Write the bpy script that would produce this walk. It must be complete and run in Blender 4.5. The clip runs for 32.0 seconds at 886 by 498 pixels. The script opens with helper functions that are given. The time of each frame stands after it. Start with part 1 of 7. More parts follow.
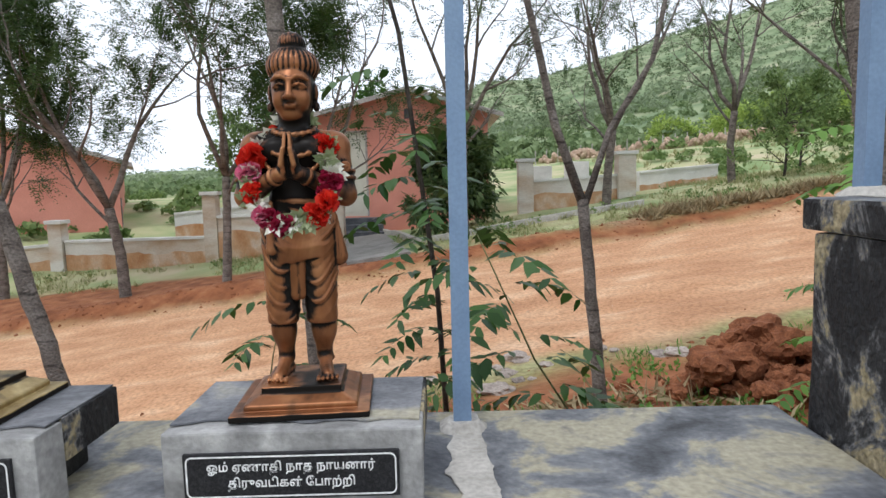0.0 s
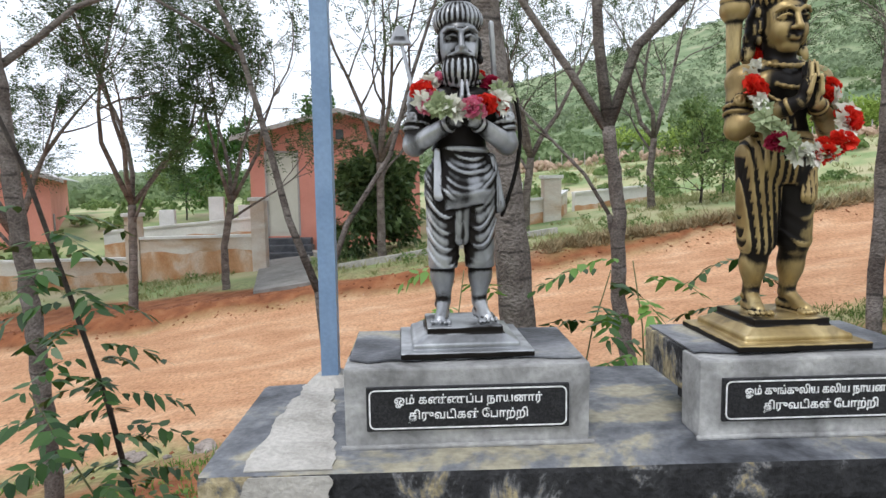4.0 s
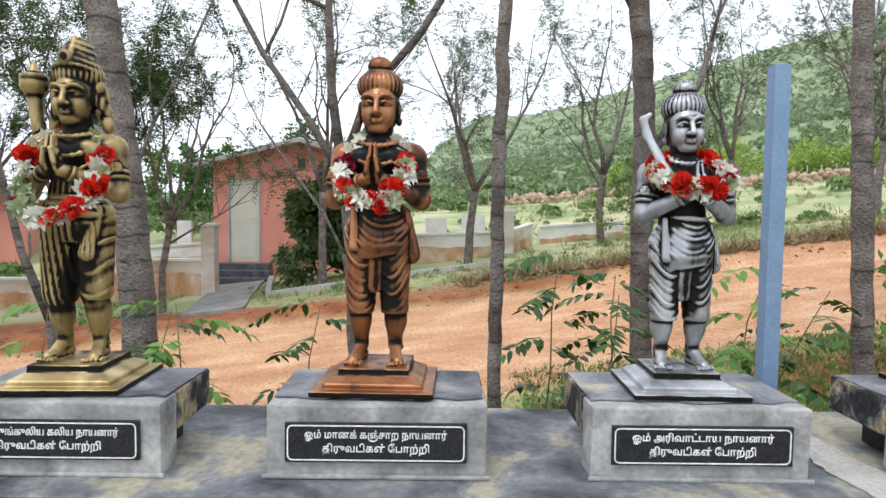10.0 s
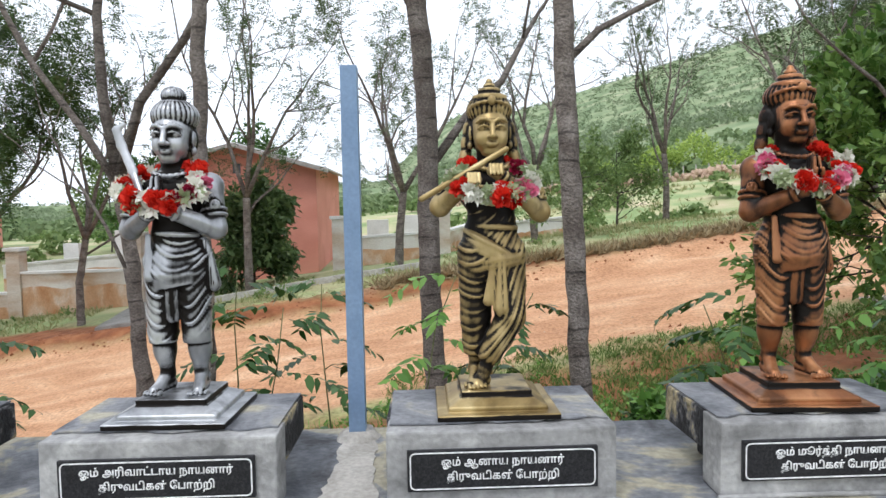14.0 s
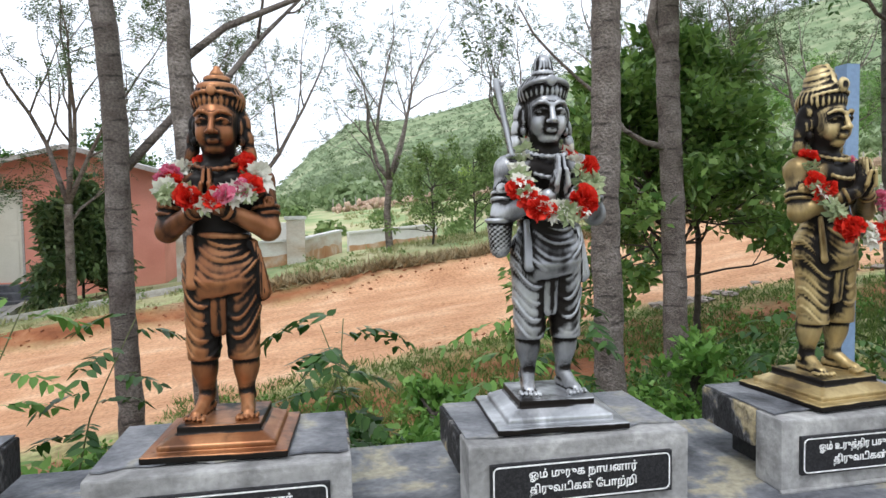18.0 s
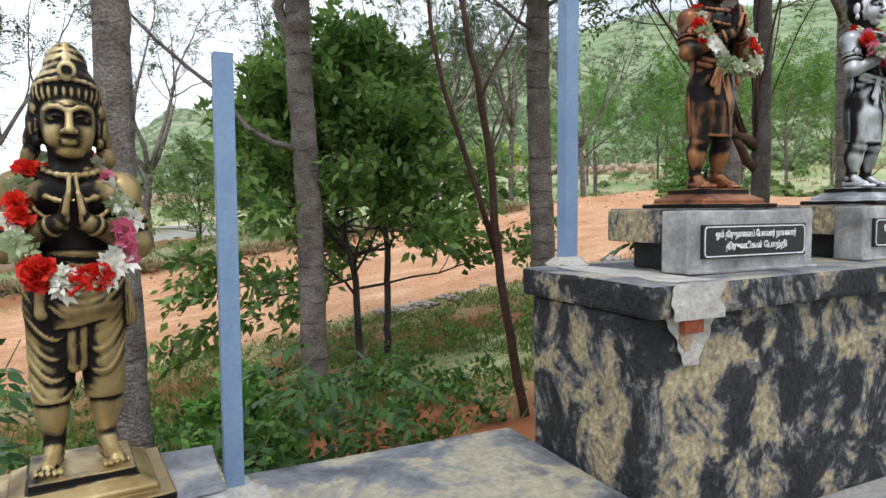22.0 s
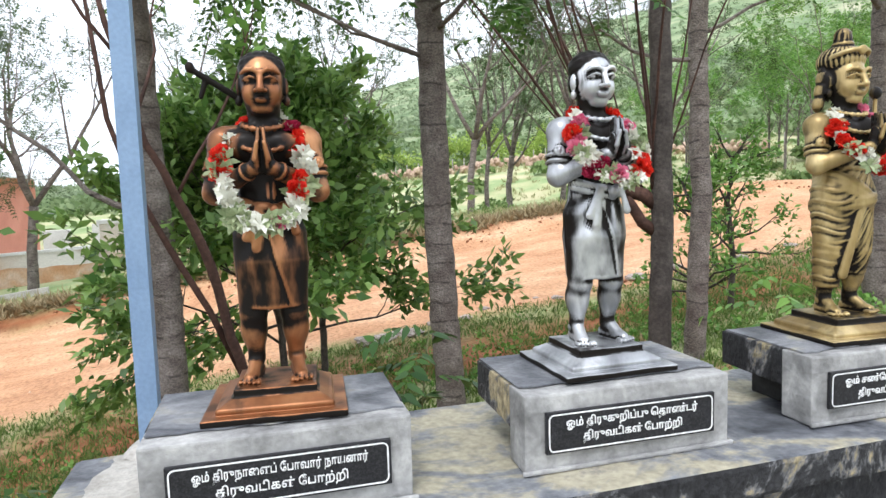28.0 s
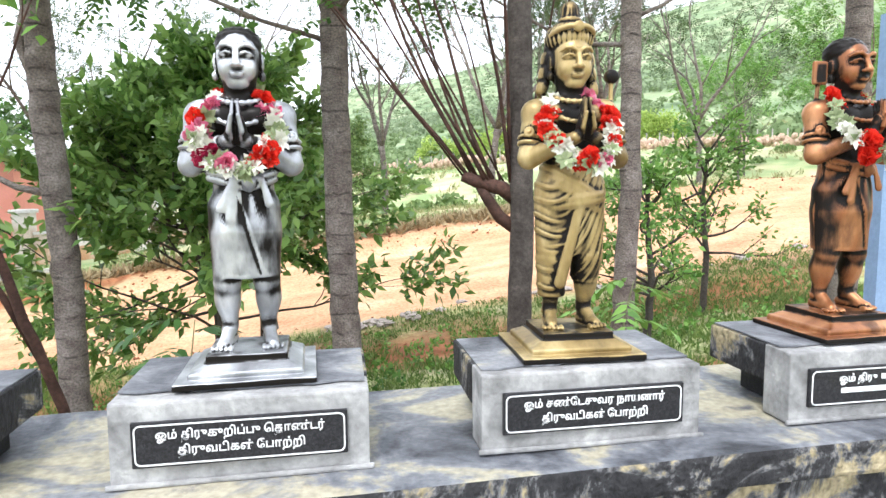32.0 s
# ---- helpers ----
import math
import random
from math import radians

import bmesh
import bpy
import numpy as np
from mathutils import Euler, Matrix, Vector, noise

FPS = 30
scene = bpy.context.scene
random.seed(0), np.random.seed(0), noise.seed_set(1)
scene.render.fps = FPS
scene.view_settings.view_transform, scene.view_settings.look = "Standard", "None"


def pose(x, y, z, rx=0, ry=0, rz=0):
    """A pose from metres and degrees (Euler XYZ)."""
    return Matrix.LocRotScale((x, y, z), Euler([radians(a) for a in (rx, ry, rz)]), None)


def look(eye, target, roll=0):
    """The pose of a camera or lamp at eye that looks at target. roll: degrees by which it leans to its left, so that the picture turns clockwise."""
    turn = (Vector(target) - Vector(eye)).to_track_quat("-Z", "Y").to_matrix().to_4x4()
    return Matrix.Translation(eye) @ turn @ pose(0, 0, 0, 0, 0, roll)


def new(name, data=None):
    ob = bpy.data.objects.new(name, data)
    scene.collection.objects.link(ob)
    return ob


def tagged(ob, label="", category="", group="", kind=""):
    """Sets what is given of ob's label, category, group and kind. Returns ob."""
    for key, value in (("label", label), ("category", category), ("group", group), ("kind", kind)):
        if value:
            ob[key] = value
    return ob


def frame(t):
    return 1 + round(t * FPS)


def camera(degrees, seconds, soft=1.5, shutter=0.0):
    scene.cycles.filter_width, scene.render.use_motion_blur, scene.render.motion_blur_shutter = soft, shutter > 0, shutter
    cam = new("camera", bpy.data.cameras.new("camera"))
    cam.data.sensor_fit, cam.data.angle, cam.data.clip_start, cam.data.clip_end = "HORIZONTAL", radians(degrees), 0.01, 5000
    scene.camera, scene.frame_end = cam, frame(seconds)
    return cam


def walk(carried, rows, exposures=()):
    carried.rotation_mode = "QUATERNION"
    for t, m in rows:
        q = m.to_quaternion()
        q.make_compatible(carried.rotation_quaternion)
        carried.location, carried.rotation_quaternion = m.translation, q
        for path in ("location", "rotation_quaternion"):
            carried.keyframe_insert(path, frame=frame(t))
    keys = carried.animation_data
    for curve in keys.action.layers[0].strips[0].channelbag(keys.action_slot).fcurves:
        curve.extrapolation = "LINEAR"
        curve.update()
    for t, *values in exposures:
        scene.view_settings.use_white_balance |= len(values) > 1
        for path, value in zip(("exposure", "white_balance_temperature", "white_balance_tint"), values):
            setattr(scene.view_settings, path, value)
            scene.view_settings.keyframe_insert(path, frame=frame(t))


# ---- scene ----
cam = camera(69.8, 32.0)
PATH = [
    (0, (-1.409, -1.351, 0.824), (-1.399, 0.638, 0.611), -1.4),
    (0.5, (-1.264, -1.242, 0.843), (-1.302, 0.742, 0.588), -1.0),
    (1, (-1.034, -1.210, 0.946), (-1.112, 0.776, 0.723), -0.8),
    (2, (-0.604, -1.365, 1.175), (-0.639, 0.622, 0.950), -1.9),
    (2.5, (-0.355, -1.316, 1.207), (-0.320, 0.671, 0.980), -2.2),
    (4.5, (0.267, -1.486, 1.408), (0.339, 0.502, 1.206), -0.8),
    (5, (0.438, -1.496, 1.424), (0.497, 0.490, 1.201), -1.2),
    (5.5, (0.611, -1.496, 1.411), (0.683, 0.492, 1.204), -1.1),
    (6, (0.788, -1.527, 1.439), (0.840, 0.461, 1.220), -1.0),
    (6.5, (0.934, -1.593, 1.424), (0.968, 0.398, 1.235), -0.3),
    (7, (1.060, -1.654, 1.413), (1.080, 0.339, 1.247), 0.4),
    (7.5, (1.207, -1.650, 1.428), (1.217, 0.343, 1.260), 0.4),
    (8, (1.405, -1.617, 1.444), (1.422, 0.376, 1.278), 0.7),
    (8.5, (1.575, -1.604, 1.463), (1.594, 0.388, 1.291), 0.7),
    (9, (1.738, -1.603, 1.470), (1.753, 0.390, 1.304), 0.5),
    (9.5, (1.919, -1.622, 1.455), (1.928, 0.373, 1.325), 0.6),
    (10, (2.059, -1.632, 1.446), (2.071, 0.364, 1.328), 0.7),
    (10.5, (2.220, -1.580, 1.464), (2.231, 0.416, 1.331), 0.6),
    (11, (2.388, -1.520, 1.481), (2.413, 0.474, 1.337), 0.7),
    (11.5, (2.539, -1.505, 1.481), (2.564, 0.492, 1.364), 0.1),
    (12, (2.690, -1.507, 1.469), (2.737, 0.490, 1.372), -0.2),
    (12.5, (2.844, -1.536, 1.459), (2.888, 0.462, 1.371), -0.4),
    (13, (2.982, -1.568, 1.462), (3.027, 0.429, 1.365), -0.3),
    (13.5, (3.179, -1.558, 1.469), (3.233, 0.438, 1.360), -0.7),
    (14, (3.394, -1.546, 1.483), (3.460, 0.449, 1.363), -1.0),
    (14.5, (3.556, -1.521, 1.458), (3.667, 0.474, 1.381), -1.1),
    (15, (3.779, -1.503, 1.474), (3.907, 0.491, 1.379), -0.8),
    (15.5, (3.974, -1.499, 1.486), (4.110, 0.493, 1.374), -0.3),
    (17.5, (4.539, -1.436, 1.512), (4.802, 0.543, 1.390), -1.6),
    (18, (4.640, -1.453, 1.492), (5.019, 0.508, 1.388), -0.9),
    (18.5, (4.772, -1.502, 1.497), (5.176, 0.454, 1.388), -0.9),
    (19, (4.896, -1.541, 1.519), (5.313, 0.410, 1.380), -0.7),
    (19.5, (5.085, -1.516, 1.539), (5.507, 0.432, 1.376), -1.4),
    (20, (5.290, -1.506, 1.546), (5.763, 0.434, 1.418), -1.6),
    (20.5, (5.476, -1.493, 1.504), (6.043, 0.424, 1.442), -2.4),
    (21, (5.720, -1.434, 1.476), (6.366, 0.458, 1.406), -1.3),
    (21.5, (5.986, -1.485, 1.488), (6.706, 0.381, 1.423), -0.9),
    (22, (6.219, -1.398, 1.557), (7.085, 0.401, 1.435), -0.4),
    (22.5, (6.398, -1.364, 1.591), (7.327, 0.404, 1.487), 0.1),
    (23, (6.533, -1.369, 1.628), (7.478, 0.389, 1.508), 0.3),
    (23.5, (6.761, -1.374, 1.687), (7.722, 0.376, 1.549), 0.0),
    (24, (6.955, -1.388, 1.742), (7.922, 0.362, 1.668), -1.5),
    (24.5, (7.097, -1.406, 1.776), (8.023, 0.365, 1.701), -2.3),
    (25, (7.280, -1.395, 1.849), (8.113, 0.421, 1.756), -1.8),
    (25.5, (7.392, -1.424, 1.921), (8.120, 0.438, 1.857), -2.5),
    (27.5, (7.834, -1.350, 2.057), (8.376, 0.568, 1.889), -1.8),
    (28, (7.973, -1.384, 2.054), (8.494, 0.538, 1.870), -1.7),
    (28.5, (8.121, -1.433, 2.030), (8.634, 0.490, 1.833), -1.1),
    (29, (8.255, -1.494, 2.013), (8.723, 0.443, 1.837), -1.3),
    (29.5, (8.372, -1.448, 1.997), (8.827, 0.491, 1.821), -1.2),
    (30, (8.516, -1.399, 2.011), (8.956, 0.543, 1.828), -0.9),
    (30.5, (8.644, -1.373, 2.025), (9.076, 0.569, 1.821), -0.7),
    (31, (8.767, -1.394, 2.036), (9.188, 0.550, 1.828), -0.8),
    (31.5, (8.905, -1.432, 2.033), (9.283, 0.520, 1.819), -0.6),
    (32, (9.031, -1.460, 2.039), (9.368, 0.499, 1.825), -0.5),
]
EXPOSURE = [(0, -0.08), (2, -0.04), (5, 0.04), (6, 0.06), (7, 0.56), (9, 0.74), (10, 0.24), (11, 0.14), (12, 0.19), (15, 0.19), (18, 0.22), (19, 0.14), (20, 0.41), (21, 0.19), (22, 0.16), (23, 0.4), (24, 0.07), (25, -0.18), (28, 0.62), (30, 0.97), (31, 0.95), (32, 1.15)]
walk(cam, [(t, look(eye, target, roll)) for t, eye, target, roll in PATH], EXPOSURE)

# ---- light: bright overcast day ----
SUN_EL, SUN_ROT = radians(58), radians(150)
world = bpy.data.worlds.new("sky")
scene.world = world
world.use_nodes = True
wn, wl = world.node_tree.nodes, world.node_tree.links
bg = wn["Background"]
sky = wn.new("ShaderNodeTexSky")
sky.sky_type, sky.sun_disc, sky.sun_elevation, sky.sun_rotation = "NISHITA", False, SUN_EL, SUN_ROT
sky.dust_density, sky.air_density = 3.0, 1.0
tc = wn.new("ShaderNodeTexCoord")
cl = wn.new("ShaderNodeTexNoise")
cl.inputs["Scale"].default_value, cl.inputs["Detail"].default_value = 2.2, 6
mp = wn.new("ShaderNodeMapping")
mp.inputs["Scale"].default_value = (1, 1, 3)
wl.new(tc.outputs["Generated"], mp.inputs["Vector"])
wl.new(mp.outputs["Vector"], cl.inputs["Vector"])
cr = wn.new("ShaderNodeValToRGB")
cr.color_ramp.elements[0].position, cr.color_ramp.elements[1].position = 0.2, 0.4
wl.new(cl.outputs["Fac"], cr.inputs["Fac"])
mixc = wn.new("ShaderNodeMix")
mixc.data_type = "RGBA"
wl.new(cr.outputs["Color"], mixc.inputs["Factor"])
wl.new(sky.outputs["Color"], mixc.inputs["A"])
mixc.inputs["B"].default_value = (11.8, 12.6, 14.0, 1)
wl.new(mixc.outputs["Result"], bg.inputs["Color"])
bg.inputs["Strength"].default_value = 0.1
sun = new("sun", bpy.data.lights.new("sun", "SUN"))
sun.data.energy, sun.data.angle, sun.data.color = 1.3, radians(14), (0.97, 0.97, 0.97)
sun.matrix_world = look((0, 0, 30), (0 + 30 / math.tan(SUN_EL) * 0.5, 30 / math.tan(SUN_EL) * 0.8, 0))


# ---- helpers ----
def part(name, bm, material, parent=None, label="", smooth=False):
    """Links a bmesh as one mesh object under a thing or a part."""
    me = bpy.data.meshes.new(name)
    bm.to_mesh(me)
    bm.free()
    return mesh_part(name, me, material, parent, label, smooth)


def mesh_part(name, me, material, parent=None, label="", smooth=False):
    ob = new(name, me)
    for m in material if isinstance(material, (list, tuple)) else [material]:
        if m is not None and len(me.materials) < (len(material) if isinstance(material, (list, tuple)) else 1):
            me.materials.append(m)
    if smooth:
        me.polygons.foreach_set("use_smooth", [True] * len(me.polygons))
    if parent is not None:
        ob.parent = parent
    if label:
        ob["label"] = label
    return ob


def thing(name, at, label, category, group="", kind=""):
    ob = new(name)
    ob.empty_display_size = 0.1
    ob.location = at
    return tagged(ob, label, category, group, kind)


def box(x0, x1, y0, y1, z0, z1, bev=0.0, seg=2, rough=0.0, seed=0):
    """A bevelled box; rough: uneven hand-plastered faces."""
    bm = bmesh.new()
    bmesh.ops.create_cube(bm, size=1, matrix=Matrix.LocRotScale(((x0 + x1) / 2, (y0 + y1) / 2, (z0 + z1) / 2), None, (x1 - x0, y1 - y0, z1 - z0)))
    if bev:
        bmesh.ops.bevel(bm, geom=bm.edges[:], offset=bev, segments=seg, affect="EDGES", profile=0.6)
    if rough:
        long = [e for e in bm.edges if e.calc_length() > 0.25]
        for _ in range(3):
            if not long:
                break
            bmesh.ops.subdivide_edges(bm, edges=long, cuts=1, use_grid_fill=True)
            long = [e for e in bm.edges if e.calc_length() > 0.25]
        for v in bm.verts:
            n = noise.noise_vector(v.co * 5 + Vector((seed, seed * 2, 0)))
            v.co += n * rough
    return bm


def join(bm, other):
    me = bpy.data.meshes.new("tmp")
    other.to_mesh(me)
    other.free()
    bm.from_mesh(me)
    bpy.data.meshes.remove(me)
    return bm


def tube(bm, pts, radii, sides=7, cap=True):
    """A tapered tube along a polyline."""
    rings, prev = [], None
    pts = [Vector(p) for p in pts]
    for i, p in enumerate(pts):
        d = (pts[min(i + 1, len(pts) - 1)] - pts[max(i - 1, 0)]).normalized()
        side = d.cross(Vector((0.31, 0.95, 0.05))).normalized() if prev is None else (prev - d * prev.dot(d)).normalized()
        prev = side
        up = d.cross(side)
        rings.append([bm.verts.new(p + float(radii[i]) * (math.cos(a) * side + math.sin(a) * up)) for a in (2 * math.pi * k / sides for k in range(sides))])
    for a, b in zip(rings, rings[1:]):
        for k in range(sides):
            bm.faces.new((a[k], a[(k + 1) % sides], b[(k + 1) % sides], b[k]))
    if cap:
        bm.faces.new(rings[0][::-1])
        bm.faces.new(rings[-1])
    return bm


def mesh_from(name, verts, faces):
    me = bpy.data.meshes.new(name)
    verts = np.asarray(verts, np.float32).reshape(-1, 3)
    faces = np.asarray(faces, np.int32)
    k = faces.shape[1]
    me.vertices.add(len(verts))
    me.vertices.foreach_set("co", verts.ravel())
    me.loops.add(faces.size)
    me.loops.foreach_set("vertex_index", faces.ravel())
    me.polygons.add(len(faces))
    me.polygons.foreach_set("loop_start", np.arange(0, faces.size, k, dtype=np.int32))
    me.update(calc_edges=True)
    return me


# ---- materials ----
def surface(name, stops, scale=4.0, rough=0.8, bump=0.3, bscale=60.0, metal=0.0, detail=8.0, fine=0.25, stretch=(1, 1, 1), spec=0.3, dist=0.4, objvar=0.0, bdist=0.01, jag=0.5):
    """Colour patches from noise at one scale, mottled by a finer one, with relief."""
    m = bpy.data.materials.new(name)
    m.use_nodes = True
    n, l = m.node_tree.nodes, m.node_tree.links
    b = n["Principled BSDF"]
    geo = n.new("ShaderNodeNewGeometry")
    ma = n.new("ShaderNodeMapping")
    ma.inputs["Scale"].default_value = stretch
    l.new(geo.outputs["Position"], ma.inputs["Vector"])
    n1 = n.new("ShaderNodeTexNoise")
    n1.inputs["Scale"].default_value, n1.inputs["Detail"].default_value, n1.inputs["Distortion"].default_value = scale, detail, dist
    n1.inputs["Roughness"].default_value = jag
    l.new(ma.outputs["Vector"], n1.inputs["Vector"])
    ramp = n.new("ShaderNodeValToRGB")
    while len(ramp.color_ramp.elements) < len(stops):
        ramp.color_ramp.elements.new(0.5)
    for e, (p, c) in zip(ramp.color_ramp.elements, stops):
        e.position, e.color = p, (*c, 1)
    l.new(n1.outputs["Fac"], ramp.inputs["Fac"])
    n2 = n.new("ShaderNodeTexNoise")
    n2.inputs["Scale"].default_value, n2.inputs["Detail"].default_value = bscale, 5
    l.new(ma.outputs["Vector"], n2.inputs["Vector"])
    mr = n.new("ShaderNodeMapRange")
    mr.inputs["To Min"].default_value, mr.inputs["To Max"].default_value = 1 - fine, 1 + fine
    mr.inputs["From Min"].default_value, mr.inputs["From Max"].default_value = 0.3, 0.7
    l.new(n2.outputs["Fac"], mr.inputs["Value"])
    mul = n.new("ShaderNodeMix")
    mul.data_type, mul.blend_type = "RGBA", "MULTIPLY"
    mul.inputs["Factor"].default_value = 1
    l.new(ramp.outputs["Color"], mul.inputs["A"])
    l.new(mr.outputs["Result"], mul.inputs["B"])
    last = mul.outputs["Result"]
    if objvar:
        oi = n.new("ShaderNodeObjectInfo")
        hs = n.new("ShaderNodeHueSaturation")
        mr2 = n.new("ShaderNodeMapRange")
        mr2.inputs["To Min"].default_value, mr2.inputs["To Max"].default_value = 1 - objvar, 1 + objvar
        l.new(oi.outputs["Random"], mr2.inputs["Value"])
        l.new(mr2.outputs["Result"], hs.inputs["Value"])
        l.new(last, hs.inputs["Color"])
        last = hs.outputs["Color"]
    l.new(last, b.inputs["Base Color"])
    b.inputs["Roughness"].default_value, b.inputs["Metallic"].default_value = rough, metal
    b.inputs["Specular IOR Level"].default_value = spec
    if bump:
        bp = n.new("ShaderNodeBump")
        bp.inputs["Strength"].default_value, bp.inputs["Distance"].default_value = bump, bdist
        l.new(n2.outputs["Fac"], bp.inputs["Height"])
        l.new(bp.outputs["Normal"], b.inputs["Normal"])
    return m


def leaf_mat(name, dark, light, rough=0.45, trans=0.25):
    m = bpy.data.materials.new(name)
    m.use_nodes = True
    n, l = m.node_tree.nodes, m.node_tree.links
    b = n["Principled BSDF"]
    geo = n.new("ShaderNodeNewGeometry")
    ramp = n.new("ShaderNodeValToRGB")
    ramp.color_ramp.elements[0].color, ramp.color_ramp.elements[1].color = (*dark, 1), (*light, 1)
    l.new(geo.outputs["Random Per Island"], ramp.inputs["Fac"])
    l.new(ramp.outputs["Color"], b.inputs["Base Color"])
    b.inputs["Roughness"].default_value = rough
    b.inputs["Specular IOR Level"].default_value = 0.35
    tr = n.new("ShaderNodeBsdfTranslucent")
    l.new(ramp.outputs["Color"], tr.inputs["Color"])
    mx = n.new("ShaderNodeMixShader")
    mx.inputs["Fac"].default_value = trans
    l.new(b.outputs["BSDF"], mx.inputs[1])
    l.new(tr.outputs["BSDF"], mx.inputs[2])
    l.new(mx.outputs["Shader"], n["Material Output"].inputs["Surface"])
    return m


BLACK, KHAKI, GREY = (0.018, 0.018, 0.02), (0.30, 0.25, 0.15), (0.13, 0.13, 0.135)
M_camo = surface("camouflage painted plaster", [(0.41, BLACK), (0.49, (0.03, 0.03, 0.032)), (0.52, GREY), (0.56, KHAKI), (0.62, (0.37, 0.31, 0.2)), (0.68, (0.11, 0.105, 0.1))], 5.0, 0.75, 1.0, 60, fine=0.45, dist=0.5, stretch=(1, 1, 0.85), detail=14, jag=0.68)
M_camodark = surface("black camouflage painted plaster", [(0.43, BLACK), (0.51, (0.032, 0.032, 0.034)), (0.54, GREY), (0.58, KHAKI), (0.65, (0.36, 0.3, 0.2)), (0.73, (0.13, 0.125, 0.12))], 4.6, 0.75, 1.0, 60, fine=0.45, dist=0.5, stretch=(1, 1, 0.85), detail=14, jag=0.68)
M_benchtop = surface("painted cement bench top", [(0.34, (0.035, 0.037, 0.042)), (0.44, (0.11, 0.115, 0.13)), (0.51, (0.18, 0.187, 0.2)), (0.57, (0.34, 0.31, 0.23)), (0.64, (0.36, 0.33, 0.25)), (0.72, (0.12, 0.12, 0.13))], 3.2, 0.55, 0.35, 50, fine=0.22, dist=0.5, jag=0.62)
M_cement = surface("grey cement paint", [(0.3, (0.15, 0.148, 0.146)), (0.43, (0.25, 0.248, 0.245)), (0.55, (0.325, 0.322, 0.318)), (0.7, (0.46, 0.455, 0.445))], 7, 0.75, 0.4, 60, fine=0.16, dist=0.8)
M_slab = surface("dark painted cement slab", [(0.3, (0.045, 0.047, 0.053)), (0.44, (0.12, 0.125, 0.14)), (0.56, (0.22, 0.225, 0.24)), (0.68, (0.38, 0.35, 0.27))], 5, 0.55, 0.3, 60, fine=0.2, dist=0.8)
# even near-black colour for the set-back core below the slab
M_core = surface("near-black core", [(0.4, (0.012, 0.012, 0.013)), (0.6, (0.03, 0.03, 0.03))], 8, 0.7, 0.3)
M_plate = surface("black granite", [(0.4, (0.012, 0.012, 0.014)), (0.65, (0.03, 0.03, 0.034))], 150, 0.35, 0.05, 400, fine=0.5)
M_white = surface("white engraved paint", [(0.3, (0.72, 0.72, 0.72)), (0.7, (0.8, 0.8, 0.8))], 30, 0.6, 0.0)
M_mortar = surface("fresh cement mortar", [(0.35, (0.35, 0.33, 0.3)), (0.65, (0.5, 0.475, 0.44))], 9, 0.9, 0.6, 70, fine=0.15)
M_rust = surface("rust-stained mortar", [(0.35, (0.34, 0.17, 0.08)), (0.65, (0.42, 0.33, 0.24))], 14, 0.9, 0.3, 90)
M_brick = surface("red brick", [(0.35, (0.28, 0.07, 0.035)), (0.65, (0.38, 0.12, 0.06))], 20, 0.9, 0.5, 120)
M_pole = surface("blue-grey painted steel", [(0.35, (0.17, 0.26, 0.40)), (0.65, (0.21, 0.31, 0.46))], 6, 0.45, 0.1, 90, fine=0.08, spec=0.4)
M_pave = surface("cement walkway", [(0.35, (0.2, 0.19, 0.175)), (0.65, (0.3, 0.29, 0.27))], 2.5, 0.85, 0.4, 50)
M_pink = surface("salmon pink wall paint", [(0.3, (0.60, 0.235, 0.18)), (0.7, (0.70, 0.30, 0.235))], 1.2, 0.8, 0.2, 30, fine=0.06)
M_cream = surface("cream painted steel door", [(0.3, (0.55, 0.53, 0.45)), (0.7, (0.62, 0.6, 0.52))], 2, 0.5, 0.05, 30, fine=0.05)
M_roof = surface("pale corrugated roof sheet", [(0.35, (0.5, 0.5, 0.5)), (0.65, (0.66, 0.66, 0.66))], 2, 0.6, 0.1, 30)
M_fascia = surface("grey roof edge", [(0.35, (0.33, 0.3, 0.28)), (0.65, (0.45, 0.42, 0.4))], 2, 0.7, 0.1, 30)
M_cwall = surface("dust-stained white compound wall", [(0.3, (0.42, 0.27, 0.16)), (0.45, (0.55, 0.46, 0.38)), (0.6, (0.66, 0.63, 0.58))], 1.0, 0.85, 0.3, 30, fine=0.1, stretch=(0.6, 0.6, 1.6))
M_dust = surface("orange dust on white wall", [(0.3, (0.42, 0.2, 0.09)), (0.5, (0.52, 0.31, 0.18)), (0.68, (0.62, 0.5, 0.4))], 2.2, 0.9, 0.3, 30, fine=0.12, stretch=(1, 1, 0.7))
M_wwall = surface("white plaster wall", [(0.35, (0.6, 0.59, 0.57)), (0.65, (0.74, 0.73, 0.71))], 1.5, 0.85, 0.2, 30, fine=0.08)
M_dark = surface("dark stone step", [(0.35, (0.06, 0.065, 0.075)), (0.65, (0.12, 0.125, 0.14))], 5, 0.6, 0.2)
M_bark = surface("grey-brown ringed bark", [(0.3, (0.1, 0.08, 0.07)), (0.5, (0.165, 0.14, 0.123)), (0.7, (0.24, 0.21, 0.19))], 7, 0.9, 1.0, 70, fine=0.42, stretch=(1, 1, 1.3), objvar=0.12, bdist=0.015)
M_barkdark = surface("dark grey-brown bark", [(0.3, (0.035, 0.028, 0.024)), (0.7, (0.09, 0.076, 0.066))], 9, 0.85, 0.6, 60, fine=0.3)
M_stone = surface("rough field stone", [(0.3, (0.24, 0.2, 0.18)), (0.6, (0.4, 0.34, 0.3))], 6, 0.9, 0.6, 40, objvar=0.2)
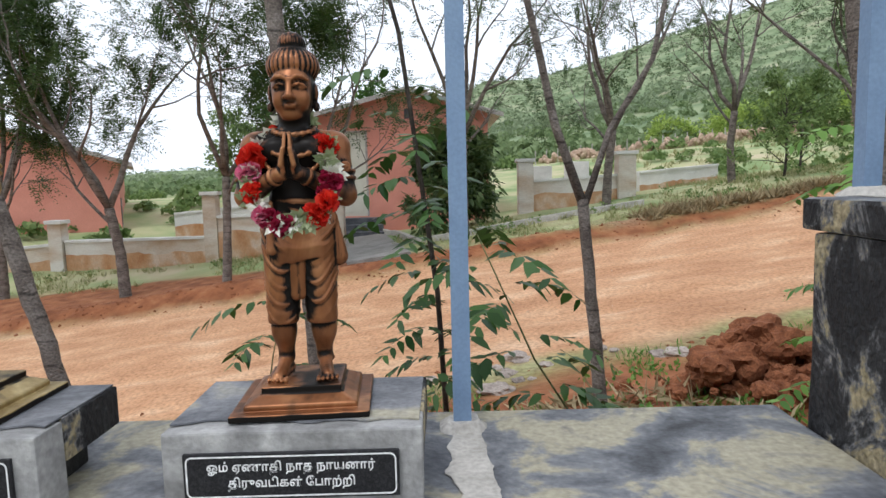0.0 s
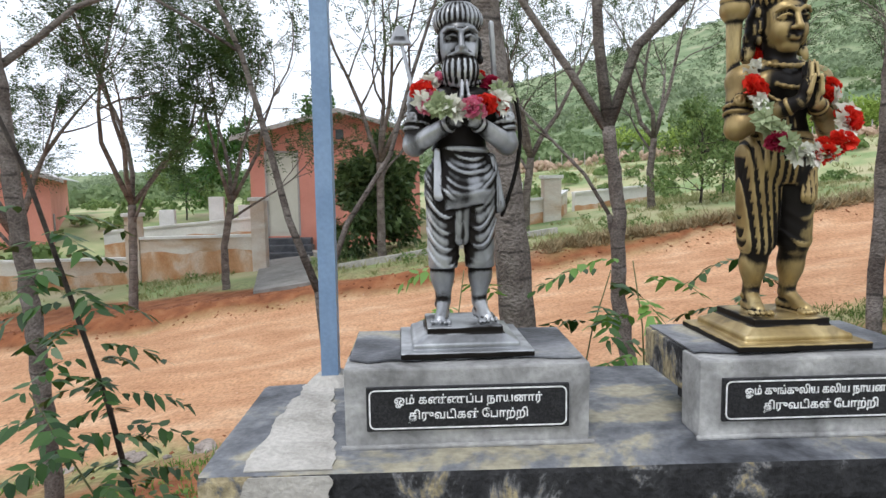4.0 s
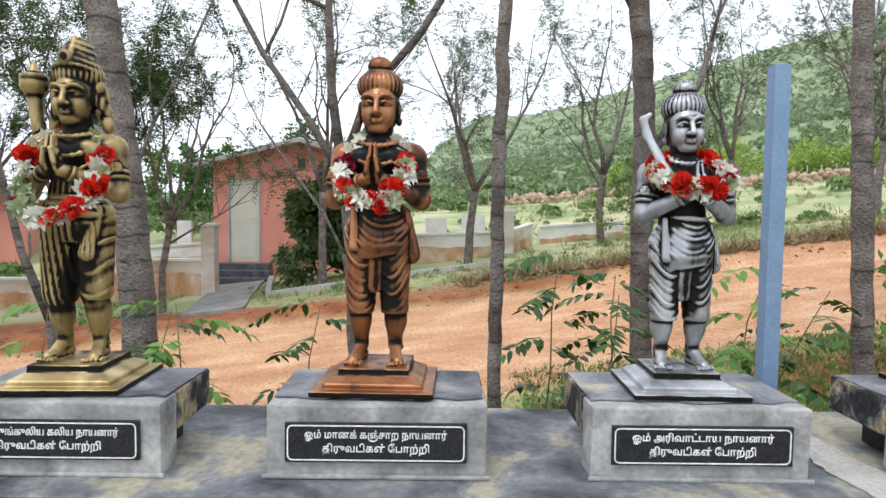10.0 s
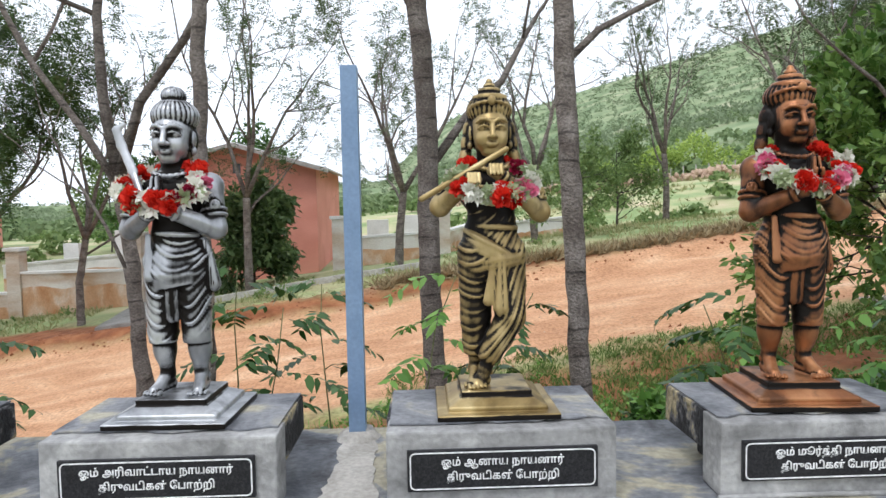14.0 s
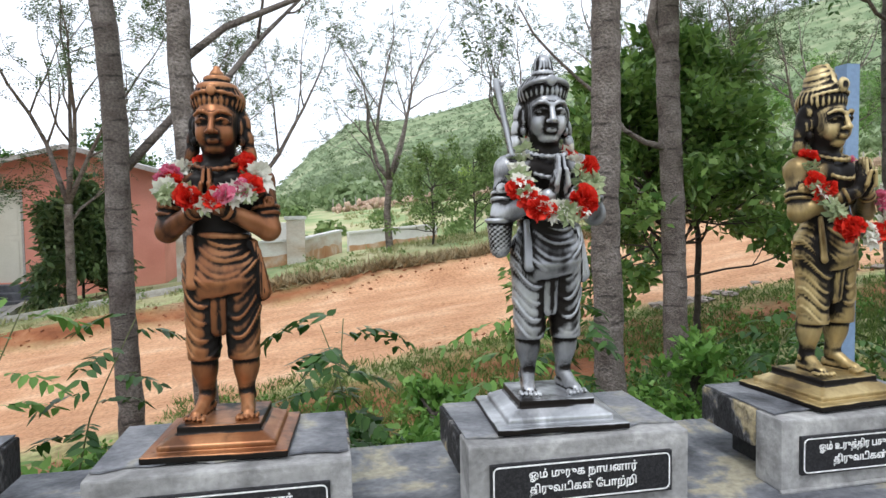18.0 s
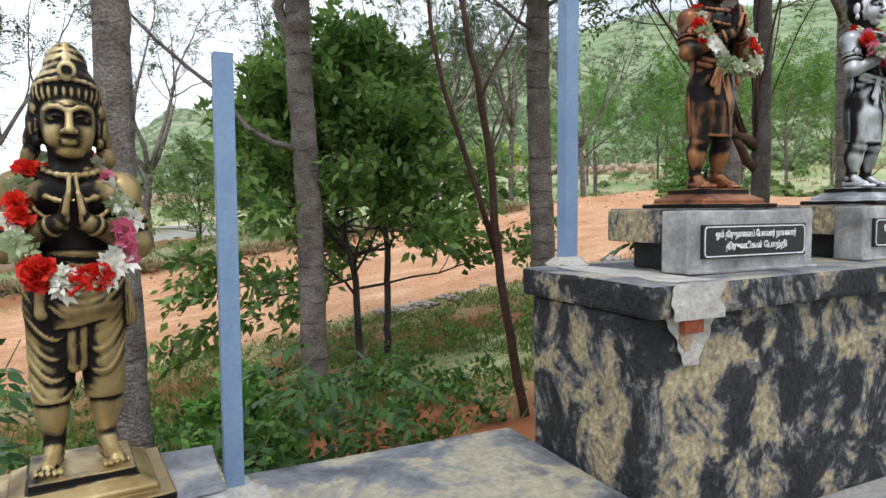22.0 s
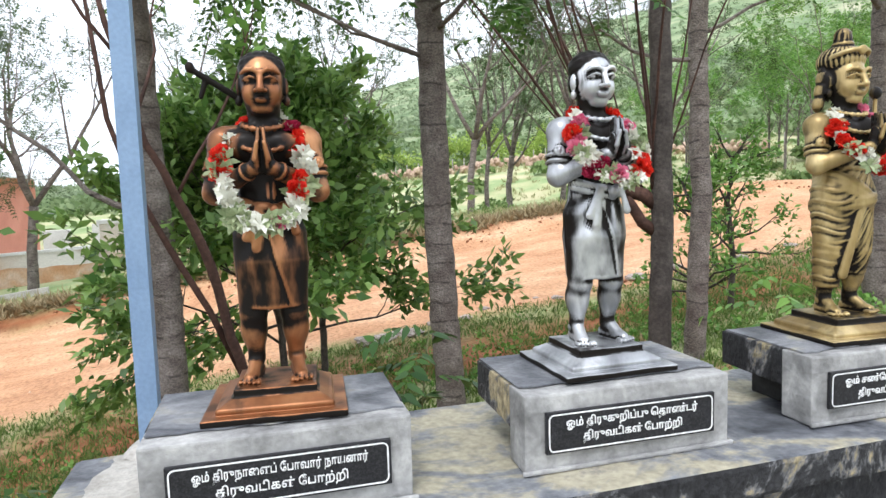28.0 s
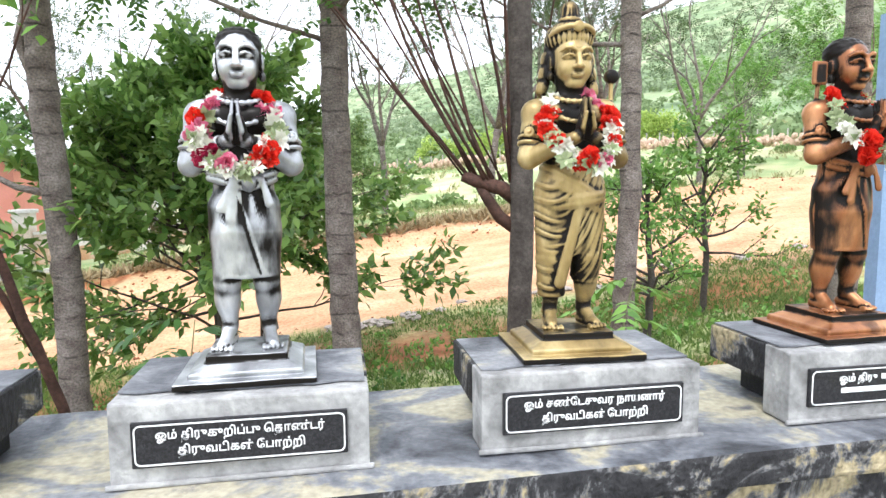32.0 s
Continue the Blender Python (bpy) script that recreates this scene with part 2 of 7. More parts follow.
M_clod = surface("red earth clod", [(0.3, (0.15, 0.05, 0.022)), (0.65, (0.27, 0.105, 0.05))], 9, 0.95, 0.9, 60, fine=0.35)


def ring_bark(m):
    """Thin dark leaf-scar rings round the trunks."""
    n, l = m.node_tree.nodes, m.node_tree.links
    b = n["Principled BSDF"]
    src = b.inputs["Base Color"].links[0].from_socket
    geo = n.new("ShaderNodeNewGeometry")
    w = n.new("ShaderNodeTexWave")
    w.bands_direction = "Z"
    w.inputs["Scale"].default_value, w.inputs["Distortion"].default_value, w.inputs["Detail"].default_value, w.inputs["Detail Scale"].default_value = 2.4, 1.6, 2, 2.5
    l.new(geo.outputs["Position"], w.inputs["Vector"])
    mr = n.new("ShaderNodeMapRange")
    mr.inputs["From Min"].default_value, mr.inputs["From Max"].default_value = 0.0, 0.05
    mr.inputs["To Min"].default_value, mr.inputs["To Max"].default_value = 0.4, 1.0
    l.new(w.outputs["Fac"], mr.inputs["Value"])
    gap = n.new("ShaderNodeTexNoise")
    gap.inputs["Scale"].default_value, gap.inputs["Detail"].default_value = 9, 2
    l.new(geo.outputs["Position"], gap.inputs["Vector"])
    gm = n.new("ShaderNodeMapRange")
    gm.inputs["From Min"].default_value, gm.inputs["From Max"].default_value = 0.44, 0.54
    l.new(gap.outputs["Fac"], gm.inputs["Value"])
    mx = n.new("ShaderNodeMix")
    mx.data_type, mx.blend_type = "RGBA", "MULTIPLY"
    l.new(gm.outputs["Result"], mx.inputs["Factor"])
    l.new(src, mx.inputs["A"])
    l.new(mr.outputs["Result"], mx.inputs["B"])
    l.new(mx.outputs["Result"], b.inputs["Base Color"])


ring_bark(M_bark)
L_fern = leaf_mat("feathery green leaves", (0.034, 0.07, 0.022), (0.105, 0.165, 0.06), 0.5, 0.2)
L_canopy = leaf_mat("dark feathery canopy leaves", (0.025, 0.06, 0.016), (0.085, 0.145, 0.042), 0.5, 0.22)
L_deep = leaf_mat("deep green broad leaves", (0.03, 0.09, 0.018), (0.12, 0.24, 0.055), 0.38, 0.35)
L_fresh = leaf_mat("fresh green leaves", (0.07, 0.18, 0.03), (0.22, 0.4, 0.09), 0.45, 0.35)
L_mango = leaf_mat("dark drooping leaves", (0.045, 0.09, 0.032), (0.16, 0.225, 0.085), 0.42, 0.3)
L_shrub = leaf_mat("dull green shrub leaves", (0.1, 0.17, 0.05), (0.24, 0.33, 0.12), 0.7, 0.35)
# hillside and far leaves greyed and paled: haze put into the leaf colour
L_hill_haze = leaf_mat("hillside foliage greyed as by haze", (0.13, 0.195, 0.085), (0.26, 0.335, 0.165), 0.8, 0.35)
L_far_haze = leaf_mat("far woodland foliage paled as by haze", (0.165, 0.22, 0.13), (0.28, 0.34, 0.205), 0.85, 0.35)
L_bush = leaf_mat("glossy mid green leaves", (0.058, 0.14, 0.028), (0.27, 0.42, 0.115), 0.3, 0.4)
L_grass = leaf_mat("grass blades", (0.23, 0.26, 0.095), (0.46, 0.43, 0.24), 0.7, 0.35)
L_verge = leaf_mat("short green grass", (0.07, 0.14, 0.028), (0.21, 0.28, 0.08), 0.7, 0.3)
L_sap = leaf_mat("toothed sapling leaves", (0.014, 0.05, 0.01), (0.065, 0.145, 0.032), 0.35, 0.25)
L_lime = leaf_mat("yellow-green bush leaves", (0.24, 0.36, 0.07), (0.46, 0.56, 0.16), 0.7, 0.4)
L_dry = leaf_mat("dry straw grass", (0.22, 0.17, 0.09), (0.42, 0.34, 0.2), 0.8, 0.1)


# ---- ground: one sheet to the horizon ----
EYE0 = (4.0, -1.4)
EL_AZ = [-180, -100, -60, -40, -25, -13, -3.5, -0.5, 3.4, 7, 14, 17.6, 21, 26, 32, 45, 60, 80, 100, 130, 180]
EL_DEG = [0.3, 0.8, -0.2, 0.6, 1.0, 1.3, 2.6, 5.8, 8.5, 8.4, 10.0, 10.8, 11.8, 12.9, 14.0, 16.1, 15.1, 9.0, 5, 0.5, 0.3]
E1_AZ = [-180, -60, -40, -15, 0, 10, 33, 60, 100, 180]
E1_DEG = [0, -2.1, -1.9, -1.1, 0.3, 1.3, 3.2, 3.0, 0, 0]


def smooth(a, b, v):
    s = np.clip((v - a) / (b - a), 0, 1)
    return s * s * (3 - 2 * s)


def wav(x, y, s, seed):
    """Cheap smooth noise from a few sines."""
    r = np.random.RandomState(seed)
    out = 0
    for k in range(6):
        a, f, p = r.uniform(0, 6.28), s * r.uniform(0.5, 2.2), r.uniform(0, 6.28)
        out = out + np.sin((np.cos(a) * x + np.sin(a) * y) * f + p)
    return out / 6


def ground_z(x, y):
    x, y = np.asarray(x, float), np.asarray(y, float)
    g = np.interp(y, [-6, 0.2, 0.7, 2.4, 4.3, 5, 10.2, 10.8, 13, 16, 18.4, 20, 30], [-1.3, -1.1, -0.51, -0.64, -0.93, -0.98, -0.58, -0.35, -0.26, -0.2, -0.24, -0.15, 0.7])
    near = g + 0.135 * np.clip(x, -30, 30) - 0.075
    near = near + 0.035 * wav(x, y, 2.2, 1) * smooth(0.8, 2, y) + 0.02 * wav(x, y, 7, 2)
    bank = np.exp(-(((y - 10.7 - 0.25 * wav(x, 0 * y, 1.3, 3)) / 0.5) ** 2))
    near = near + 0.12 * bank + 0.05 * bank * wav(x, y, 9, 4)
    rut = np.exp(-(((y - 6.6 - 0.2 * wav(x, 0 * y, 0.5, 5)) / 0.22) ** 2)) + np.exp(-(((y - 8.4 - 0.2 * wav(x, 0 * y, 0.5, 6)) / 0.22) ** 2))
    near = near - 0.04 * rut
    dx, dy = x - EYE0[0], y - EYE0[1]
    r, az = np.hypot(dx, dy) + 1e-6, np.degrees(np.arctan2(dx, dy))
    e1, e2 = np.interp(az, E1_AZ, E1_DEG), np.interp(az, EL_AZ, EL_DEG) + 0.2 * wav(az, 0 * az, 0.35, 8)
    lr = np.log(r)
    k1, k2, k3 = smooth(math.log(18), math.log(45), lr), smooth(math.log(45), math.log(130), lr), smooth(math.log(100), math.log(430), lr)
    ang = e1 * k1 + (e2 - e1) * (0.4 * k2 + 0.6 * k3)
    far = 1.4 + np.tan(np.radians(ang)) * np.minimum(r, 430) - 2.2 * (1 - k1)
    far = far + (0.012 * r * wav(x, y, 0.05, 9) + 0.005 * r * wav(x, y, 0.2, 10)) * k2 * (1 - smooth(330, 420, r))
    far = far - np.maximum(r - 430, 0) * 0.25 * (r < 900)
    far = np.where(r > 900, np.maximum(far, -40) * 0 - 40, far)
    t = smooth(17, 32, r)
    return near * (1 - t) + far * t


def steps_out(a, b, d, far, grow):
    s = list(np.arange(a, b, d))
    lo, hi, st = [a], [s[-1]], d
    while hi[-1] < far:
        st *= grow
        hi.append(hi[-1] + st)
        lo.append(lo[-1] - st)
    return np.array(lo[:0:-1] + s + hi[1:])


gx, gy = steps_out(-9, 17, 0.14, 1800, 1.09), steps_out(0.2, 13.5, 0.12, 1800, 1.09)
XX, YY = np.meshgrid(gx, gy)
ZZ = ground_z(XX, YY)
nx, ny = len(gx), len(gy)
idx = np.arange(nx * ny).reshape(ny, nx)
quads = np.stack([idx[:-1, :-1], idx[:-1, 1:], idx[1:, 1:], idx[1:, :-1]], -1).reshape(-1, 4)
gme = mesh_from("ground", np.stack([XX, YY, ZZ], -1), quads)
wob = 0.3 * wav(XX, YY, 1.5, 20) + 0.15 * wav(XX, YY, 5, 21)
far_edge = np.interp(XX, [4, 12, 16], [10.3, 11.2, 12.0])
near_edge = np.interp(XX, [-1, 0.2, 6, 9, 11], [5.1, 5.2, 6.2, 6.3, 6.0])
road_w = smooth(-0.25, 0.25, YY + wob - near_edge) * (1 - smooth(-0.15, 0.15, YY + 0.5 * wob - far_edge))
bank_w = smooth(-0.2, 0.2, YY + 0.5 * wob - far_edge) * (1 - smooth(-0.25, 0.25, YY + wob - far_edge - 0.8 - 0.32 * np.clip(-XX, -1, 7)))
red_w = (1 - smooth(-1.2, 0.1, YY + wob - near_edge)) * smooth(0.5, 1.0, YY) * smooth(-0.25, 0.35, wav(XX, YY, 1.1, 22) + 0.5 * wav(XX, YY, 4, 23) + 0.85 - 0.075 * np.clip(XX, 0, 9) + 0.5 * (1 - smooth(1.6, 2.8, YY)))
cols = np.zeros((ny, nx, 4), np.float32)
# alpha marks the distant ground that gets the haze-paled colour
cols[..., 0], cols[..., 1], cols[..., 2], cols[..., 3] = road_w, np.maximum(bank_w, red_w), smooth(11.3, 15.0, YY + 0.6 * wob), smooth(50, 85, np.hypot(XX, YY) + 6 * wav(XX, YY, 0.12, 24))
ca = gme.color_attributes.new("cover", "FLOAT_COLOR", "POINT")
ca.data.foreach_set("color", cols.ravel())

M_ground = surface("grassy earth", [(0.32, (0.3, 0.19, 0.11)), (0.44, (0.27, 0.24, 0.12)), (0.55, (0.27, 0.31, 0.13)), (0.7, (0.42, 0.38, 0.24))], 0.7, 0.95, 0.8, 14, fine=0.4, dist=0.6, bdist=0.03)


def cover_layers(m):
    n, l = m.node_tree.nodes, m.node_tree.links
    b = n["Principled BSDF"]
    base = b.inputs["Base Color"].links[0].from_socket
    at = n.new("ShaderNodeVertexColor")
    at.layer_name = "cover"
    sp = n.new("ShaderNodeSeparateColor")
    l.new(at.outputs["Color"], sp.inputs["Color"])
    geo = n.new("ShaderNodeNewGeometry")

    def ramp_noise(stops, scale, stretch=(1, 1, 1), detail=7):
        ma = n.new("ShaderNodeMapping")
        ma.inputs["Scale"].default_value = stretch
        l.new(geo.outputs["Position"], ma.inputs["Vector"])
        t = n.new("ShaderNodeTexNoise")
        t.inputs["Scale"].default_value, t.inputs["Detail"].default_value = scale, detail
        l.new(ma.outputs["Vector"], t.inputs["Vector"])
        r = n.new("ShaderNodeValToRGB")
        while len(r.color_ramp.elements) < len(stops):
            r.color_ramp.elements.new(0.5)
        for e, (p, c) in zip(r.color_ramp.elements, stops):
            e.position, e.color = p, (*c, 1)
        l.new(t.outputs["Fac"], r.inputs["Fac"])
        return r.outputs["Color"]

    def over(a, bcol, fac):
        x = n.new("ShaderNodeMix")
        x.data_type = "RGBA"
        l.new(fac, x.inputs["Factor"])
        l.new(a, x.inputs["A"])
        l.new(bcol, x.inputs["B"])
        return x.outputs["Result"]

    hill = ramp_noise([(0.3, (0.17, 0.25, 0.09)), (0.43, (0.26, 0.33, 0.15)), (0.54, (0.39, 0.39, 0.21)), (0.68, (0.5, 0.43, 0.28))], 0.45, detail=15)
    red = ramp_noise([(0.3, (0.16, 0.053, 0.022)), (0.55, (0.29, 0.11, 0.048)), (0.7, (0.36, 0.165, 0.08))], 3.0)
    road = ramp_noise([(0.28, (0.42, 0.215, 0.115)), (0.45, (0.5, 0.272, 0.15)), (0.58, (0.56, 0.325, 0.188)), (0.75, (0.64, 0.425, 0.275))], 1.8, (0.55, 1.3, 1), 15)
    grit = ramp_noise([(0.3, (0.72, 0.7, 0.68)), (0.5, (1, 1, 1)), (0.7, (1.2, 1.2, 1.2))], 22.0, (1, 1, 1), 9)
    gm = n.new("ShaderNodeMix")
    gm.data_type, gm.blend_type = "RGBA", "MULTIPLY"
    gm.inputs["Factor"].default_value = 1
    l.new(road, gm.inputs["A"])
    l.new(grit, gm.inputs["B"])
    road = gm.outputs["Result"]
    # distant hill ground, made paler and greyer to paint in haze
    hazy_woods = ramp_noise([(0.3, (0.11, 0.165, 0.08)), (0.45, (0.175, 0.24, 0.12)), (0.58, (0.25, 0.3, 0.165)), (0.72, (0.37, 0.36, 0.245))], 0.09, detail=15)
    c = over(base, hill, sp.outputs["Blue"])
    c = over(c, hazy_woods, at.outputs["Alpha"])
    c = over(c, red, sp.outputs["Green"])
    c = over(c, road, sp.outputs["Red"])
    l.new(c, b.inputs["Base Color"])


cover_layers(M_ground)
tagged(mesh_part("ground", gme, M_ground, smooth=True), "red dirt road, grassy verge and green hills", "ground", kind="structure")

# ---- benches, walkway ----
LEV = {1: -0.652, 2: 0.0, 3: 0.607}
TOP = 0.752
RISE = 0.0127  # the upper bench climbs slightly


def bench_z(s, x):
    """Height of a bench's top."""
    return LEV[s] + TOP + (RISE * (x - 7.972) if s == 3 else 0.0)


BENCH = {1: (-5.2, -0.36), 2: (-0.36, 7.445), 3: (7.445, 14.0)}
for s, (bx0, bx1) in BENCH.items():
    z = LEV[s]
    bench = thing("bench_wall_%d" % s, ((bx0 + bx1) / 2, 0.22, z), "long plastered bench wall in black and khaki camouflage paint", "bench wall", kind="structure")
    inv = Matrix.Translation(-bench.location)
    x1 = bx1 - 0.003 if s < 3 else bx1
    for nm, bm, mt in (("bench_body", box(bx0 + (0.012 if s > 1 else 0.05), x1 + (0.045 if s < 3 else 0), -0.09, 0.54 if s < 3 else 0.48, z - 0.75, z + TOP - 0.095, 0.012, rough=0.006, seed=s), M_camodark if s == 2 else M_camo),
                       ("bench_slab", box(bx0, x1, -0.14, 0.59 if s < 3 else 0.53, z + TOP - 0.093, z + TOP, 0.014, rough=0.006, seed=s + 5), [M_benchtop, M_camodark if s == 2 else M_camo])):
        if s > 1:
            for v in bm.verts:
                if v.co.x < bx0 + 0.4 and v.co.y > 0.3:
                    v.co.y -= (0.11 if s == 2 else 0.04) * (1 - (v.co.x - bx0) / 0.4)
        bm.transform(inv)
        for f in bm.faces:
            if nm == "bench_slab" and abs(f.normal.z) < 0.5:
                f.material_index = 1
        part(nm, bm, mt, bench)
    if s == 3:
        bench.location.z += RISE * (bench.location.x - 7.972)
        bench.rotation_euler = (0, -math.atan(RISE), 0)

wk = thing("walkway", (4, -1.5, 0), "plain cement walkway rising by steps", "walkway", kind="structure")
levels = [(-6.0, -1.05, LEV[1]), (-1.05, -0.55, LEV[1] + 0.217), (-0.55, -0.05, LEV[1] + 0.435), (-0.05, 6.55, 0.0), (6.55, 7.05, 0.2), (7.05, 7.6, 0.405), (7.6, 14.0, LEV[3])]
for a, b_, z in levels:
    bm = box(a, b_ - 0.002, -3.4, -0.095, z - 0.5, z, 0.01)
    bm.transform(Matrix.Translation((-4, 1.5, 0)))
    part("paving_slab", bm, M_pave, wk)

# ---- posts ----
PW = 0.052


def post(x, y, base, top, lean=0.0):
    p = thing("steel_post", (x, y, base), "blue-grey painted square steel post set behind the bench", "post", "posts along the bench")
    bm = bmesh.new()
    w = PW / 2
    outer = [(-w, -w), (w, -w), (w, w), (-w, w)]
    t = 0.004
    h = top - base + 0.02
    inner = [(math.copysign(abs(a) - t, a), math.copysign(abs(c) - t, c)) for a, c in outer]
    vs = [[bm.verts.new((a + lean * zz, c, zz)) for a, c in ring] for ring, zz in ((outer, -0.02), (outer, h), (inner, h), (inner, h - 0.25))]
    for r0, r1 in zip(vs, vs[1:]):
        for k in range(4):
            bm.faces.new((r0[k], r0[(k + 1) % 4], r1[(k + 1) % 4], r1[k]))
    bm.faces.new(vs[0][::-1])
    bm.faces.new(vs[3])
    part("tube", bm, M_pole, p)
    bm = bmesh.new()
    bmesh.ops.create_cone(bm, cap_ends=True, segments=14, radius1=0.075, radius2=0.045, depth=0.03, matrix=Matrix.Translation((0, 0, 0.012)))
    for v in bm.verts:
        v.co += noise.noise_vector(v.co * 30) * 0.012
    part("mortar_collar", bm, M_mortar, p)
    return p


for px, py, s, zt in ((-1.355, 0.46, 1, 1.97), (-0.16, 0.5, 2, 1.99), (3.175, 0.49, 2, 1.92), (6.445, 0.465, 2, 1.97), (7.625, 0.482, 3, 2.565), (10.92, 0.47, 3, 2.57)):
    post(px, py, LEV[s] + TOP, zt)

# ---- mortar patches and bare bricks at the bench ends ----
def blob_patch(name, outline_fn, mat, at, label, category):
    bm = bmesh.new()
    ring = [bm.verts.new(p) for p in outline_fn]
    f = bm.faces.new(ring)
    r = bmesh.ops.extrude_face_region(bm, geom=[f])
    for v in [g for g in r["geom"] if isinstance(g, bmesh.types.BMVert)]:
        v.co += f.normal * 0.0028
    bmesh.ops.recalc_face_normals(bm, faces=bm.faces[:])
    ob = part(name, bm, mat)
    ob.location = at
    return tagged(ob, label, category)


def wavy_strip(u0, u1, w0, w1, seed, to3d):
    """An irregular strip outline, from u0 to u1, of changing width."""
    left, right = [], []
    n = 34
    ragged = lambda u, side: 0.03 * noise.noise(Vector((u * 9, side * 7 + seed * 3.1, 0))) + 0.011 * noise.noise(Vector((u * 34, side * 7 + seed, 5)))
    for k in range(n + 1):
        u = u0 + (u1 - u0) * k / n
        w = w0 + (w1 - w0) * k / n
        left.append(to3d(u, -w / 2 + ragged(u, 0)))
        right.append(to3d(u, w / 2 + ragged(u, 1)))
    return left + right[::-1]


for i, (px, s, w0, w1) in enumerate(((-1.33, 1, 0.1, 0.1), (-0.17, 2, 0.09, 0.2), (3.2, 2, 0.1, 0.13), (6.5, 2, 0.09, 0.12), (7.6, 3, 0.1, 0.16))):
    zt = bench_z(s, px)
    blob_patch("mortar_patch", wavy_strip(-0.125, 0.47, w1, w0, i, lambda u, w: (w - 0.04 * (u + 0.1), u, 0.0)), M_mortar, (px, 0, zt + 0.001), "pale mortar strip smeared across the bench top", "mortar")
    if i in (1, 4):
        blob_patch("mortar_patch", wavy_strip(-0.34 if i == 1 else -0.24, -0.096, 0.08, 0.2, 20 + i, lambda u, w: (w, 0.0, u)), M_mortar, (px + 0.02, -0.101, zt), "pale mortar patch round a bare brick", "mortar")
        blob_patch("mortar_patch", wavy_strip(-0.1, 0.0, 0.21, 0.17, 30 + i, lambda u, w: (w, 0.0, u)), M_mortar, (px + 0.01, -0.149, zt), "pale mortar patch on the slab edge", "mortar")
        bm = box(-0.036, 0.036, -0.012, 0.012, -0.024, 0.024, 0.004, rough=0.0)
        for v in bm.verts:
            v.co += noise.noise_vector(v.co * 40 + Vector((i, 0, 0))) * 0.004
        bk = part("bare_brick", bm, M_brick)
        bk.location = (px + 0.02, -0.108, zt - 0.135) if i == 1 else (px + 0.008, -0.112, zt - 0.122)
        tagged(bk, "bare red brick end showing through the mortar", "brick")
        blob_patch("rust_stain", wavy_strip(-0.075, -0.02, 0.035, 0.06, 50 + i, lambda u, w: (w, 0.0, u)), M_rust, (bk.location.x, -0.1042, bk.location.z), "orange rust-red run below the bare brick", "stain")

# ---- pedestals with name plates ----
OM = "\u0b93\u0bae\u0bcd "
NAY = " \u0ba8\u0bbe\u0baf\u0ba9\u0bbe\u0bb0\u0bcd"
LINE2 = "\u0ba4\u0bbf\u0bb0\u0bc1\u0bb5\u0b9f\u0bbf\u0b95\u0bb3\u0bcd \u0bc7\u0baa\u0bbe\u0bb1\u0bcd\u0bb1\u0bbf"
SITES = [  # centre, level, first line of the plate as it reads
    (-2.583, 1, None),
    (-1.743, 1, OM + "ஏணாதி நாத" + NAY),
    (0.229, 2, OM + "கண்ணப்ப" + NAY),
    (1.06, 2, OM + "குங்குலிய கலிய" + NAY),
    (1.902, 2, OM + "மானக் கஞ்சாற" + NAY),
    (2.745, 2, OM + "அரிவாட்டாய" + NAY),
    (3.582, 2, OM + "ஆனாய" + NAY),
    (4.414, 2, OM + "மூர்த்தி" + NAY),
    (5.255, 2, OM + "முருக" + NAY),
    (6.095, 2, OM + "உருத்திர பசுபதி" + NAY),
    (7.972, 3, OM + "திருநா\u0bc8ளப் \u0bc7ப\u0bbeவார்" + NAY),
    (8.816, 3, OM + "திருகுறிப்பு \u0bc6த\u0bbeண்டர்"),
    (9.655, 3, OM + "சண்\u0bc7டசுவர" + NAY),
    (10.483, 3, OM + "திரு"),
]
PLATE_W, PLATE_H, PED_H = 0.469, 0.103, 0.192


def text_mesh(body, width, height):
    """Lettering as a thin raised mesh in the xz plane, centred, no wider than width."""
    c = bpy.data.curves.new("lettering", "FONT")
    c.body, c.align_x, c.resolution_u, c.extrude = body, "CENTER", 2, 0.02
    c.offset = 0.012
    ob = bpy.data.objects.new("lettering", c)
    scene.collection.objects.link(ob)
    me = bpy.data.meshes.new_from_object(ob)
    bpy.data.objects.remove(ob)
    bpy.data.curves.remove(c)
    co = np.empty(len(me.vertices) * 3, np.float32)
    me.vertices.foreach_get("co", co)
    co = co.reshape(-1, 3)
    s = min(width / np.ptp(co[:, 0]), height / 1.1)
    mid = (co[:, 0].max() + co[:, 0].min()) / 2
    out = np.stack([(co[:, 0] - mid) * s, -co[:, 2] * 0.05, co[:, 1] * height / 1.1], -1)
    me.vertices.foreach_set("co", out.ravel().astype(np.float32))
    me.materials.clear()
    me.update()
    return me


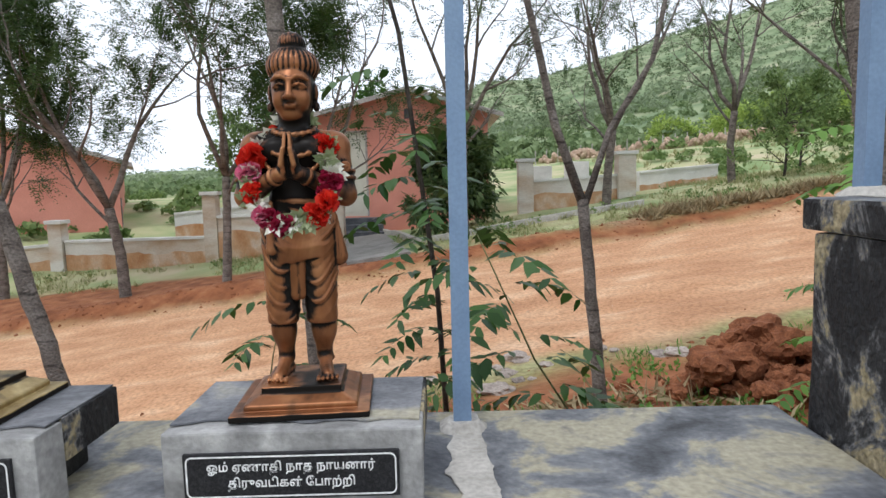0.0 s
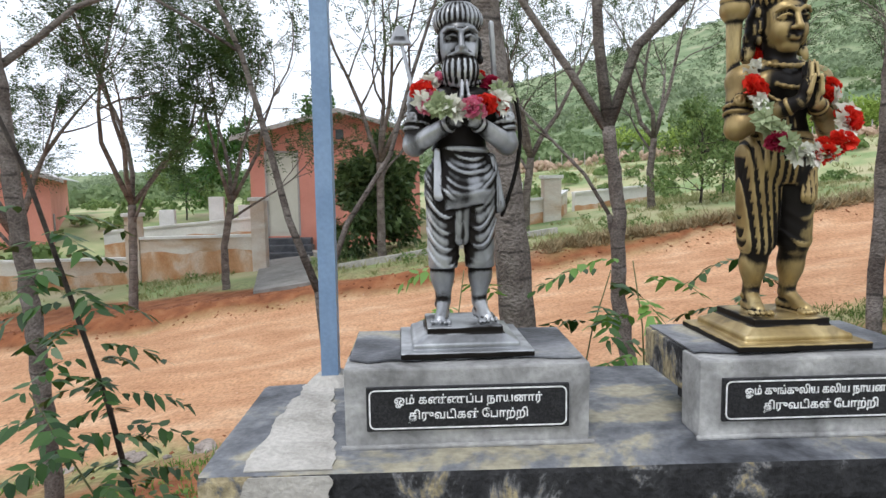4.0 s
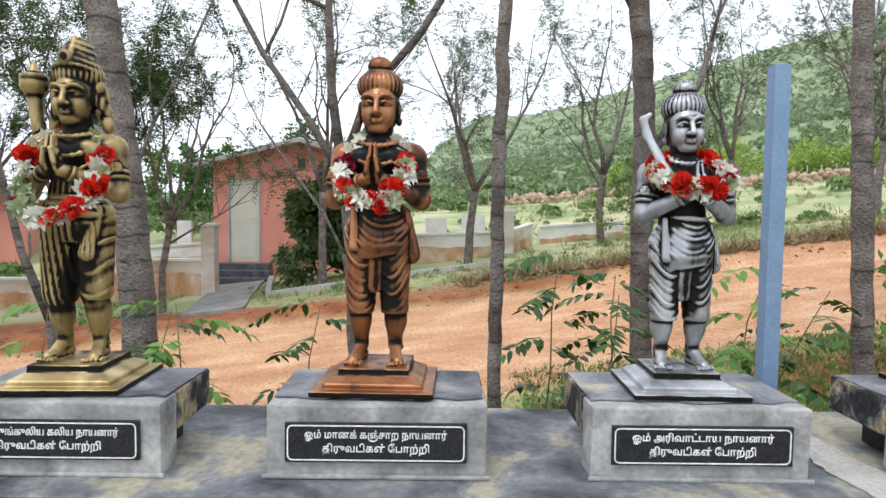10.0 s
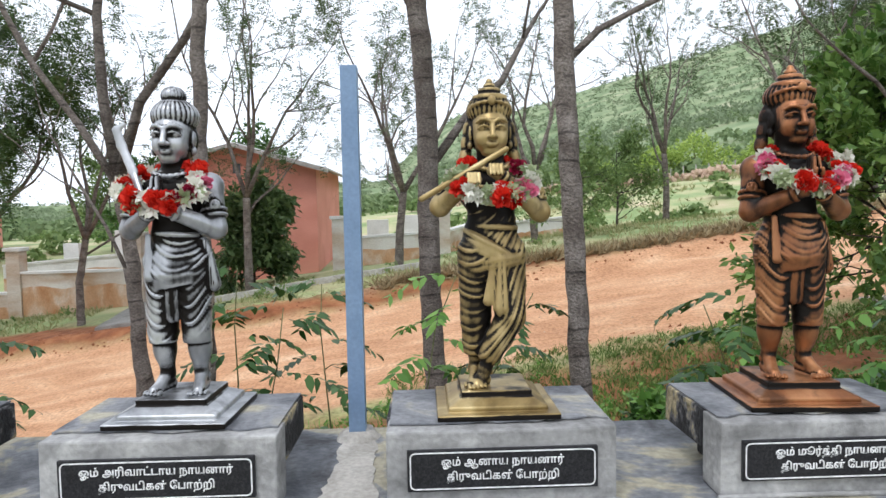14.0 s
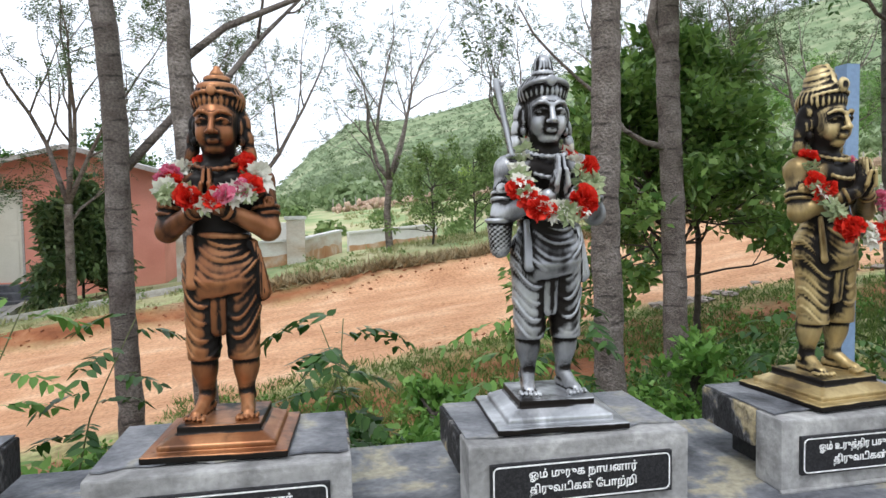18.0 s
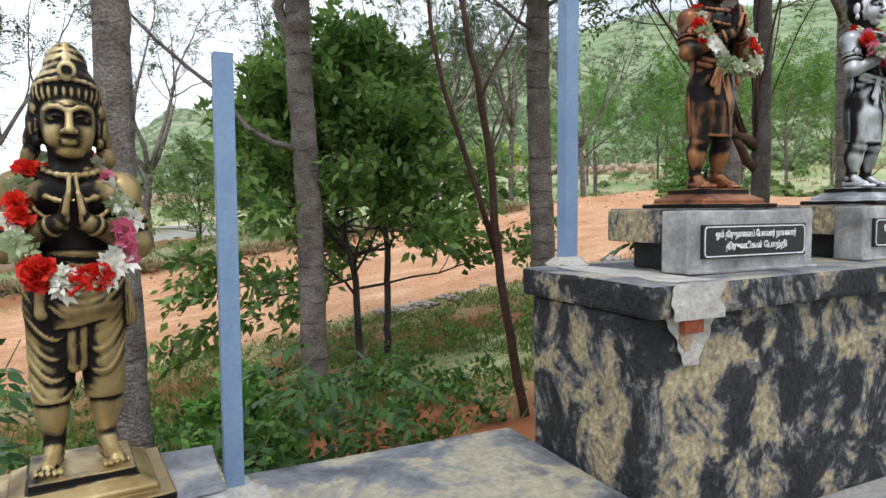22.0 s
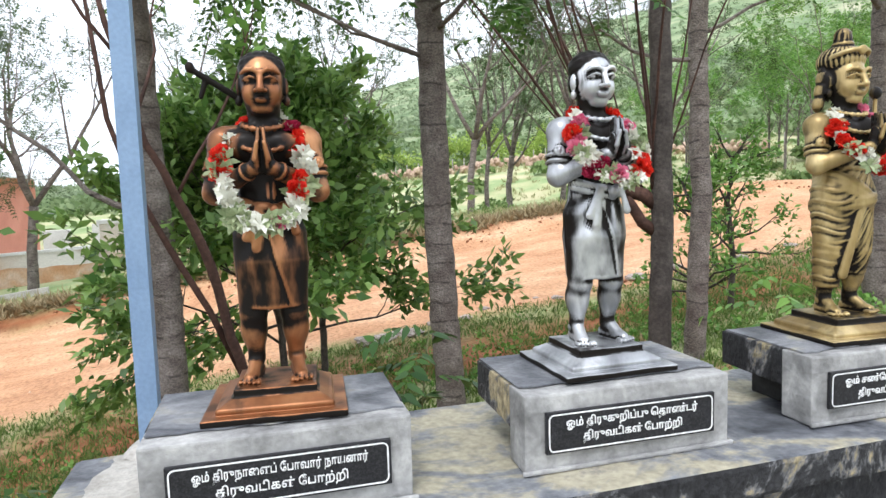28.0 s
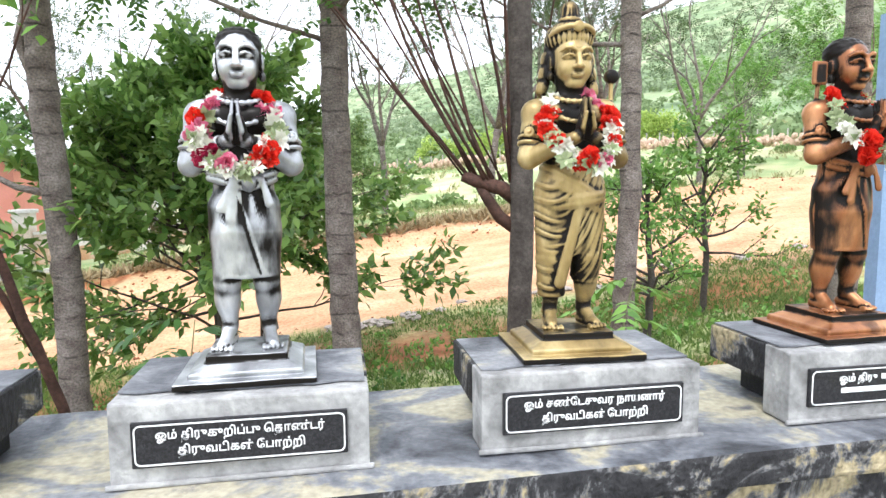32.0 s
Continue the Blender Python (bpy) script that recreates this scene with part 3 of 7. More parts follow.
def rounded_frame(w, h, r, t, y):
    """A thin raised border line with round corners."""
    bm = bmesh.new()
    rows = []
    for inset, yy in ((0, y + 0.001), (0, y), (t, y), (t, y + 0.001)):
        ring, hw, hh, rr = [], w / 2 - inset, h / 2 - inset, max(r - inset, 0.001)
        for cx, cz, a0 in ((hw - rr, hh - rr, 0), (-hw + rr, hh - rr, 90), (-hw + rr, -hh + rr, 180), (hw - rr, -hh + rr, 270)):
            for k in range(5):
                a = radians(a0 + 22.5 * k)
                ring.append(bm.verts.new((cx + rr * math.cos(a), yy, cz + rr * math.sin(a))))
        rows.append(ring)
    for a, b_ in zip(rows, rows[1:]):
        for k in range(len(a)):
            bm.faces.new((a[k], a[(k + 1) % len(a)], b_[(k + 1) % len(a)], b_[k]))
    bmesh.ops.recalc_face_normals(bm, faces=bm.faces[:])
    return bm


line2 = text_mesh(LINE2, 0.28, 0.029)
line2.materials.append(M_white)
border = None
for i, (cx, s, words) in enumerate(SITES):
    zb = bench_z(s, cx)
    ped = thing("pedestal", (cx, 0.0, zb), "grey painted cement pedestal with an overhanging slab and black name plate", "pedestal", "pedestals on the bench")
    part("front_block", box(-0.285, 0.285, -0.02, 0.085, 0, PED_H, 0.006, rough=0.004, seed=i), M_cement, ped)
    bm = box(-0.287, 0.287, 0.0855, 0.335, 0.088, PED_H + 0.001, 0.006, rough=0.004, seed=i + 30)
    part("slab", bm, [M_camo], ped, "camouflage painted overhanging slab")
    bm = bmesh.new()
    front = [(0.278 - 0.556 * k / 24, 0.03 + 0.028 * noise.noise(Vector((k * 0.28, i * 4.3, 0))) + 0.008 * noise.noise(Vector((k * 1.3, i * 2.7, 3))), 0) for k in range(25)]
    face = bm.faces.new([bm.verts.new(p) for p in front + [(-0.281, 0.326, 0), (0.281, 0.326, 0)]])
    for v in [g for g in bmesh.ops.extrude_face_region(bm, geom=[face])["geom"] if isinstance(g, bmesh.types.BMVert)]:
        v.co.z += 0.004
    bmesh.ops.recalc_face_normals(bm, faces=bm.faces[:])
    bm.transform(Matrix.Translation((0, 0, PED_H + 0.0025)))
    part("slab_top", bm, M_slab, ped, "dark blue-grey smeared paint on the slab")
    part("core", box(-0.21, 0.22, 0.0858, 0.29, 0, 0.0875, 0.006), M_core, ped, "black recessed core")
    bm = box(-0.295, 0.295, -0.032, -0.021, 0, 0.012, 0.005, rough=0.004, seed=i + 60)
    part("skirting", bm, M_cement, ped)
    plate = part("name_plate", box(-PLATE_W / 2, PLATE_W / 2, -0.031, -0.0205, 0.0455, 0.0455 + PLATE_H, 0.002), M_plate, ped, "black granite plate with white Tamil lettering" if words else "black granite plate with a white border")
    if border is None:
        bm = rounded_frame(PLATE_W - 0.012, PLATE_H - 0.01, 0.014, 0.0034, -0.0325)
        border = bpy.data.meshes.new("border")
        bm.to_mesh(border)
        bm.free()
        border.materials.append(M_white)
    bo = mesh_part("border", border, M_white, plate)
    bo.location = (0, 0, 0.0455 + PLATE_H / 2)
    if words:
        full = len(words) > 9
        me = text_mesh(words, 0.365, 0.029) if full else text_mesh(words, 0.12, 0.029)
        me.materials.append(M_white)
        t1 = mesh_part("lettering", me, M_white, plate)
        t1.location = (0 if full else -0.09, -0.0322, 0.052 + 0.058)
        if full:
            t2 = mesh_part("lettering", line2, M_white, plate)
            t2.location = (0.0, -0.0322, 0.052 + 0.022)
        else:
            for bx0, bx1, bz in ((-0.02, 0.08, 0.06), (0.1, 0.18, 0.06), (-0.14, 0.02, 0.028), (0.05, 0.14, 0.028)):
                part("lettering", box(bx0, bx1, -0.0325, -0.0312, 0.052 + bz, 0.052 + bz + 0.014), M_white, plate)


# ---- houses ----
def gable_house(name, x0, x1, y0, y1, base, eave, apex_x, apex, label, door=None, window=None, over=0.45):
    h = thing(name, ((x0 + x1) / 2, y0, base), label, "house")
    ox, oy = (x0 + x1) / 2, y0

    def put(nm, bm, mt, lab="", parent=None):
        bm.transform(Matrix.Translation((-ox, -oy, -base)))
        return part(nm, bm, mt, parent or h, lab)

    t = 0.23
    # gable walls, with the openings left free
    for yy in (y0, y1 - t):
        bm = bmesh.new()
        xs = [(x0, x1)]
        if yy == y0 and door:
            xs = [(x0, door[0]), (door[1], x1)]
        for a, c in xs:
            join(bm, box(a, c, yy, yy + t, base - 0.6, eave))
        if yy == y0 and door:
            join(bm, box(door[0], door[1], yy, yy + t, door[3], eave))
            join(bm, box(door[0], door[1], yy, yy + t, base - 0.6, door[2]))
        tri = [bm.verts.new((x, y, z)) for y in (yy, yy + t) for x, z in ((x0, eave), (x1, eave), (apex_x, apex))]
        for f in ((0, 1, 2), (5, 4, 3), (0, 2, 5, 3), (1, 4, 5, 2)):
            bm.faces.new([tri[k] for k in f])
        put("wall", bm, M_pink)
    for xx in (x0, x1 - t):
        put("wall", box(xx, xx + t, y0 + t, y1 - t, base - 0.6, eave + 0.02), M_pink)
    for side in (-1, 1):
        xe = x0 - over if side < 0 else x1 + over
        xw = x0 if side < 0 else x1
        slope = (apex - eave) / (apex_x - xw)
        ze = apex + slope * (xe - apex_x)
        bm = bmesh.new()
        n = 40
        top = []
        for k in range(n + 1):
            y = y0 - over + (y1 - y0 + 2 * over) * k / n
            dz = 0.02 * (k % 2)
            top.append([bm.verts.new((apex_x, y, apex + 0.06 + dz)), bm.verts.new((xe, y, ze + 0.06 + dz)), bm.verts.new((xe, y, ze + 0.03)), bm.verts.new((apex_x, y, apex + 0.03))])
        for p, q in zip(top, top[1:]):
            for a, c in ((0, 1), (1, 2), (2, 3)):
                bm.faces.new((p[a], p[c], q[c], q[a]))
        bm.faces.new(top[0])
        bm.faces.new(top[-1][::-1])
        roof = put("roof", bm, M_roof, "pale corrugated sheet roof slope")
        bm = bmesh.new()
        for dz, th in ((0.0, 0.13),):
            vs = [bm.verts.new((x, y, z)) for y in (y0 - over - 0.03, y0 - over) for x, z in ((apex_x, apex + 0.05), (xe, ze + 0.05), (xe, ze + 0.05 - th), (apex_x, apex + 0.05 - th))]
            for f in ((0, 1, 2, 3), (7, 6, 5, 4), (0, 4, 5, 1), (1, 5, 6, 2), (2, 6, 7, 3)):
                bm.faces.new([vs[k] for k in f])
        bmesh.ops.recalc_face_normals(bm, faces=bm.faces[:])
        put("fascia", bm, M_fascia)
    put("vent", box(apex_x - 0.12, apex_x + 0.12, y0 - 0.02, y0 - 0.002, apex - 0.85, apex - 0.55, 0.01), M_dark, "small dark gable vent")
    if door:
        d = put("door", box(door[0] + 0.06, door[1] - 0.06, y0 + 0.04, y0 + 0.09, door[2], door[3] - 0.06), M_cream, "closed cream double door")
        put("door_frame", join(join(box(door[0], door[0] + 0.06, y0 - 0.02, y0 + 0.12, door[2], door[3]), box(door[1] - 0.06, door[1], y0 - 0.02, y0 + 0.12, door[2], door[3])), box(door[0] + 0.06, door[1] - 0.06, y0 - 0.02, y0 + 0.12, door[3] - 0.06, door[3])), M_fascia)
        zm = (door[2] + door[3]) / 2 - 0.1
        bm = box(door[0] + 0.1, door[1] - 0.1, y0 + 0.028, y0 + 0.039, zm, zm + 0.06)
        put("door_rail", bm, M_cream, parent=None)
        for z0, z1 in ((door[2] + 0.12, zm - 0.06), (zm + 0.12, door[3] - 0.2)):
            put("door_panel", box(door[0] + 0.16, door[1] - 0.16, y0 + 0.03, y0 + 0.0395, z0, z1, 0.005), M_cream)
    if window:
        wx0, wx1, wz0, wz1 = window
        put("window", box(wx0, wx1, y0 - 0.012, y0 - 0.002, wz0, wz1), M_dark, "dark barred window")
        for k in range(5):
            xx = wx0 + (wx1 - wx0) * (k + 0.5) / 5
            put("window_bar", box(xx - 0.008, xx + 0.008, y0 - 0.03, y0 - 0.013, wz0, wz1), M_fascia)
    return h


gable_house("house", -5.05, 0.15, 18.4, 23.8, -0.35, 2.9, -2.28, 3.6, "small salmon pink gabled house with a cream door", door=(-4.6, -3.56, -0.2, 2.42))
H2 = gable_house("house", -19.16, -11.96, 18.98, 28.0, -1.6, 1.78, -15.56, 2.95, "salmon pink gabled house with a pale roof")
H2.rotation_euler = (0, 0, radians(25))
part("window", box(3.602, 3.614, 0.5, 1.0, 0.85, 2.1), M_dark, H2, "dark barred window")
for k in range(4):
    part("window_bar", box(3.615, 3.63, 0.56 + 0.12 * k, 0.575 + 0.12 * k, 0.85, 2.1), M_fascia, H2)
bm = bmesh.new()
bmesh.ops.create_cone(bm, cap_ends=True, segments=20, radius1=0.3, radius2=0.26, depth=0.08, matrix=Matrix.Translation((0.27, -0.042, 0.8)) @ Matrix.Rotation(radians(90), 4, "X"))
part("exhaust_fan", bm, M_dark, H2, "round dark exhaust fan in the gable wall")

for k in range(3):
    st = part("door_step", box(-4.95 - 0.1 * k, -3.2 + 0.1 * k, 18.0 - 0.34 * k, 18.394 - 0.342 * k, -1.2, -0.24 - 0.19 * k, 0.02), M_dark)
    tagged(st, "dark stone step below the house door", "step", "steps to the house door")

bm = bmesh.new()
vs = []
for k in range(12):
    y = 11.5 + (17.6 - 11.5) * k / 11
    xl, xr = -3.3 - 0.12 * k, -2.0 - 0.11 * k
    vs.append([bm.verts.new((x, y, float(ground_z(x, y)) + dz)) for x, dz in ((xl, -0.25), (xl, 0.06), (xr, 0.06), (xr, -0.25))])
for p, q in zip(vs, vs[1:]):
    for a in range(3):
        bm.faces.new((p[a], q[a], q[a + 1], p[a + 1]))
bm.faces.new(vs[0][::-1])
bm.faces.new(vs[-1])
bmesh.ops.recalc_face_normals(bm, faces=bm.faces[:])
tagged(part("garden_path", bm, M_pave), "pale cement path up to the house door", "path", kind="structure")


def kerb(pts, h=0.14, w=0.14, mat=None, name="garden_kerb", label="low cement kerb round the garden bed", cap=None, below=0.4):
    """A low wall along a polyline, following the slope."""
    bm = bmesh.new()
    rows = []
    P = []
    for (ax, ay), (bx, by) in zip(pts, pts[1:]):
        n = max(2, int(math.hypot(bx - ax, by - ay) / 0.5))
        P += [(ax + (bx - ax) * k / n, ay + (by - ay) * k / n) for k in range(n)]
    P.append(pts[-1])
    for k, (x, y) in enumerate(P):
        a, c = Vector(P[max(k - 1, 0)]), Vector(P[min(k + 1, len(P) - 1)])
        d = (c - a).normalized()
        nrm = Vector((-d.y, d.x)) * w / 2
        z = float(ground_z(x, y))
        rows.append([bm.verts.new((x + sx * nrm.x, y + sx * nrm.y, zz)) for sx, zz in ((-1, z - below), (-1, z + h), (1, z + h), (1, z - below))])
    for p, q in zip(rows, rows[1:]):
        for a in range(3):
            bm.faces.new((p[a], q[a], q[a + 1], p[a + 1]))
    bm.faces.new(rows[0][::-1])
    bm.faces.new(rows[-1])
    bmesh.ops.recalc_face_normals(bm, faces=bm.faces[:])
    return tagged(part(name, bm, mat or M_mortar), label, "kerb", kind="structure")


kerb([(-3.05, 17.7), (-1.9, 13.0), (3.4, 13.6)])


def pillar(x, y, w, top, mat, label="square white gate pillar with a flat cap"):
    z = float(ground_z(x, y)) - 0.2
    p = thing("wall_pillar", (x, y, z), label, "pillar", "compound wall pillars")
    part("shaft", box(-w / 2, w / 2, -w / 2, w / 2, 0, top - z - 0.1, 0.012), mat, p)
    part("cap", box(-w / 2 - 0.05, w / 2 + 0.05, -w / 2 - 0.05, w / 2 + 0.05, top - z - 0.098, top - z, 0.015), M_wwall, p)
    return p


def low_wall(x0, y0, x1, y1, z0, z1, mat=None, w=0.16, name="compound_wall", label="low compound wall, white paint stained by red dust"):
    """A wall from one pillar to the next with its own coping."""
    L = math.hypot(x1 - x0, y1 - y0)
    zg = min(float(ground_z(x0, y0)), float(ground_z(x1, y1))) - 0.5
    wl_ = thing(name, (x0, y0, zg), label, "wall", kind="structure")
    wl_.rotation_euler = (0, 0, math.atan2(y1 - y0, x1 - x0))
    bm = box(0, L, -w / 2, w / 2, 0, 1)
    for v in bm.verts:
        if v.co.z > 0.5:
            v.co.z = (z0 if v.co.x < L / 2 else z1) - zg
    part("wall_body", bm, mat or M_cwall, wl_)
    bm = bmesh.new()
    n = max(6, int(L / 0.15))
    rows = []
    for k in range(n + 1):
        x = L * k / n
        top = z0 + (z1 - z0) * k / n - zg - 0.36 + 0.1 * noise.noise(Vector((x * 1.3, z0 * 7, 0))) + 0.05 * noise.noise(Vector((x * 5, z0 * 3, 2)))
        rows.append([bm.verts.new(p) for p in ((x, -w / 2 - 0.004, 0), (x, -w / 2 - 0.004, top), (x, -w / 2 - 0.001, top), (x, -w / 2 - 0.001, 0))])
    for p, q in zip(rows, rows[1:]):
        for a in range(3):
            bm.faces.new((p[a], q[a], q[a + 1], p[a + 1]))
    bmesh.ops.recalc_face_normals(bm, faces=bm.faces[:])
    part("dust_band", bm, M_dust, wl_, "orange road dust splashed on the wall foot")
    bm = box(0, L, -w / 2 - 0.04, w / 2 + 0.04, 0, 1)
    for v in bm.verts:
        zz = (z0 if v.co.x < L / 2 else z1) - zg
        v.co.z = zz + (0.07 if v.co.z > 0.5 else 0.002)
    part("coping", bm, M_wwall, wl_)


for x, y, top in ((-4.07, 15.35, 1.07), (-7.6, 16.0, 0.69), (-11.75, 15.9, 0.02), (-16.0, 15.0, -0.43)):
    pillar(x, y, 0.36, top, M_cwall)
low_wall(-7.4, 15.95, -4.27, 15.4, -0.03, 0.04)
low_wall(-11.55, 15.9, -7.8, 15.98, -0.6, -0.58)
low_wall(-15.8, 15.05, -11.95, 15.88, -0.95, -0.68)
pillar(1.06, 16.75, 0.42, 1.39, M_cwall)
pillar(3.97, 17.0, 0.5, 1.55, M_cwall)
low_wall(1.28, 16.77, 3.71, 16.98, 0.72, 0.84)
low_wall(4.1, 17.27, 5.3, 21.0, 0.85, 1.0)
for x, y, w, top in ((1.95, 19.5, 0.7, 1.23), (3.2, 19.9, 0.8, 1.36), (-6.7, 20.3, 0.5, 1.02), (-8.2, 19.9, 0.5, 0.62), (-6.0, 21.3, 0.5, 0.7)):
    z = float(ground_z(x, y)) - 0.3
    ob = part("wall_stub", box(-w / 2, w / 2, -0.09, 0.09, 0, top - z, 0.01), M_wwall)
    ob.location = (x, y, z)
    tagged(ob, "unfinished white plastered wall stub", "wall stub", "unfinished wall stubs")
low_wall(-9.8, 18.9, -5.3, 19.5, -0.04, 0.3, M_wwall, label="white plastered boundary wall behind the houses")
low_wall(5.6, 21.0, 9.0, 22.5, 0.92, 1.14, M_wwall, label="white plastered boundary wall up the slope")


# ---- plants ----
def unit(v):
    return v / (np.linalg.norm(v, axis=-1, keepdims=True) + 1e-9)


def pinnate(rng, bases, dirs, length, pairs, ll, lw, droop=0.5):
    """Feather leaves: leaflets in pairs along a drooping rib. Returns vertices (diamonds of four)."""
    n = len(bases)
    s = np.linspace(0.22, 1.0, pairs)
    L = length * rng.uniform(0.7, 1.2, (n, 1, 1))
    d = unit(dirs)[:, None, :]
    down = np.array([0, 0, -1.0])
    pos = bases[:, None, :] + d * L * s[None, :, None] + down * (droop * L * s[None, :, None] ** 2 * 0.6)
    side = unit(np.cross(d, np.array([0.03, 0.02, 1.0])) + rng.normal(0, 0.15, (n, 1, 3)))
    tan = unit(d + down * droop * s[None, :, None])
    quads = []
    for sg in (-1, 1):
        ax = unit(side * sg + tan * 0.45 + rng.normal(0, 0.22, (n, pairs, 3)))
        wv = unit(np.cross(ax, np.cross(side, tan)) + rng.normal(0, 0.2, (n, pairs, 3)))
        k = (1 - 0.5 * np.abs(s - 0.55))[None, :, None] * rng.uniform(0.8, 1.2, (n, pairs, 1))
        a = pos
        t = pos + ax * ll * k + down * ll * 0.15
        m = pos + ax * ll * k * 0.45
        quads.append(np.stack([a, m + wv * lw * k, t, m - wv * lw * k], 2).reshape(-1, 4, 3))
    return np.concatenate(quads)


def broad(rng, bases, dirs, ll, lw, per=6, spread=0.9, droop=0.3):
    """Whorls of single leaves at twig ends."""
    n = len(bases)
    d = unit(np.repeat(dirs, per, 0) + rng.normal(0, spread, (n * per, 3)) + np.array([0, 0, -droop]))
    b = np.repeat(bases, per, 0) + rng.normal(0, ll * 0.5, (n * per, 3))
    w = unit(np.cross(d, rng.normal(0, 1, (n * per, 3)) + np.array([0, 0, 1.2])))
    k = rng.uniform(0.6, 1.25, (n * per, 1))
    nrm = np.cross(w, d)
    m = b + d * ll * k * 0.45
    return np.stack([b, m + w * lw * k + nrm * lw * 0.35, b + d * ll * k, m - w * lw * k + nrm * lw * 0.35], 1)


def quad_mesh(name, q):
    return mesh_from(name, q.reshape(-1, 3), np.arange(len(q) * 4).reshape(-1, 4))


def branch(rng, bm, start, d, length, r0, depth, tips, up=0.25, kids=3, wander=0.16, twig=0.55, sides=6):
    """A branch with its own branches; collects the places and ways of twig ends."""
    pts, n = [Vector(start)], 5
    d = Vector(d).normalized()
    for k in range(n):
        d = (d + Vector(rng.normal(0, wander, 3)) + Vector((0, 0, up * 0.3))).normalized()
        pts.append(pts[-1] + d * length / n)
    radii = [r0 * (1 - 0.65 * k / n) for k in range(n + 1)]
    tube(bm, pts, radii, sides)
    if depth == 0:
        for k in range(2, n + 1):
            tips.append((np.array(pts[k]), np.array(d)))
        return
    for k in range(kids):
        at = 2 + (k * (n - 1)) // kids if kids > 1 else n - 1
        at = min(at + int(rng.randint(0, 2)), n)
        side = Vector(rng.normal(0, 1, 3))
        side = (side - d * side.dot(d)).normalized()
        nd = (d + side * rng.uniform(0.5, 0.95)).normalized()
        branch(rng, bm, pts[at], nd, length * twig * rng.uniform(0.8, 1.2), radii[at] * 0.62, depth - 1, tips, up, kids, wander, twig, max(4, sides - 1))
    branch(rng, bm, pts[n], d, length * twig, radii[n], depth - 1, tips, up, kids, wander, twig, max(4, sides - 1))


def tree(name, label, seed, trunk, radii, limbs, leaf, bark=None, group="", category="tree", kids=3, depth=2, leaf_part="crown", up=0.25, twig=0.55, ringed=True):
    """trunk: points; limbs: (height fraction, azimuth in degrees, rise in degrees, length, radius); leaf: function of rng, places and ways."""
    rng = np.random.RandomState(seed)
    base = Vector(trunk[0])
    th = thing(name, base, label, category, group)
    pts = [Vector(p) - base for p in trunk]
    # even steps along the trunk, slightly uneven, with leaf-scar rings
    fine, rad = [], []
    for k in range(len(pts) - 1):
        n = max(2, int((pts[k + 1] - pts[k]).length / 0.09))
        for j in range(n):
            t = j / n
            p = pts[k].lerp(pts[k + 1], t)
            fine.append(p + Vector(rng.normal(0, 0.004, 3)))
            r = radii[k] * (1 - t) + radii[k + 1] * t
            rad.append(r * (1 + (0.02 if ringed and len(fine) % 3 == 0 else 0) + rng.normal(0, 0.015)))
    fine.append(pts[-1])
    rad.append(radii[-1])
    fine.insert(0, fine[0] - Vector((0, 0, 0.25)))
    rad.insert(0, rad[0] * 1.25)
    bm = tube(bmesh.new(), fine, rad, 12)
    part("trunk", bm, bark or M_bark, th, smooth=True)
    tips = []
    for h, az, rise, ln, r in limbs:
        tot = h * (len(pts) - 1)
        k = min(int(tot), len(pts) - 2)
        at = pts[k].lerp(pts[k + 1], tot - k)
        d = (math.sin(radians(az)) * math.cos(radians(rise)), math.cos(radians(az)) * math.cos(radians(rise)), math.sin(radians(rise)))
        bm = bmesh.new()
        branch(rng, bm, at, d, ln, r, depth, tips, up, kids, twig=twig)
        part("limb", bm, bark or M_bark, th, smooth=True)
    if tips and leaf:
        P, D = np.array([t[0] for t in tips]), np.array([t[1] for t in tips])
        q, mt = leaf(rng, P, D)
        mesh_part(leaf_part, quad_mesh(leaf_part, q), mt, th)
    return th


def fern(ll=0.05, lw=0.011, length=0.3, pairs=8, per=3, mat=None, spread=0.8):
    def make(rng, P, D):
        P, D = np.repeat(P, per, 0), np.repeat(D, per, 0)
        D = unit(D) + rng.normal(0, spread, D.shape)
        return pinnate(rng, P, D, length, pairs, ll, lw), mat or L_fern
    return make


def leafy(ll=0.1, lw=0.02, per=7, mat=None, spread=0.9, droop=0.3):
    def make(rng, P, D):
        return broad(rng, P, D, ll, lw, per, spread, droop), mat or L_deep
    return make


def gz(x, y):
    return float(ground_z(x, y))


def near_trunk(x, y, lean, top, r, bend=0.02, seed=0):
    z = gz(x, y)
    rng = np.random.RandomState(seed + 100)
    back = (1.25 - z) / (top - z)
    x, y = x - lean[0] * back, y - lean[1] * back
    pts = []
    for k in range(5):
        t = k / 4
        pts.append((x + lean[0] * t + rng.normal(0, bend) * (0 < k), y + lean[1] * t + rng.normal(0, bend) * (0 < k), z + (top - z) * t))
    return pts, [r * 1.12, r * 1.03, r, r * 0.93, r * 0.85]


# trees in the verge behind the bench
def verge_tree(k, x, y, lean, top, r, limbs):
    pts, rad = near_trunk(x, y, lean, top, r, seed=k)
    return tree("tree", "tall slender tree with ringed grey bark and feathery leaves", 40 + k, pts, rad, limbs, fern(0.042, 0.009, 0.28, 8, 1, L_fern) if k < 8 else fern(0.06, 0.015, 0.3, 7, 4, L_deep), group="trees behind the bench")


verge_tree(0, -4.0, 2.19, (-1.44, 0.3), 3.6, 0.045, [(0.95, 300, 50, 1.6, 0.03), (1, 80, 60, 1.5, 0.03), (0.8, 200, 45, 1.3, 0.02)])
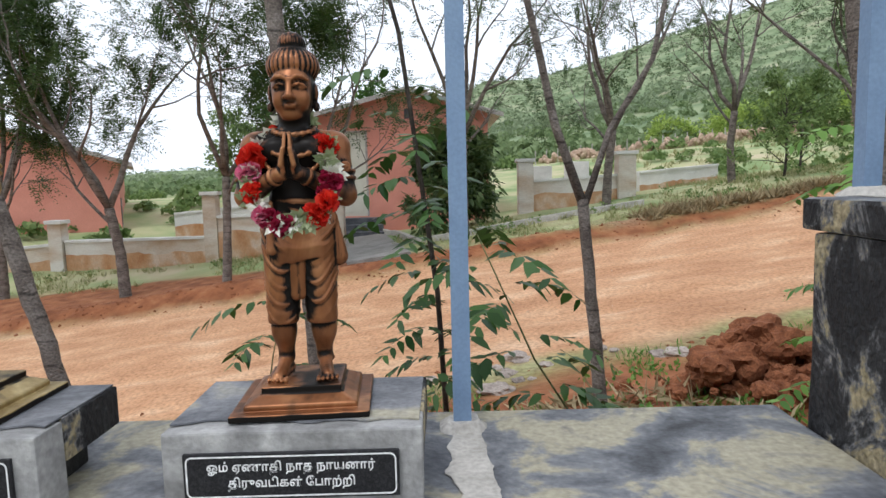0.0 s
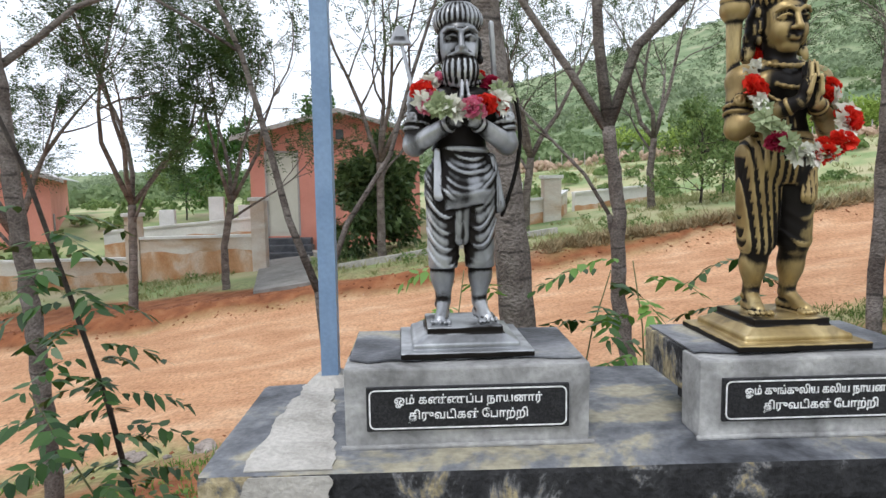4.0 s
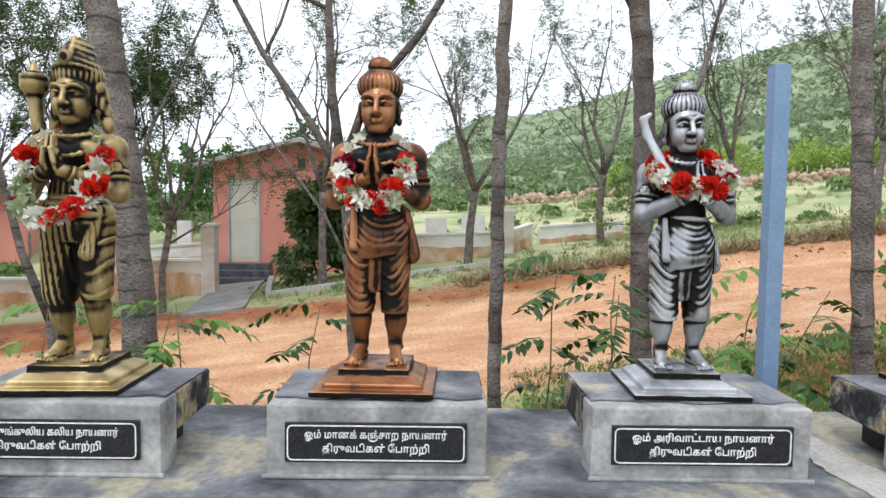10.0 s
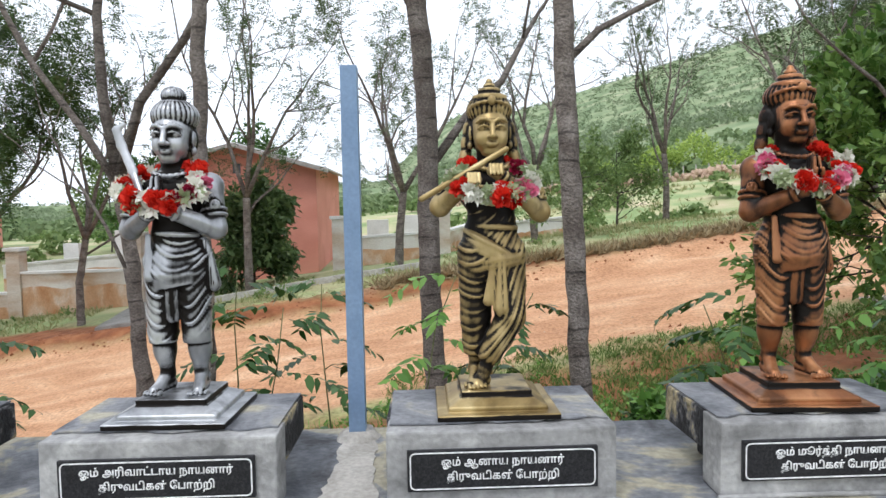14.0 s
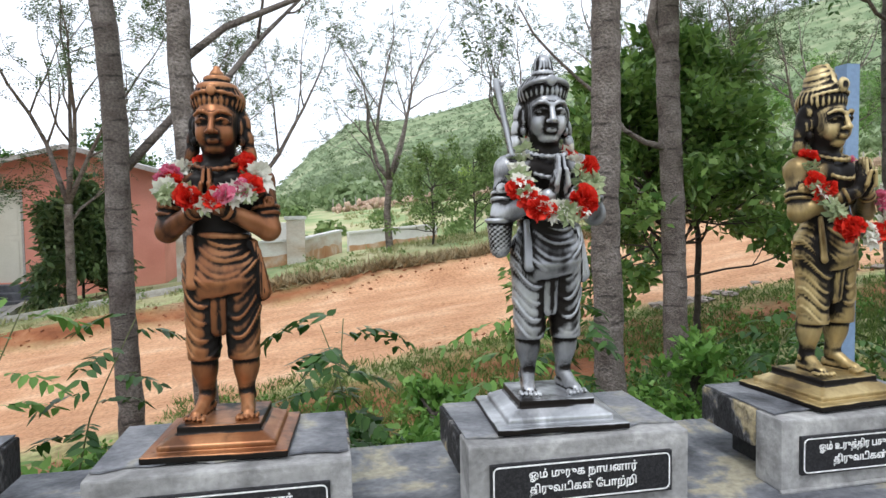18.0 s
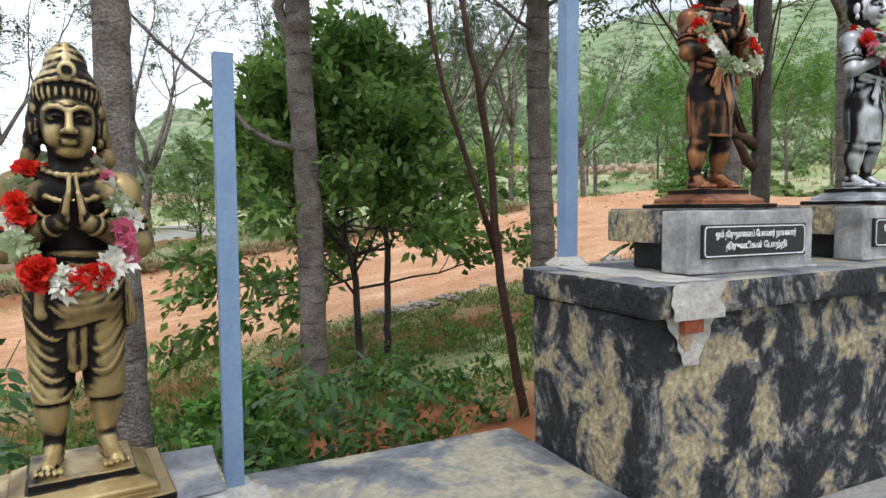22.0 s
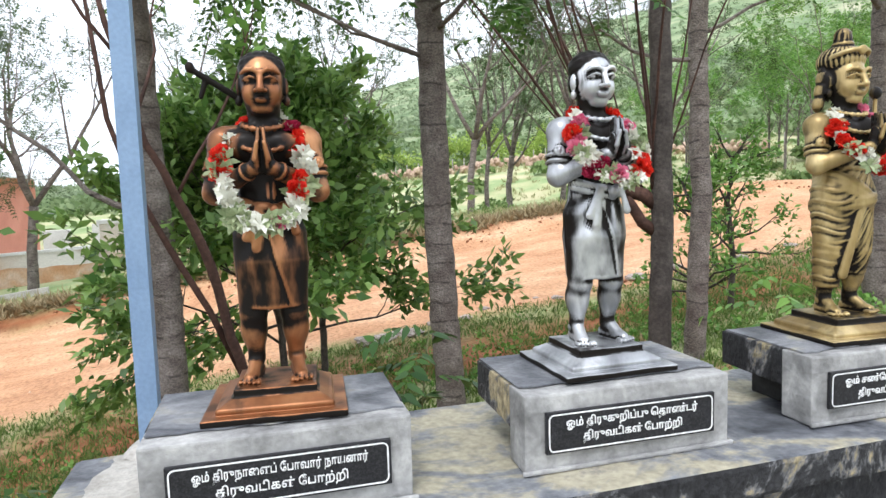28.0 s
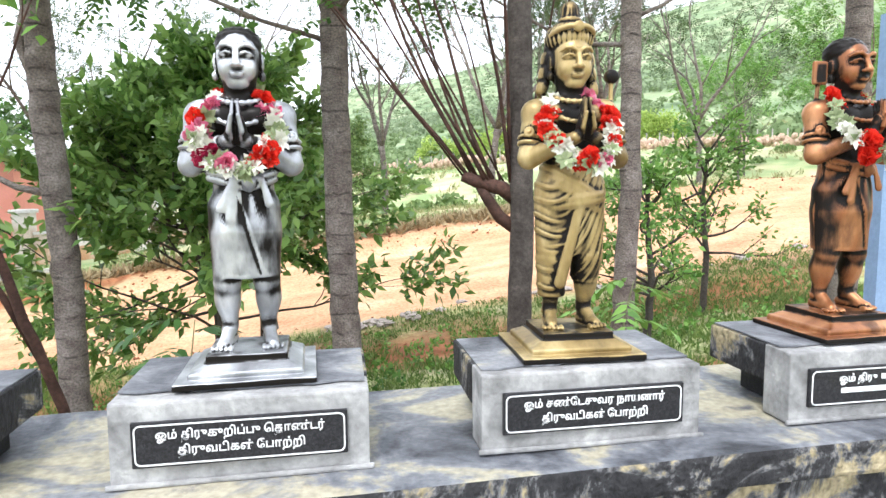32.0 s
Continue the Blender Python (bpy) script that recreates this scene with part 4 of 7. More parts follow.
verge_tree(1, -2.3, 2.45, (-0.5, 0.3), 4.6, 0.05, [(0.55, 40, 50, 1.6, 0.025), (0.75, 250, 40, 1.8, 0.03), (1, 320, 60, 1.8, 0.03), (0.85, 120, 50, 1.5, 0.02)])
verge_tree(2, 0.51, 1.53, (-0.4, 0.1), 3.6, 0.082, [(0.78, 265, 58, 2.0, 0.055), (1, 40, 65, 2.0, 0.06), (0.9, 160, 40, 1.4, 0.03)])
verge_tree(3, 1.44, 2.76, (-0.18, 0.1), 1.72, 0.05, [(0.99, 278, 79, 2.8, 0.04), (0.98, 275, 60, 2.5, 0.03), (1, 85, 70, 2.7, 0.037)])
verge_tree(4, 2.35, 1.53, (-0.03, 0.05), 4.2, 0.034, [(0.8, 60, 45, 1.4, 0.02), (1, 200, 60, 1.5, 0.025), (1, 320, 50, 1.5, 0.025)])
verge_tree(5, 3.45, 2.71, (-0.15, 0.05), 4.6, 0.07, [(0.42, 75, 56, 2.6, 0.034), (0.62, 285, 62, 1.9, 0.03), (0.9, 20, 55, 2.0, 0.04), (1, 200, 60, 1.8, 0.04)])
verge_tree(6, 4.12, 1.43, (-0.12, 0.12), 4.4, 0.048, [(0.5, 70, 40, 1.3, 0.02), (0.9, 300, 55, 1.7, 0.03), (1, 100, 60, 1.6, 0.03)])
verge_tree(7, 6.18, 1.73, (-0.05, 0.0), 5.0, 0.075, [(0.85, 290, 50, 1.7, 0.03), (1, 90, 60, 1.7, 0.03), (0.55, 300, 50, 1.5, 0.018)])
crooked = verge_tree(8, 7.29, 2.98, (-0.1, 0.05), 5.0, 0.085, [(0.49, 285, 66, 2.0, 0.042), (0.64, 215, 8, 0.8, 0.012), (0.66, 120, 5, 0.9, 0.012), (0.68, 300, 10, 0.9, 0.012), (0.62, 300, 62, 2.2, 0.06), (0.9, 100, 50, 1.8, 0.03), (1, 340, 60, 1.8, 0.04)])
verge_tree(9, 9.1, 2.74, (-0.15, 0.1), 5.4, 0.09, [(0.5, 260, 24, 1.2, 0.018), (0.53, 110, 24, 1.3, 0.018), (0.56, 180, 15, 0.9, 0.014), (0.6, 90, 45, 1.5, 0.025), (0.62, 290, 40, 1.5, 0.025), (0.9, 20, 50, 2.0, 0.04), (1, 230, 60, 2.0, 0.04)])
verge_tree(10, 11.0, 2.65, (0.1, 0.1), 5.0, 0.07, [(0.52, 280, 22, 1.3, 0.018), (0.56, 90, 22, 1.2, 0.016), (0.6, 60, 50, 1.6, 0.03), (0.8, 270, 45, 1.7, 0.03), (1, 150, 60, 1.8, 0.03)])
verge_tree(11, 12.9, 2.8, (0.1, 0.1), 5.0, 0.09, [(0.6, 270, 45, 1.8, 0.03), (0.85, 60, 45, 1.7, 0.03), (1, 330, 60, 1.8, 0.03)])

root = Vector(crooked.location)
part("limb", tube(bmesh.new(), [Vector(p) - root for p in ((7.24, 2.98, 1.98), (7.06, 2.98, 2.02), (6.9, 2.99, 2.11), (6.8, 3.0, 2.24), (6.7, 3.0, 2.36), (6.55, 3.0, 2.47), (6.36, 3.0, 2.63), (6.2, 3.02, 2.8), (6.1, 3.05, 3.0))], [0.028, 0.021, 0.018, 0.016, 0.015, 0.013, 0.011, 0.009, 0.006], 8), M_bark, crooked, smooth=True)

# slim tree with a dark V fork
zt = gz(-0.45, 2.55)
tree("tree", "slim dark tree forking into two thin upright stems", 90, [(-0.4, 2.55, zt), (-0.45, 2.57, zt + 0.7), (-0.52, 2.58, zt + 1.5)], [0.045, 0.038, 0.034],
     [(0.98, 285, 72, 2.6, 0.03), (0.96, 60, 66, 2.6, 0.022)], fern(0.04, 0.01, 0.25, 8, 2), bark=M_bark, group="trees behind the bench", kids=2, depth=1)
zt = gz(1.58, 2.8)
tree("tree", "thin bent sapling stem leaning on a thicker trunk", 91, [(1.62, 2.8, zt), (1.55, 2.8, zt + 0.8), (1.4, 2.78, zt + 1.7)], [0.026, 0.022, 0.018],
     [(1, 290, 65, 1.6, 0.014)], fern(0.04, 0.01, 0.25, 8, 2), group="trees behind the bench", kids=2, depth=1)

# pollarded tree with a bundle of upright shoots
M_redbark = surface("dark red-brown bark", [(0.3, (0.03, 0.015, 0.011)), (0.7, (0.085, 0.042, 0.03))], 9, 0.8, 0.5, 60, fine=0.3)
zt = gz(9.9, 1.47)
pollard = tree("tree", "pollarded tree with a bundle of dark upright shoots", 92, [(9.9, 1.47, zt), (9.92, 1.47, zt + 1.3), (9.9, 1.47, zt + 2.5), (10.0, 1.5, zt + 4.2)], [0.062, 0.055, 0.054, 0.045],
     [(0.62, 60, 62, 1.6, 0.04), (0.86, 280, 60, 1.2, 0.02), (1, 90, 60, 1.3, 0.03)],
     leafy(0.07, 0.014, 4, L_fresh), bark=M_barkdark, group="trees behind the bench", kids=2, depth=1, up=0.5)

rng = np.random.RandomState(61)
root = Vector(pollard.location)
part("stub", tube(bmesh.new(), [Vector(p) - root for p in ((9.92, 1.48, 1.93), (9.83, 1.5, 2.0), (9.72, 1.51, 2.03), (9.64, 1.51, 2.06))], [0.04, 0.036, 0.034, 0.026], 8), M_redbark, pollard, smooth=True)
part("stub", tube(bmesh.new(), [Vector(p) - root for p in ((9.92, 1.48, 1.79), (9.82, 1.5, 1.86), (9.76, 1.5, 1.95), (9.72, 1.51, 2.01))], [0.034, 0.03, 0.027, 0.02], 8), M_redbark, pollard, smooth=True)
shoot_tips = []
for k in range(15):
    t = k / 14
    p = Vector((9.65 + 0.3 * t, 1.5 + rng.uniform(-0.03, 0.03), 2.05 - 0.03 * t)) - root
    d = Vector((-0.75 + 0.75 * t + rng.uniform(-0.22, 0.22), rng.uniform(-0.25, 0.25), 1)).normalized()
    pts = [p]
    for j in range(7):
        d = (d + Vector((rng.normal(0.0, 0.1), rng.normal(0, 0.09), 0.1 if j < 3 else -0.02))).normalized()
        pts.append(pts[-1] + d * 0.24)
    part("shoot", tube(bmesh.new(), pts, list(np.linspace(rng.uniform(0.005, 0.011), 0.0025, 8)), 6), M_redbark, pollard, smooth=True)
    shoot_tips += [(np.array(pts[j]), np.array(d)) for j in (4, 5, 5, 6, 6, 7, 7)]
mesh_part("shoot_leaves", quad_mesh("shoot_leaves", pinnate(rng, np.array([a for a, _ in shoot_tips]), np.array([b for _, b in shoot_tips]) + rng.normal(0, 0.7, (len(shoot_tips), 3)), 0.3, 7, 0.06, 0.015)), L_deep, pollard)

# dark reddish slanting stems by the raised bench
red = tree("shrub_tree", "slender red-brown stem forking into thin leafy shoots", 93, [(8.05, 1.42, gz(8.05, 1.42)), (7.86, 1.35, 1.2), (7.72, 1.22, 1.88), (7.56, 1.1, 2.25), (7.45, 1.05, 2.75)], [0.027, 0.022, 0.018, 0.013, 0.009],
     [(0.62, 60, 62, 0.8, 0.008), (0.8, 20, 50, 0.9, 0.008), (0.9, 250, 45, 0.8, 0.008), (1, 320, 60, 0.9, 0.009)], leafy(0.075, 0.02, 5, L_fresh), bark=M_redbark, category="tree", kids=2, depth=1, up=0.4)
root = Vector(red.location)
part("limb", tube(bmesh.new(), [Vector(p) - root for p in ((7.83, 1.33, 1.32), (7.72, 1.3, 1.6), (7.6, 1.25, 1.85), (7.49, 1.22, 2.1), (7.42, 1.2, 2.35), (7.36, 1.2, 2.95))], [0.015, 0.014, 0.013, 0.011, 0.01, 0.006], 8), M_redbark, red, smooth=True)

# leafy young trees
def leafy_tree(x, y, h, w, seed, label, leaf, stems=3, name="leafy_tree", low=0.35, group="", rise=0, lean=0.0):
    z = gz(x, y)
    rng = np.random.RandomState(seed)
    limbs = []
    for j in range(stems * 6):
        h_ = rng.uniform(low, 1.0)
        limbs.append((h_, rng.uniform(0, 360), rng.uniform(rise, 55), w * rng.uniform(0.5, 0.8) * (1.15 - 0.6 * h_ if not lean else 1.45 - 1.15 * h_), 0.014))
    pts = [(x, y, z), (x + 0.03 + 0.15 * lean, y, z + h * 0.35), (x - 0.02 + 0.6 * lean, y + 0.02, z + h * 0.7), (x + lean, y, z + h)]
    return tree(name, label, seed, pts, [0.035, 0.03, 0.022, 0.01], limbs, leaf, bark=M_barkdark, kids=3, depth=1, up=0.1, group=group, ringed=False)


leafy_tree(8.05, 4.2, 2.35, 1.75, 300, "dense young tree with glossy deep green leaves", leafy(0.115, 0.028, 22, L_bush), 7, low=0.24, rise=-12, lean=-0.4)
leafy_tree(8.38, 4.35, 3.0, 1.3, 301, "dense young tree with glossy deep green leaves", leafy(0.115, 0.028, 15, L_bush), 6, low=0.3, rise=-5, lean=-0.12)
leafy_tree(-1.05, 15.3, 2.25, 1.35, 302, "round bush with long dark drooping leaves by the house", leafy(0.22, 0.042, 20, L_mango, 0.8, 0.6), 8, "garden_bush", 0.02, rise=-12)
leafy_tree(7.6, 15.2, 1.9, 1.6, 303, "wide green bush on the slope", leafy(0.13, 0.03, 9, L_shrub), 4, "bush", 0.1)
leafy_tree(9.3, 17.5, 2.4, 1.7, 304, "wide green bush on the slope", leafy(0.15, 0.03, 9, L_shrub), 4, "bush", 0.1)
leafy_tree(-7.4, 24.5, 3.6, 2.2, 305, "round dark green tree behind the houses", leafy(0.2, 0.05, 9, L_deep), 4, "round_tree", 0.15)
leafy_tree(-9.6, 25.5, 3.2, 2.2, 306, "round dark green tree behind the houses", leafy(0.2, 0.05, 9, L_shrub), 4, "round_tree", 0.15)
leafy_tree(-3.9, 29.0, 4.2, 2.6, 307, "round dark green tree behind the houses", leafy(0.22, 0.06, 9, L_deep), 4, "round_tree", 0.15)
leafy_tree(11.6, 3.4, 1.5, 0.8, 308, "airy light green shrub with small leaves", leafy(0.07, 0.018, 5, L_fresh), 3, "shrub", 0.2)
leafy_tree(12.6, 4.2, 1.6, 0.9, 309, "airy light green shrub with small leaves", leafy(0.07, 0.018, 5, L_fresh), 3, "shrub", 0.2)

# trees along the far side of the road
FAR = [(-8.2, 12.2, 0.13, 1.9), (-5.9, 11.9, 0.1, 2.2), (-4.2, 12.7, 0.09, 1.9), (-0.8, 13.9, 0.11, 2.3), (2.8, 14.6, 0.12, 1.9), (6.5, 15.8, 0.11, 1.9),
       (10.5, 16.7, 0.1, 2.0), (13.0, 14.25, 0.1, 1.9), (16.3, 20.0, 0.12, 2.2), (15.8, 14.0, 0.09, 2.2), (17.0, 17.2, 0.1, 2.0), (19.5, 15.5, 0.1, 2.1), (-11.5, 13.2, 0.12, 2.0), (14.6, 17.6, 0.08, 2.2)]
for k, (x, y, r, fork) in enumerate(FAR):
    rng = np.random.RandomState(500 + k)
    z = gz(x, y)
    a0 = rng.uniform(0, 360)
    dense = k in (0, 1, 12, 2)
    limbs = [(1, a0 + j * 95 + rng.uniform(-20, 20), rng.uniform(52, 76), rng.uniform(2.6, 3.6), r * 0.6) for j in range(4)] + [(0.8, a0 + 40, 45, 2.2, r * 0.35)]
    tree("roadside_tree", "roadside tree with forked upright limbs and thin feathery crown", 600 + k, [(x, y, z), (x + rng.normal(0, 0.05), y, z + fork * 0.5), (x + rng.normal(0, 0.1), y, z + fork)], [r, r * 0.85, r * 0.8], limbs,
         fern(0.085, 0.017, 0.5, 7, (9 if k != 2 else 4) if dense else (3 if k < 5 else 2), L_canopy if dense else L_fern), group="roadside trees", kids=3, depth=2, ringed=False)
rng = np.random.RandomState(77)
for k in range(18):
    x, y = rng.uniform(15, 34), rng.uniform(9.5, 26)
    if x < 14 + (y - 9) * 0.75:
        x += 9
    y = max(y, 12.2)
    z = gz(x, y)
    a0 = rng.uniform(0, 360)
    tree("sapling_tree", "thin upright young tree with sparse light leaves", 700 + k, [(x, y, z), (x, y, z + 1.2), (x + rng.normal(0, 0.1), y, z + 2.6)], [0.06, 0.05, 0.04],
         [(0.5 + 0.12 * j, a0 + j * 100, 60, 1.9, 0.025) for j in range(5)], fern(0.09, 0.022, 0.45, 6, 3, L_fresh), group="young trees up the slope", kids=2, depth=2, ringed=False)


M_stem = surface("green-brown sapling stem", [(0.35, (0.09, 0.1, 0.04)), (0.65, (0.15, 0.16, 0.07))], 20, 0.7, 0.2)


# saplings with toothed feather leaves at the back of the bench
def hex_leaves(q, rng):
    """Diamonds drawn out to rounder leaflets with six uneven corners and a bent midrib."""
    a, r, t, l = q[:, 0], q[:, 1], q[:, 2], q[:, 3]
    d, w = t - a, (r - l) / 2
    sag = np.stack([0 * d[:, 0], 0 * d[:, 0], -0.18 * np.linalg.norm(d, axis=1)], 1)
    j = lambda v: v * rng.uniform(0.75, 1.25, (len(q), 1))
    h = np.stack([a, a + 0.25 * d + j(0.9 * w), a + 0.62 * d + j(0.75 * w) + 0.4 * sag, t + sag, a + 0.62 * d - j(0.75 * w) + 0.4 * sag, a + 0.25 * d - j(0.9 * w)], 1)
    return mesh_from("leaves", h.reshape(-1, 3), np.arange(len(q) * 6).reshape(-1, 6))


def sapling(x, y, top, seed, lean=(0.0, 0.0), n=9, size=0.07, label="young sapling with toothed deep green feather leaves", thick=0.0065, upto=1.0, bark=None):
    rng = np.random.RandomState(seed)
    z = gz(x, y)
    th = thing("sapling", (x, y, z), label, "sapling", "saplings behind the bench")
    pts = [Vector((lean[0] * t * t * 1.3 + 0.05 * math.sin(4 * t + seed) * t + rng.normal(0, 0.012), lean[1] * t + 0.05 * math.sin(3.3 * t + 2 * seed) * t, (top - z) * t - 0.05 * (t == 0))) for t in np.linspace(0, 1, 7)]
    part("stem", tube(bmesh.new(), pts, list(np.linspace(thick, thick * 0.35, 7)), 6), bark or M_stem, th, smooth=True)
    P, D = [], []
    for k in range(n):
        t = (0.15 + 0.85 * k / (n - 1)) * upto
        i = min(int(t * 6), 5)
        p = pts[i].lerp(pts[i + 1], t * 6 - i)
        a = k * 2.4 + rng.uniform(-0.4, 0.4)
        P.append(p)
        D.append((math.cos(a), math.sin(a) * 0.8, 0.25))
    q = pinnate(rng, np.array(P), np.array(D), size * 4.6, 7, size * 1.2, size * 0.3, 0.8)
    mesh_part("leaves", hex_leaves(q, rng), L_fresh if seed % 4 == 3 else L_sap, th)
    return th


sapling(-1.39, 1.92, 2.6, 1, (-0.28, -0.8), 34, 0.078, "thin dark young tree with toothed deep green feather leaves", 0.017, 0.62, M_barkdark)
sapling(-0.83, 1.05, 0.64, 2, (-0.34, -0.28), 20, 0.072, "leaning sapling with toothed deep green feather leaves", 0.007)
for k, (x, y, top, lx) in enumerate(((0.72, 1.1, 1.0, 0.1), (1.0, 0.95, 1.05, -0.05), (1.35, 1.1, 1.02, 0.15), (2.5, 1.2, 1.25, 0.1), (2.75, 1.0, 1.1, 0.1),
                                     (3.35, 1.1, 1.2, 0.15), (3.6, 1.3, 1.1, 0.2), (4.55, 1.0, 1.1, 0.1), (4.75, 1.1, 1.05, -0.1), (5.35, 1.0, 1.05, 0.1), (5.6, 1.3, 1.1, 0.2), (6.6, 1.1, 1.0, 0.25), (3.0, 1.4, 1.15, -0.1),
                                     (0.2, 1.2, 1.0, 0.05), (-2.2, 1.1, 0.35, 0.1), (7.0, 1.2, 0.9, 0.2), (8.45, 0.9, 1.55, 0.1), (10.2, 1.0, 1.6, 0.1), (12.0, 1.2, 2.0, 0.1))):
    sapling(x, y, top, 10 + k, (lx, 0.05), 18, 0.062)


# grass, weeds and straw
def clump_cloud(name, label, pts, count, h, w, mat, seed, lean=0.5):
    """Blades in tufts round the given places."""
    rng = np.random.RandomState(seed)
    P = np.repeat(pts, count, 0) + np.concatenate([rng.normal(0, 0.06, (len(pts) * count, 2)), np.zeros((len(pts) * count, 1))], 1)
    d = unit(np.concatenate([rng.normal(0, lean, (len(P), 2)), np.ones((len(P), 1))], 1))
    w_ = unit(np.cross(d, rng.normal(0, 1, (len(P), 3))))
    k = rng.uniform(0.4, 1.2, (len(P), 1))
    m = P + d * h * k * 0.5
    q = np.stack([P - w_ * w * 0.6, P + w_ * w * 0.6, m + w_ * w * 0.5 + d * 0, P + d * h * k + rng.normal(0, 0.15, P.shape) * h], 1)
    return tagged(mesh_part(name, quad_mesh(name, q), mat), label, "grass", kind="stuff")


def scatter(n, x0, x1, y0, y1, seed, keep=None):
    rng = np.random.RandomState(seed)
    x, y = rng.uniform(x0, x1, n), rng.uniform(y0, y1, n)
    if keep is not None:
        ok = keep(x, y)
        x, y = x[ok], y[ok]
    return np.stack([x, y, ground_z(x, y) - 0.01], 1)


patchy = lambda s, t: (lambda x, y: wav(x, y, 1.4, s) + 0.4 * wav(x, y, 5, s + 1) > t)
def off_path(x, y):
    return (wav(x, y, 1.4, 36) + 0.4 * wav(x, y, 5, 37) > -0.1) & (y > 11.1 + 0.3 * np.clip(-x, 0, 7)) & ~((x > -4.75) & (x < -2.5) & (y < 16.7)) & ~((x < 6) & (y > 15.6))


clump_cloud("grass_verge", "short patchy grass in the verge", scatter(9500, 3.0, 16, 0.9, 6.2, 1, lambda x, y: wav(x, y, 1.4, 30) + 0.4 * wav(x, y, 5, 31) > 0.15 - 0.3 * np.clip(y - 1.6, 0, 1.5)), 9, 0.09, 0.006, L_verge, 1)
clump_cloud("grass_verge", "sparse weeds in red soil", scatter(1800, -6, 3.2, 0.75, 5.0, 2, patchy(33, 0.08)), 8, 0.1, 0.007, L_fresh, 2)
clump_cloud("grass_slope", "grass along the far verge", scatter(12000, -14, 26, 10.9, 24, 3, off_path), 7, 0.15, 0.012, L_grass, 3)
clump_cloud("dry_grass", "pale dry grass tufts on the bank edge", scatter(900, 2.5, 14, 10.7, 11.4, 4), 14, 0.26, 0.012, L_dry, 4, 0.9)
clump_cloud("field_grass", "tall uneven grass over the field", scatter(16000, -12, 62, 12.5, 50, 6, lambda x, y: off_path(x, y) & ((y > 17) | (x > 17)) & patchy(50, -0.1)(x, y)), 5, 0.3, 0.035, L_grass, 6)
clump_cloud("straw", "dry straw lying on red soil", scatter(70, -0.8, 0.6, 1.6, 3.4, 5), 10, 0.28, 0.005, L_dry, 5, 3.0)


def weeds(name, label, pts, mat, seed, ll, lw, per=14, h=0.12):
    rng = np.random.RandomState(seed)
    P = pts + np.stack([0 * pts[:, 0], 0 * pts[:, 0], rng.uniform(0.2, 1, len(pts)) * h], 1)
    q = broad(rng, P, np.tile([0, 0, 0.6], (len(P), 1)), ll, lw, per, 0.9, 0.0)
    return tagged(mesh_part(name, quad_mesh(name, q), mat), label, "weeds", kind="stuff")


weeds("low_weeds", "low leafy green weeds behind the bench", scatter(1500, 2.6, 9.5, 0.8, 3.2, 11, patchy(40, 0.0)), L_deep, 11, 0.05, 0.016, 14, 0.2)
weeds("low_weeds", "fresh green weeds behind the bench", scatter(1100, 2.6, 15, 0.8, 5.6, 12, patchy(42, 0.1)), L_fresh, 12, 0.045, 0.016, 12, 0.15)
for k, (x, y) in enumerate(((2.9, 1.25), (3.7, 1.6), (4.6, 1.3), (5.5, 1.3), (3.2, 1.1), (3.45, 1.4), (4.2, 1.15), (4.9, 1.0), (5.15, 1.5), (5.85, 1.1), (6.6, 1.6), (2.45, 1.3), (4.7, 1.7), (0.9, 1.3))):
    leafy_tree(x, y, 0.33 + 0.09 * (k % 3), 0.32, 800 + k, "low bushy weed with fresh green leaves", leafy(0.065, 0.018, 7, L_sap if k % 3 == 0 else L_fresh), 2, "weed_bush", 0.1, "weed bushes behind the bench")
weeds("low_weeds", "weeds along the far bank", scatter(900, -12, 22, 11.6, 15, 13, lambda x, y: off_path(x, y) & patchy(44, 0.12)(x, y)), L_shrub, 13, 0.07, 0.024, 14, 0.2)
weeds("low_weeds", "scattered weeds in red soil", scatter(260, -5, 2.6, 0.8, 4.2, 14, patchy(46, 0.05)), L_fresh, 14, 0.05, 0.018, 10, 0.08)


M_gravel = surface("tan road gravel", [(0.3, (0.34, 0.2, 0.12)), (0.65, (0.55, 0.38, 0.27))], 30, 0.95, 0.3)


# red clods, kerb stones
def rock(name, x, y, r, seed, mat, label, category, group, flat=0.7, lift=0.0):
    bm = bmesh.new()
    bmesh.ops.create_icosphere(bm, subdivisions=3, radius=1)
    for v in bm.verts:
        n = noise.noise(v.co * 1.3 + Vector((seed, 0, 0))) * 0.5 + noise.noise(v.co * 4 + Vector((0, seed, 0))) * 0.25 + noise.noise(v.co * 10 + Vector((seed, seed, 0))) * 0.14
        v.co = Vector((v.co.x, v.co.y, v.co.z * flat)) * (1 + n) * r
    ob = part(name, bm, mat)
    ob.location = (x, y, gz(x, y) + r * flat * 0.25 + lift)
    ob.rotation_euler = (0, 0, seed * 1.7)
    return tagged(ob, label, category, group)


rng = np.random.RandomState(5)
for k in range(170):
    a, d = rng.uniform(0, 6.28), abs(rng.normal(0, 0.4))
    rock("earth_clod", 0.82 + d * math.cos(a) * 1.25, 3.0 + d * math.sin(a), (0.025 + 0.1 * rng.uniform(0, 1) ** 2) * (1.3 - 0.5 * min(d, 1)), k, M_clod, "lump of dug red earth", "clod", "heap of red earth", 0.8, max(0.0, 0.42 - 0.5 * d) * rng.uniform(0.2, 1))
